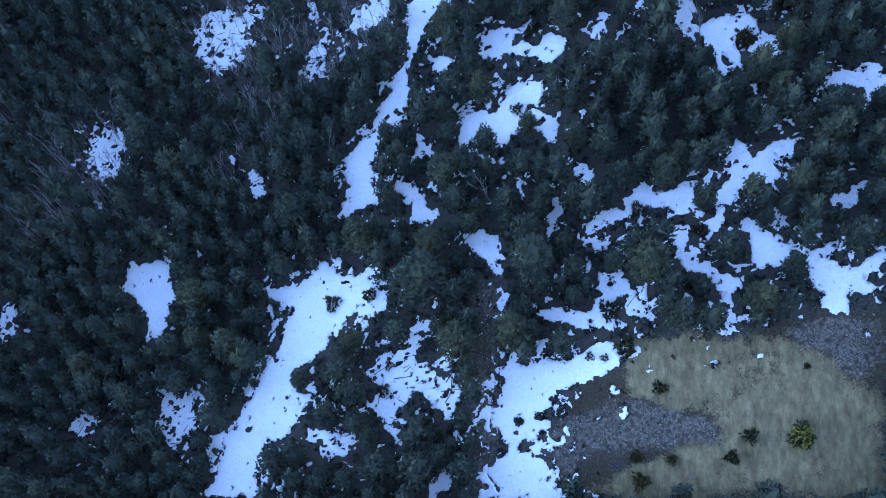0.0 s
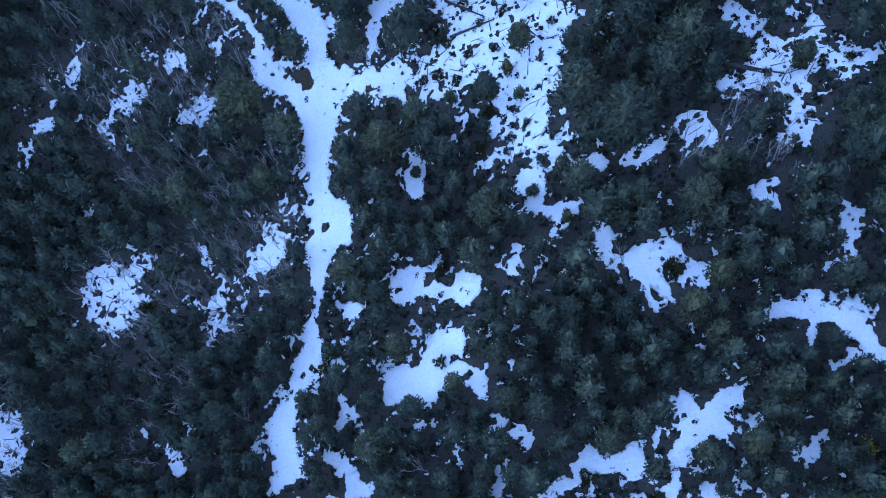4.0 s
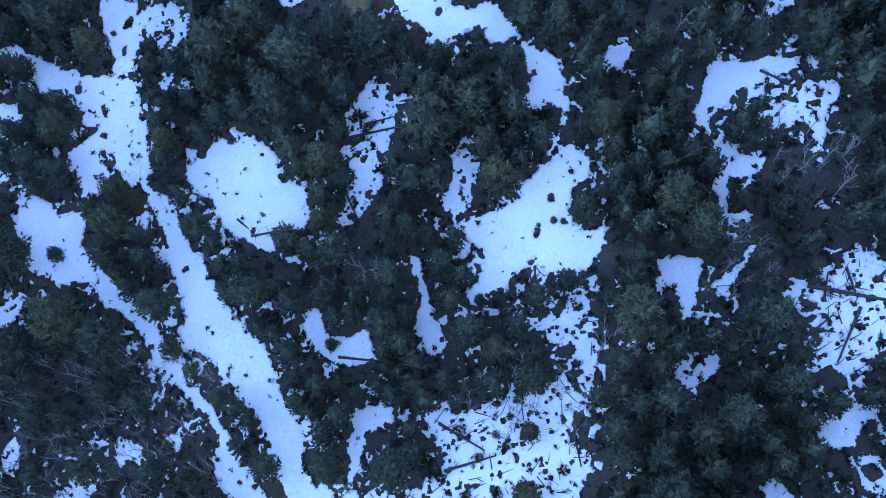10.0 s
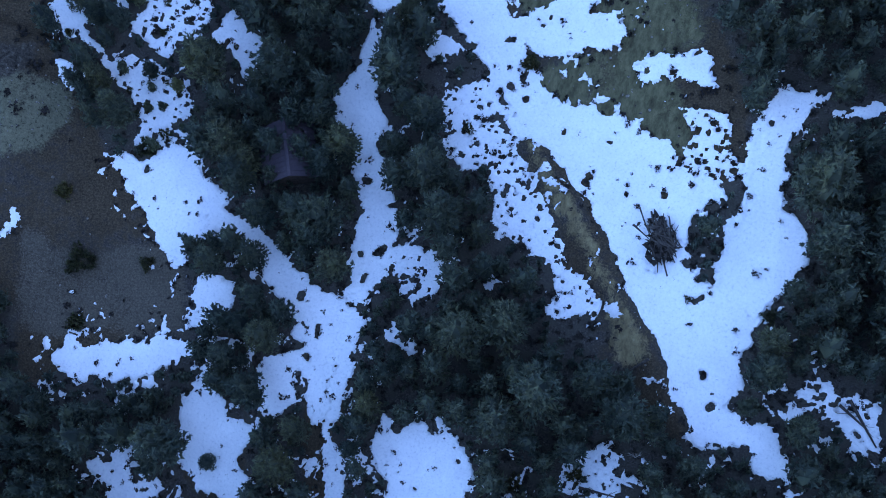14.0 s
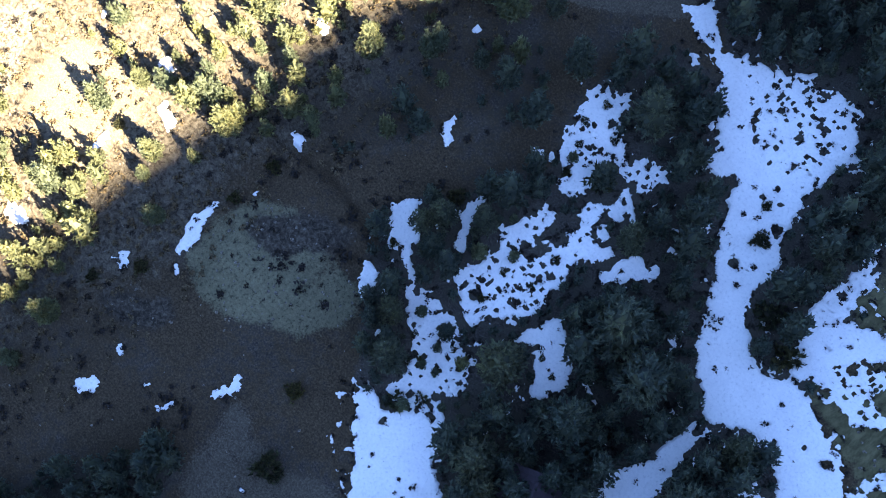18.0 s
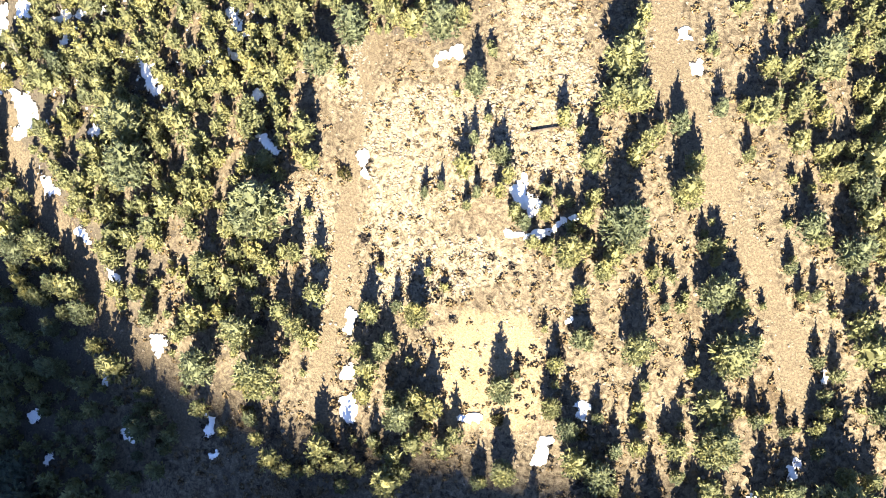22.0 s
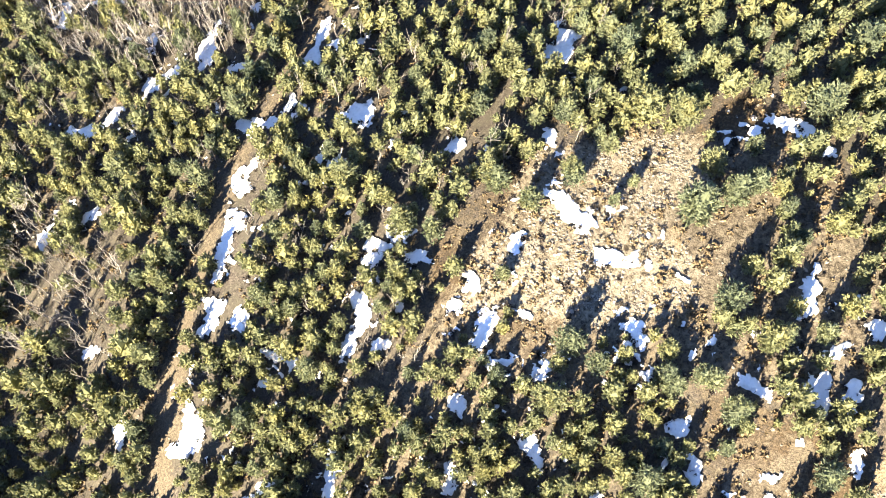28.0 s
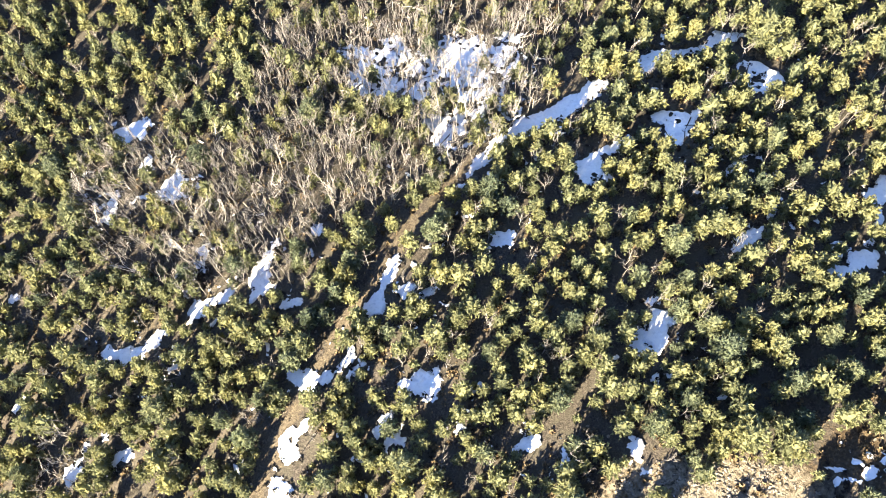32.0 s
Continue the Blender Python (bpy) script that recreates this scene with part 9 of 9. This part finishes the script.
SNOW_SUM = np.cumsum(np.cumsum(((SNOW > 0.5) & (SOLID | (ROUGH & (vnoise(GX, GY, 2.5, 88) < 0.6)))).astype(np.float64), 0), 1)


def snow_share(x, y, r):
    i0, i1 = (int((x + s * r - X0) / CELL) for s in (-1, 1))
    j0, j1 = (int((y + s * r - Y0) / CELL) for s in (-1, 1))
    i0, j0, i1, j1 = max(i0, 1), max(j0, 1), min(max(i1, 2), NX - 1), min(max(j1, 2), NY - 1)
    if i1 <= i0 or j1 <= j0:
        return 0
    s = SNOW_SUM
    return (s[j1, i1] - s[j0, i1] - s[j1, i0] + s[j0, i0]) / ((i1 - i0) * (j1 - j0))


# a line under the camera's flight; pines near it become separate trees
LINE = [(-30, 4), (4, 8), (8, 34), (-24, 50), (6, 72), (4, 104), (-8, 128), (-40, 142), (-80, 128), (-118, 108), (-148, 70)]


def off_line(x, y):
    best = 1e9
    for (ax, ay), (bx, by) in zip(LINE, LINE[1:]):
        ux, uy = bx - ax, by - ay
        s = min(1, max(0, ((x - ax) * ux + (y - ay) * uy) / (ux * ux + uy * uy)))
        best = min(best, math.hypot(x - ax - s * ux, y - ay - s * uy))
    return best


woods, young_woods, twigs, grey_twigs = [], [], [], []
# pines that stand on the sunny side of lasting snow and keep it in their shade
shaded = np.argwhere((SNOW > 0.5) & WOODED & (GX < -84) & (FREE > 0.2))
for k in np.random.default_rng(12).choice(len(shaded), 700, replace=False):
    x, y = X0 + CELL * shaded[k][1] + rnd.uniform(1.6, 3.4), Y0 + CELL * shaded[k][0] + rnd.uniform(-0.7, 0.7)
    r = rnd.triangular(0.6, 1.3, 0.9)
    if float(at(FREE, x, y)) > 0.2 and snow_share(x, y, 0.5) < 0.25 and spot(x, y, r, 0.5):
        young_woods.append(put(rnd.choice(YOUNG_SOUPS), x, y, float(land_z(x, y)), rnd.uniform(0, 6.28), (r, r, 2.7 * r + 0.8)))
for n in range(50000):
    x, y = rnd.uniform(X0 + 4, X1 - 4), rnd.uniform(Y0 + 4, Y1 - 4)
    f = float(at(FREE, x, y))
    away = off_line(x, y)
    sunny = x < -68 + 0.12 * (y - 120) + rnd.uniform(-4, 4)
    if not at(WOODED, x, y) or f < 0.02 or (f < 0.99 and float(lattice(np.floor(np.array(x / 1.9)), np.floor(np.array(y / 1.9)), 77)) > f):
        continue
    if sunny and float(vnoise(x + 0.5 * y, 0.7 * y - 0.35 * x, 6.0, 66)) + 0.7 * float(vnoise(x, y, 2.6, 67)) < -0.12 + rnd.uniform(-0.3, 0.3) - 1.5 * float(step(-102, -122, x)) - 0.5 * float(1 - step(84, 104, y)) and not at(ASPEN, x, y) > 0.5:
        continue
    if float(at(ASPEN, x, y)) > 0.5 and rnd.random() < (0.85 if sunny else 0.7):
        if snow_share(x, y, 0.4) < 0.95 and spot(x, y, 0.36):
            if count.get("bare", 0) < 260 and rnd.random() < 0.5:
                plant("bare", x, y, rnd.uniform(3.5, 6.5), 0.8, False)
            else:
                h = rnd.uniform(3, 6)
                (grey_twigs if sunny else twigs).append(put(rnd.choice(BARE_SOUPS), x, y, float(land_z(x, y)), rnd.uniform(0, 6.28), (h, h, h)))
        continue
    if sunny and y < 96 and rnd.random() < 0.16 * float(1 - step(-120, -96, x + 0.3 * y - 25)) and snow_share(x, y, 0.4) < 0.9:
        if spot(x, y, 0.4):
            h = rnd.uniform(2.5, 5)
            grey_twigs.append(put(rnd.choice(BARE_SOUPS), x, y, float(land_z(x, y)), rnd.uniform(0, 6.28), (h, h, h)))
        continue
    r = rnd.triangular(0.55, 1.9 - 0.5 * float(step(-102, -122, x)), 0.95) if sunny else rnd.triangular(0.9, 2.4, 1.5)
    h = r * (rnd.uniform(2.2, 2.9) + 0.6 * float(step(-120, -100, x)) if sunny else rnd.uniform(2.7, 3.7)) + (0.8 if sunny else 1.4)
    # how far the crown shifts in the camera's view, to keep snow visible
    view_lean = 0.28 * h
    ang = radians(90 + (5 if x > -5 else 5 + min(130, (-5 - x) * 1.15)))
    if not at(GROVE, x, y) and (snow_share(x, y, 0.9 * r) > 0.22 or snow_share(x + view_lean * math.cos(ang), y + view_lean * math.sin(ang), 0.9 * r) > 0.10):
        continue
    if spot(x, y, r, 0.53 if x < -118 else 0.56):
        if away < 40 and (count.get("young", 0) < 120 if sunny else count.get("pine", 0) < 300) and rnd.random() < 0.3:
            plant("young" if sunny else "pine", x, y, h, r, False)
        else:
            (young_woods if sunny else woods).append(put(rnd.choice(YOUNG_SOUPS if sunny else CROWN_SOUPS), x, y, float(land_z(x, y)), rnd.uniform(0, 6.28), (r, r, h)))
# the close aspen stands above the upper trail
stand = np.argwhere((ASPEN > 0.5) & WOODED & (GX < -118))
for k in np.random.default_rng(14).choice(len(stand), 800, replace=False):
    x, y, h = X0 + CELL * stand[k][1], Y0 + CELL * stand[k][0], rnd.uniform(3, 5.5)
    grey_twigs.append(put(rnd.choice(BARE_SOUPS), x, y, float(land_z(x, y)), rnd.uniform(0, 6.28), (0.8 * h, 0.8 * h, h)))
# saplings in the gaps
for n in range(36000):
    x, y = rnd.uniform(X0 + 4, X1 - 4), rnd.uniform(Y0 + 4, Y1 - 4)
    f = float(at(FREE, x, y))
    if f < 0.02 or (f < 0.99 and float(lattice(np.floor(np.array(x / 1.1)), np.floor(np.array(y / 1.1)), 78)) > (0.9 if x < -68 else 1.0) * f) or not at(WOODED, x, y) or snow_share(x, y, 0.6) > 0.2 or (x < -68 and n > 26000):
        continue
    r = rnd.triangular(0.3, 0.75, 0.45)
    if spot(x, y, r):
        (young_woods if x < -68 else woods).append(put(rnd.choice(SAPLINGS), x, y, float(land_z(x, y)), rnd.uniform(0, 6.28), (r, r, r * rnd.uniform(2.2, 3.4) + 0.3)))
# thinner woods past the ground that the camera sees
for n in range(9000):
    x, y = rnd.uniform(X0 + 4, X1 - 4), rnd.uniform(Y0 + 4, Y1 - 4)
    if not at(WOODED, x, y) and rnd.random() < 0.7:
        r = rnd.triangular(1.0, 2.3, 1.5)
        if spot(x, y, 1.25 * r):
            (young_woods if x < -84 else woods).append(put(rnd.choice(SAPLINGS), x, y, float(land_z(x, y)), rnd.uniform(0, 6.28), (r, r, 2.8 * r + 1)))
tagged(new("pine_woods", mesh_of("pine_woods", np.concatenate(woods), NEEDLES)), "dense dark pine woods filling the shaded gulch", "woods", kind="stuff")
tagged(new("young_pine_woods", mesh_of("young_pine_woods", np.concatenate(young_woods), SUNLIT_NEEDLES)), "dense young pines on the sunny slope, sunlight put into their yellow-green", "woods", kind="stuff")
tagged(new("aspen_thicket", mesh_of("aspen_thicket", np.concatenate(twigs), PALE)), "thicket of leafless grey aspen saplings", "woods", kind="stuff")

tagged(new("bare_saplings", mesh_of("bare_saplings", np.concatenate(grey_twigs), SUNNY_BARK)), "thin leafless saplings among the slope pines, bark darkened to offset the sun", "woods", kind="stuff")

# tufts that poke through thin snow, and stones on the open slopes
tufts, stones = [], []
for n in range(110000):
    x, y = rnd.uniform(X0 + 4, X1 - 4), rnd.uniform(Y0 + 4, Y1 - 4)
    s = float(at(SNOW, x, y))
    if s > 0.3:
        if rnd.random() < (0.5 if s < 0.95 else 0.06) and at(WOODED, x, y):
            r = rnd.triangular(0.12, 0.55, 0.16)
            tufts.append(put(rnd.choice(TUFT_SOUPS), x, y, float(land_z(x, y)) + 0.08, rnd.uniform(0, 6.28), (r, r, r * 1.1)))
    else:
        stony = max(float(at(COVER["talus"], x, y)), 0.8 * float(at(COVER["gravel"], x, y)), 0.25 * float(at(COVER["mound"], x, y)), 0.35 * float(at(COVER["waste"], x, y)), 0.25 * float(at(COVER["scree"], x, y)), 0.25 * float(at(COVER["dry"], x, y)) * (x < -76), 0.02 * float(at(COVER["dirt"], x, y)))
        for _ in range(7 if stony > 0.6 else 2):
            if rnd.random() < stony and at(WOODED, x, y):
                r = rnd.triangular(0.1, 0.5, 0.2)
                u, v = x + rnd.uniform(-0.6, 0.6), y + rnd.uniform(-0.6, 0.6)
                stones.append(put(rnd.choice(STONES), u, v, float(land_z(u, v)), rnd.uniform(0, 6.28), (r, r * rnd.uniform(0.6, 1), r * 0.8)))
for n in range(17000):                                  # low brush between the trees of the gulch
    x, y = rnd.uniform(-60, 60), rnd.uniform(-10, 180)
    if at(WOODED, x, y) and float(at(FREE, x, y)) > 0.5 and float(at(SNOW, x, y)) < 0.5:
        r = rnd.triangular(0.12, 0.6, 0.22)
        tufts.append(put(rnd.choice(TUFT_SOUPS), x, y, float(land_z(x, y)), rnd.uniform(0, 6.28), (r, r, r)))
for n in range(9000):                                   # low dark brush on the open dirt
    x, y = rnd.uniform(-95, 20), rnd.uniform(95, 180)
    if float(at(COVER["dirt"], x, y)) > 0.4 and float(at(SNOW, x, y)) < 0.3 and float(at(COVER["trail"], x, y)) < 0.2 and float(at(COVER["mound"], x, y)) < 0.4 and float(vnoise(x, y, 5.0, 57)) > rnd.uniform(-0.1, 0.9):
        r = rnd.triangular(0.12, 0.75, 0.2)
        tufts.append(put(rnd.choice(TUFT_SOUPS), x, y, float(land_z(x, y)), rnd.uniform(0, 6.28), (r, r, r * 0.9)))
# slash: dead sticks that lie about in the broken snow and on the ground round it
sticks = []
lying = np.argwhere(ROUGH & (SNOW > 0.2) & (GY < 100))
for k in np.random.default_rng(8).choice(len(lying), 420, replace=False):
    x, y = X0 + CELL * lying[k][1], Y0 + CELL * lying[k][0]
    a, l = rnd.gauss(0.6, 0.9), rnd.triangular(0.4, 2.2, 0.7)
    u, v = x + l * math.cos(a), y + l * math.sin(a)
    r = rnd.uniform(0.025, 0.05) + 0.015 * l
    sticks.append(tube([(x, y, float(land_z(x, y)) + 0.18), (u, v, float(land_z(u, v)) + 0.2 + 0.1 * l * rnd.random())], (r, 0.4 * r), 3))
tagged(new("slash_sticks", mesh_of("slash_sticks", np.concatenate(sticks), DEAD)), "dead grey sticks lying in broken snow", "sticks", kind="stuff")
# dry grass and twiggy brush on the sunny ground
dry = []
for n in range(30000):
    x, y = rnd.uniform(-190, -66), rnd.uniform(20, 185)
    if at(WOODED, x, y) and float(at(SNOW, x, y)) < 0.3 and float(at(COVER["trail"], x, y)) < 0.3 and float(vnoise(x, y, 4.0, 55)) + rnd.uniform(-0.4, 0.4) > -0.25:
        r = rnd.triangular(0.1, 0.55, 0.2)
        dry.append(put(rnd.choice(TUFT_SOUPS), x, y, float(land_z(x, y)) - 0.02, rnd.uniform(0, 6.28), (r, r, r * 1.2)))
tagged(new("dry_grass", mesh_of("dry_grass", np.concatenate(dry), DRY)), "dry tan grass and brush on the sunny slope", "grass", kind="stuff")
edge = np.argwhere((SNOW > 0.25) & (SNOW < 0.7) & WOODED)
for k in np.random.default_rng(3).choice(len(edge), 7000, replace=False):
    x, y = X0 + CELL * edge[k][1], Y0 + CELL * edge[k][0]
    r = rnd.triangular(0.1, 0.4, 0.15)
    tufts.append(put(rnd.choice(TUFT_SOUPS), x, y, float(land_z(x, y)) + 0.02, rnd.uniform(0, 6.28), (r, r, r * 1.1)))
tagged(new("grass_tufts", mesh_of("grass_tufts", np.concatenate(tufts), TUFTY)), "dark dry tufts and twigs poking through thin snow", "plants", kind="stuff")
tagged(new("loose_stones", mesh_of("loose_stones", np.concatenate(stones), ROCK)), "angular grey-tan stones of scree and mine waste", "stones", kind="stuff")


# ---- fallen logs ----
logs = 0


def fallen_log(ax, ay, bx, by):
    """A dead trunk that lies on the ground, with stubs of its limbs."""
    global logs
    logs += 1
    rng = np.random.default_rng(300 + logs)
    n = 6
    way = np.array([bx - ax, by - ay])
    path = [(ax + way[0] * k / n, ay + way[1] * k / n, float(land_z(ax + way[0] * k / n, ay + way[1] * k / n)) + 0.24) for k in range(n + 1)]
    r = 0.11 + 0.012 * float(np.linalg.norm(way))
    top = new("fallen_log", mesh_of("fallen_log", tube(path, [r * (1 - 0.6 * k / n) for k in range(n + 1)], 7), DEAD))
    for _ in range(7):
        k = int(rng.integers(1, n))
        p = np.array(path[k])
        stub = new("limb", mesh_of("limb", tube([p, p + np.array([rng.normal(), rng.normal(), abs(rng.normal()) * 0.5]) * 0.45], (0.035, 0.012), 4), DEAD))
        stub.parent = top
    tagged(top, "grey fallen tree trunk with broken limbs", "log", "fallen logs")


fallen_log(39.3, 87.9, 48.0, 84.4)
fallen_log(43.1, 85.3, 40.3, 80.9)
fallen_log(38.0, 83.3, 40.8, 85.0)
fallen_log(42.7, 88.9, 43.0, 86.1)
fallen_log(44.8, 87.3, 48.0, 89.7)
fallen_log(40.4, 86.5, 41.2, 88.8)
fallen_log(28.3, 86.9, 29.0, 83.1)
fallen_log(32.0, 65.3, 36.5, 62.9)
fallen_log(5.8, 76.8, 10.7, 77.5)
fallen_log(17.8, 78.6, 18.0, 75.4)
fallen_log(31.6, 65.3, 35.2, 63.3)
fallen_log(37.2, 84.9, 40.7, 83.5)
fallen_log(5.8, 81.2, 9.7, 78.1)
fallen_log(-12.1, 104.6, -11.0, 103.4)
fallen_log(-10.8, 102.6, -7.9, 102.6)
fallen_log(-0.1, 109.8, 3.2, 111.2)
fallen_log(-1.2, 103.4, -0.4, 105.7)
fallen_log(2.1, 111.5, 5.2, 111.6)
fallen_log(-1.1, 107.6, 1.7, 109.0)
fallen_log(0.2, 110.5, 5.8, 110.5)
fallen_log(-3.2, 89.1, 1.1, 87.9)
fallen_log(31.7, 94.3, 36.7, 93.7)
fallen_log(-1.2, 106.9, 0.3, 102.3)
fallen_log(39.1, 108.1, 41.6, 106.0)
fallen_log(21.4, 124.6, 24.2, 121.3)
fallen_log(-169.4, 90.1, -168.3, 91.9)
fallen_log(-144.5, 73.5, -143.9, 75.0)
fallen_log(-103.4, 127.2, -104.0, 129.8)
fallen_log(4.8, 123.7, 2.9, 121.8)
fallen_log(20.7, 124.0, 23.3, 122.5)


# ---- the brush pile on the snow ----
def brush_pile(x, y):
    z = float(land_z(x, y))
    top = new("brush_pile")
    top.location = (x, y, z)
    rng = np.random.default_rng(5)
    heap = []
    for k in range(9):                                  # dark tufts that fill the middle
        heap.append(put(TUFT_SOUPS[k % 4], rng.normal() * 0.9, rng.normal() * 0.9, 0.1, k, (1.3, 1.3, 0.8)))
    new("dark_core", mesh_of("dark_core", np.concatenate(heap), TUFTY)).parent = top
    for k in range(110):
        level = k / 110
        a = -0.85 + rng.normal() * 0.5 if k % 4 else rng.uniform(0, 3.14)
        l = rng.uniform(0.5, 1.5) * (1.1 - 0.4 * level)
        u, v = rng.uniform(-2.1, 2.1) * (1.05 - 0.6 * level), rng.normal() * 0.6 * (1.1 - 0.5 * level)
        c = np.array([u * 0.62 + v * 0.78, -u * 0.78 + v * 0.62, 0.12 + 0.9 * level])
        d = np.array([math.cos(a), math.sin(a), rng.normal() * 0.14]) * l
        ob = new("branch", mesh_of("branch", tube([c - d, c + 0.1 * rng.normal(size=3), c + d], (rng.uniform(0.05, 0.13), 0.07, 0.03), 5), DEAD))
        ob.parent = top
    tagged(top, "heap of cut dark branches and logs on snow", "brush pile")


brush_pile(3.4, 134.7)


# ---- the cabin among the trees ----
def block(name, size, at_pose, mat, parent, label=""):
    bm = bmesh.new()
    bmesh.ops.create_cube(bm, size=1, matrix=at_pose @ Matrix.Diagonal((*size, 1)))
    bmesh.ops.bevel(bm, geom=bm.edges[:], offset=0.012, segments=1, affect="EDGES")
    me = bpy.data.meshes.new(name)
    bm.to_mesh(me)
    bm.free()
    me.materials.append(mat)
    ob = new(name, me)
    ob.parent = parent
    if label:
        tagged(ob, label)
    return ob


def cabin(x, y, angle):
    top = new("cabin")
    top.matrix_world = pose(x, y, float(land_z(x, y)) - 0.1, 0, 0, angle)
    wide, long, wall, ridge = 4.6, 5.2, 2.3, 3.6
    for name, size, place in (
        ("wall", (long, 0.2, wall), (0, wide / 2, wall / 2)), ("wall", (long, 0.2, wall), (0, -wide / 2, wall / 2)),
        ("wall", (0.2, wide - 0.2, wall), (long / 2 - 0.1, 0, wall / 2)), ("wall", (0.2, wide - 0.2, wall), (-long / 2 + 0.1, 0, wall / 2)),
    ):
        block(name, size, pose(*place), TIMBER, top)
    for s in (-1, 1):                                   # gables
        bm = bmesh.new()
        rows = [[bm.verts.new((s * long / 2 - s * d, *p)) for p in ((-wide / 2, wall), (wide / 2, wall), (0, ridge - 0.05))] for d in (0.0, 0.2)]
        bm.faces.new(rows[0]), bm.faces.new(rows[1][::-1])
        for k in range(3):
            bm.faces.new((rows[0][k], rows[1][k], rows[1][(k + 1) % 3], rows[0][(k + 1) % 3]))
        me = bpy.data.meshes.new("gable")
        bm.to_mesh(me)
        bm.free()
        me.materials.append(TIMBER)
        new("gable", me).parent = top
    run = wide / 2 + 0.4
    pitch = math.degrees(math.atan2(ridge - wall, wide / 2))
    slope = run / math.cos(radians(pitch))
    for s in (-1, 1):
        roof = block("roof", (long + 0.7, slope, 0.08), pose(0, s * run / 2, ridge - math.tan(radians(pitch)) * run / 2 + 0.06, -s * pitch), ROOF, top, "dark purple-brown ribbed metal roof slope")
        for k in range(12):                             # standing seams
            u = -(long + 0.6) / 2 + (long + 0.6) * k / 11
            block("seam", (0.045, slope, 0.05), pose(u, s * run / 2, ridge - math.tan(radians(pitch)) * run / 2 + 0.12, -s * pitch), ROOF, roof)
    block("ridge_cap", (long + 0.72, 0.3, 0.06), pose(0, 0, ridge + 0.1), ROOF, top)
    block("door", (0.95, 0.06, 1.95), pose(0.6, wide / 2 + 0.12, 0.98), DEAD, top, "weathered plank door")
    block("bench", (1.6, 0.4, 0.45), pose(-0.3, wide / 2 + 0.45, 0.3), DEAD, top, "pale plank bench at the wall")
    tagged(top, "small old cabin with a dark metal gable roof", "cabin")


cabin(-33.05, 134.0, 115.7)
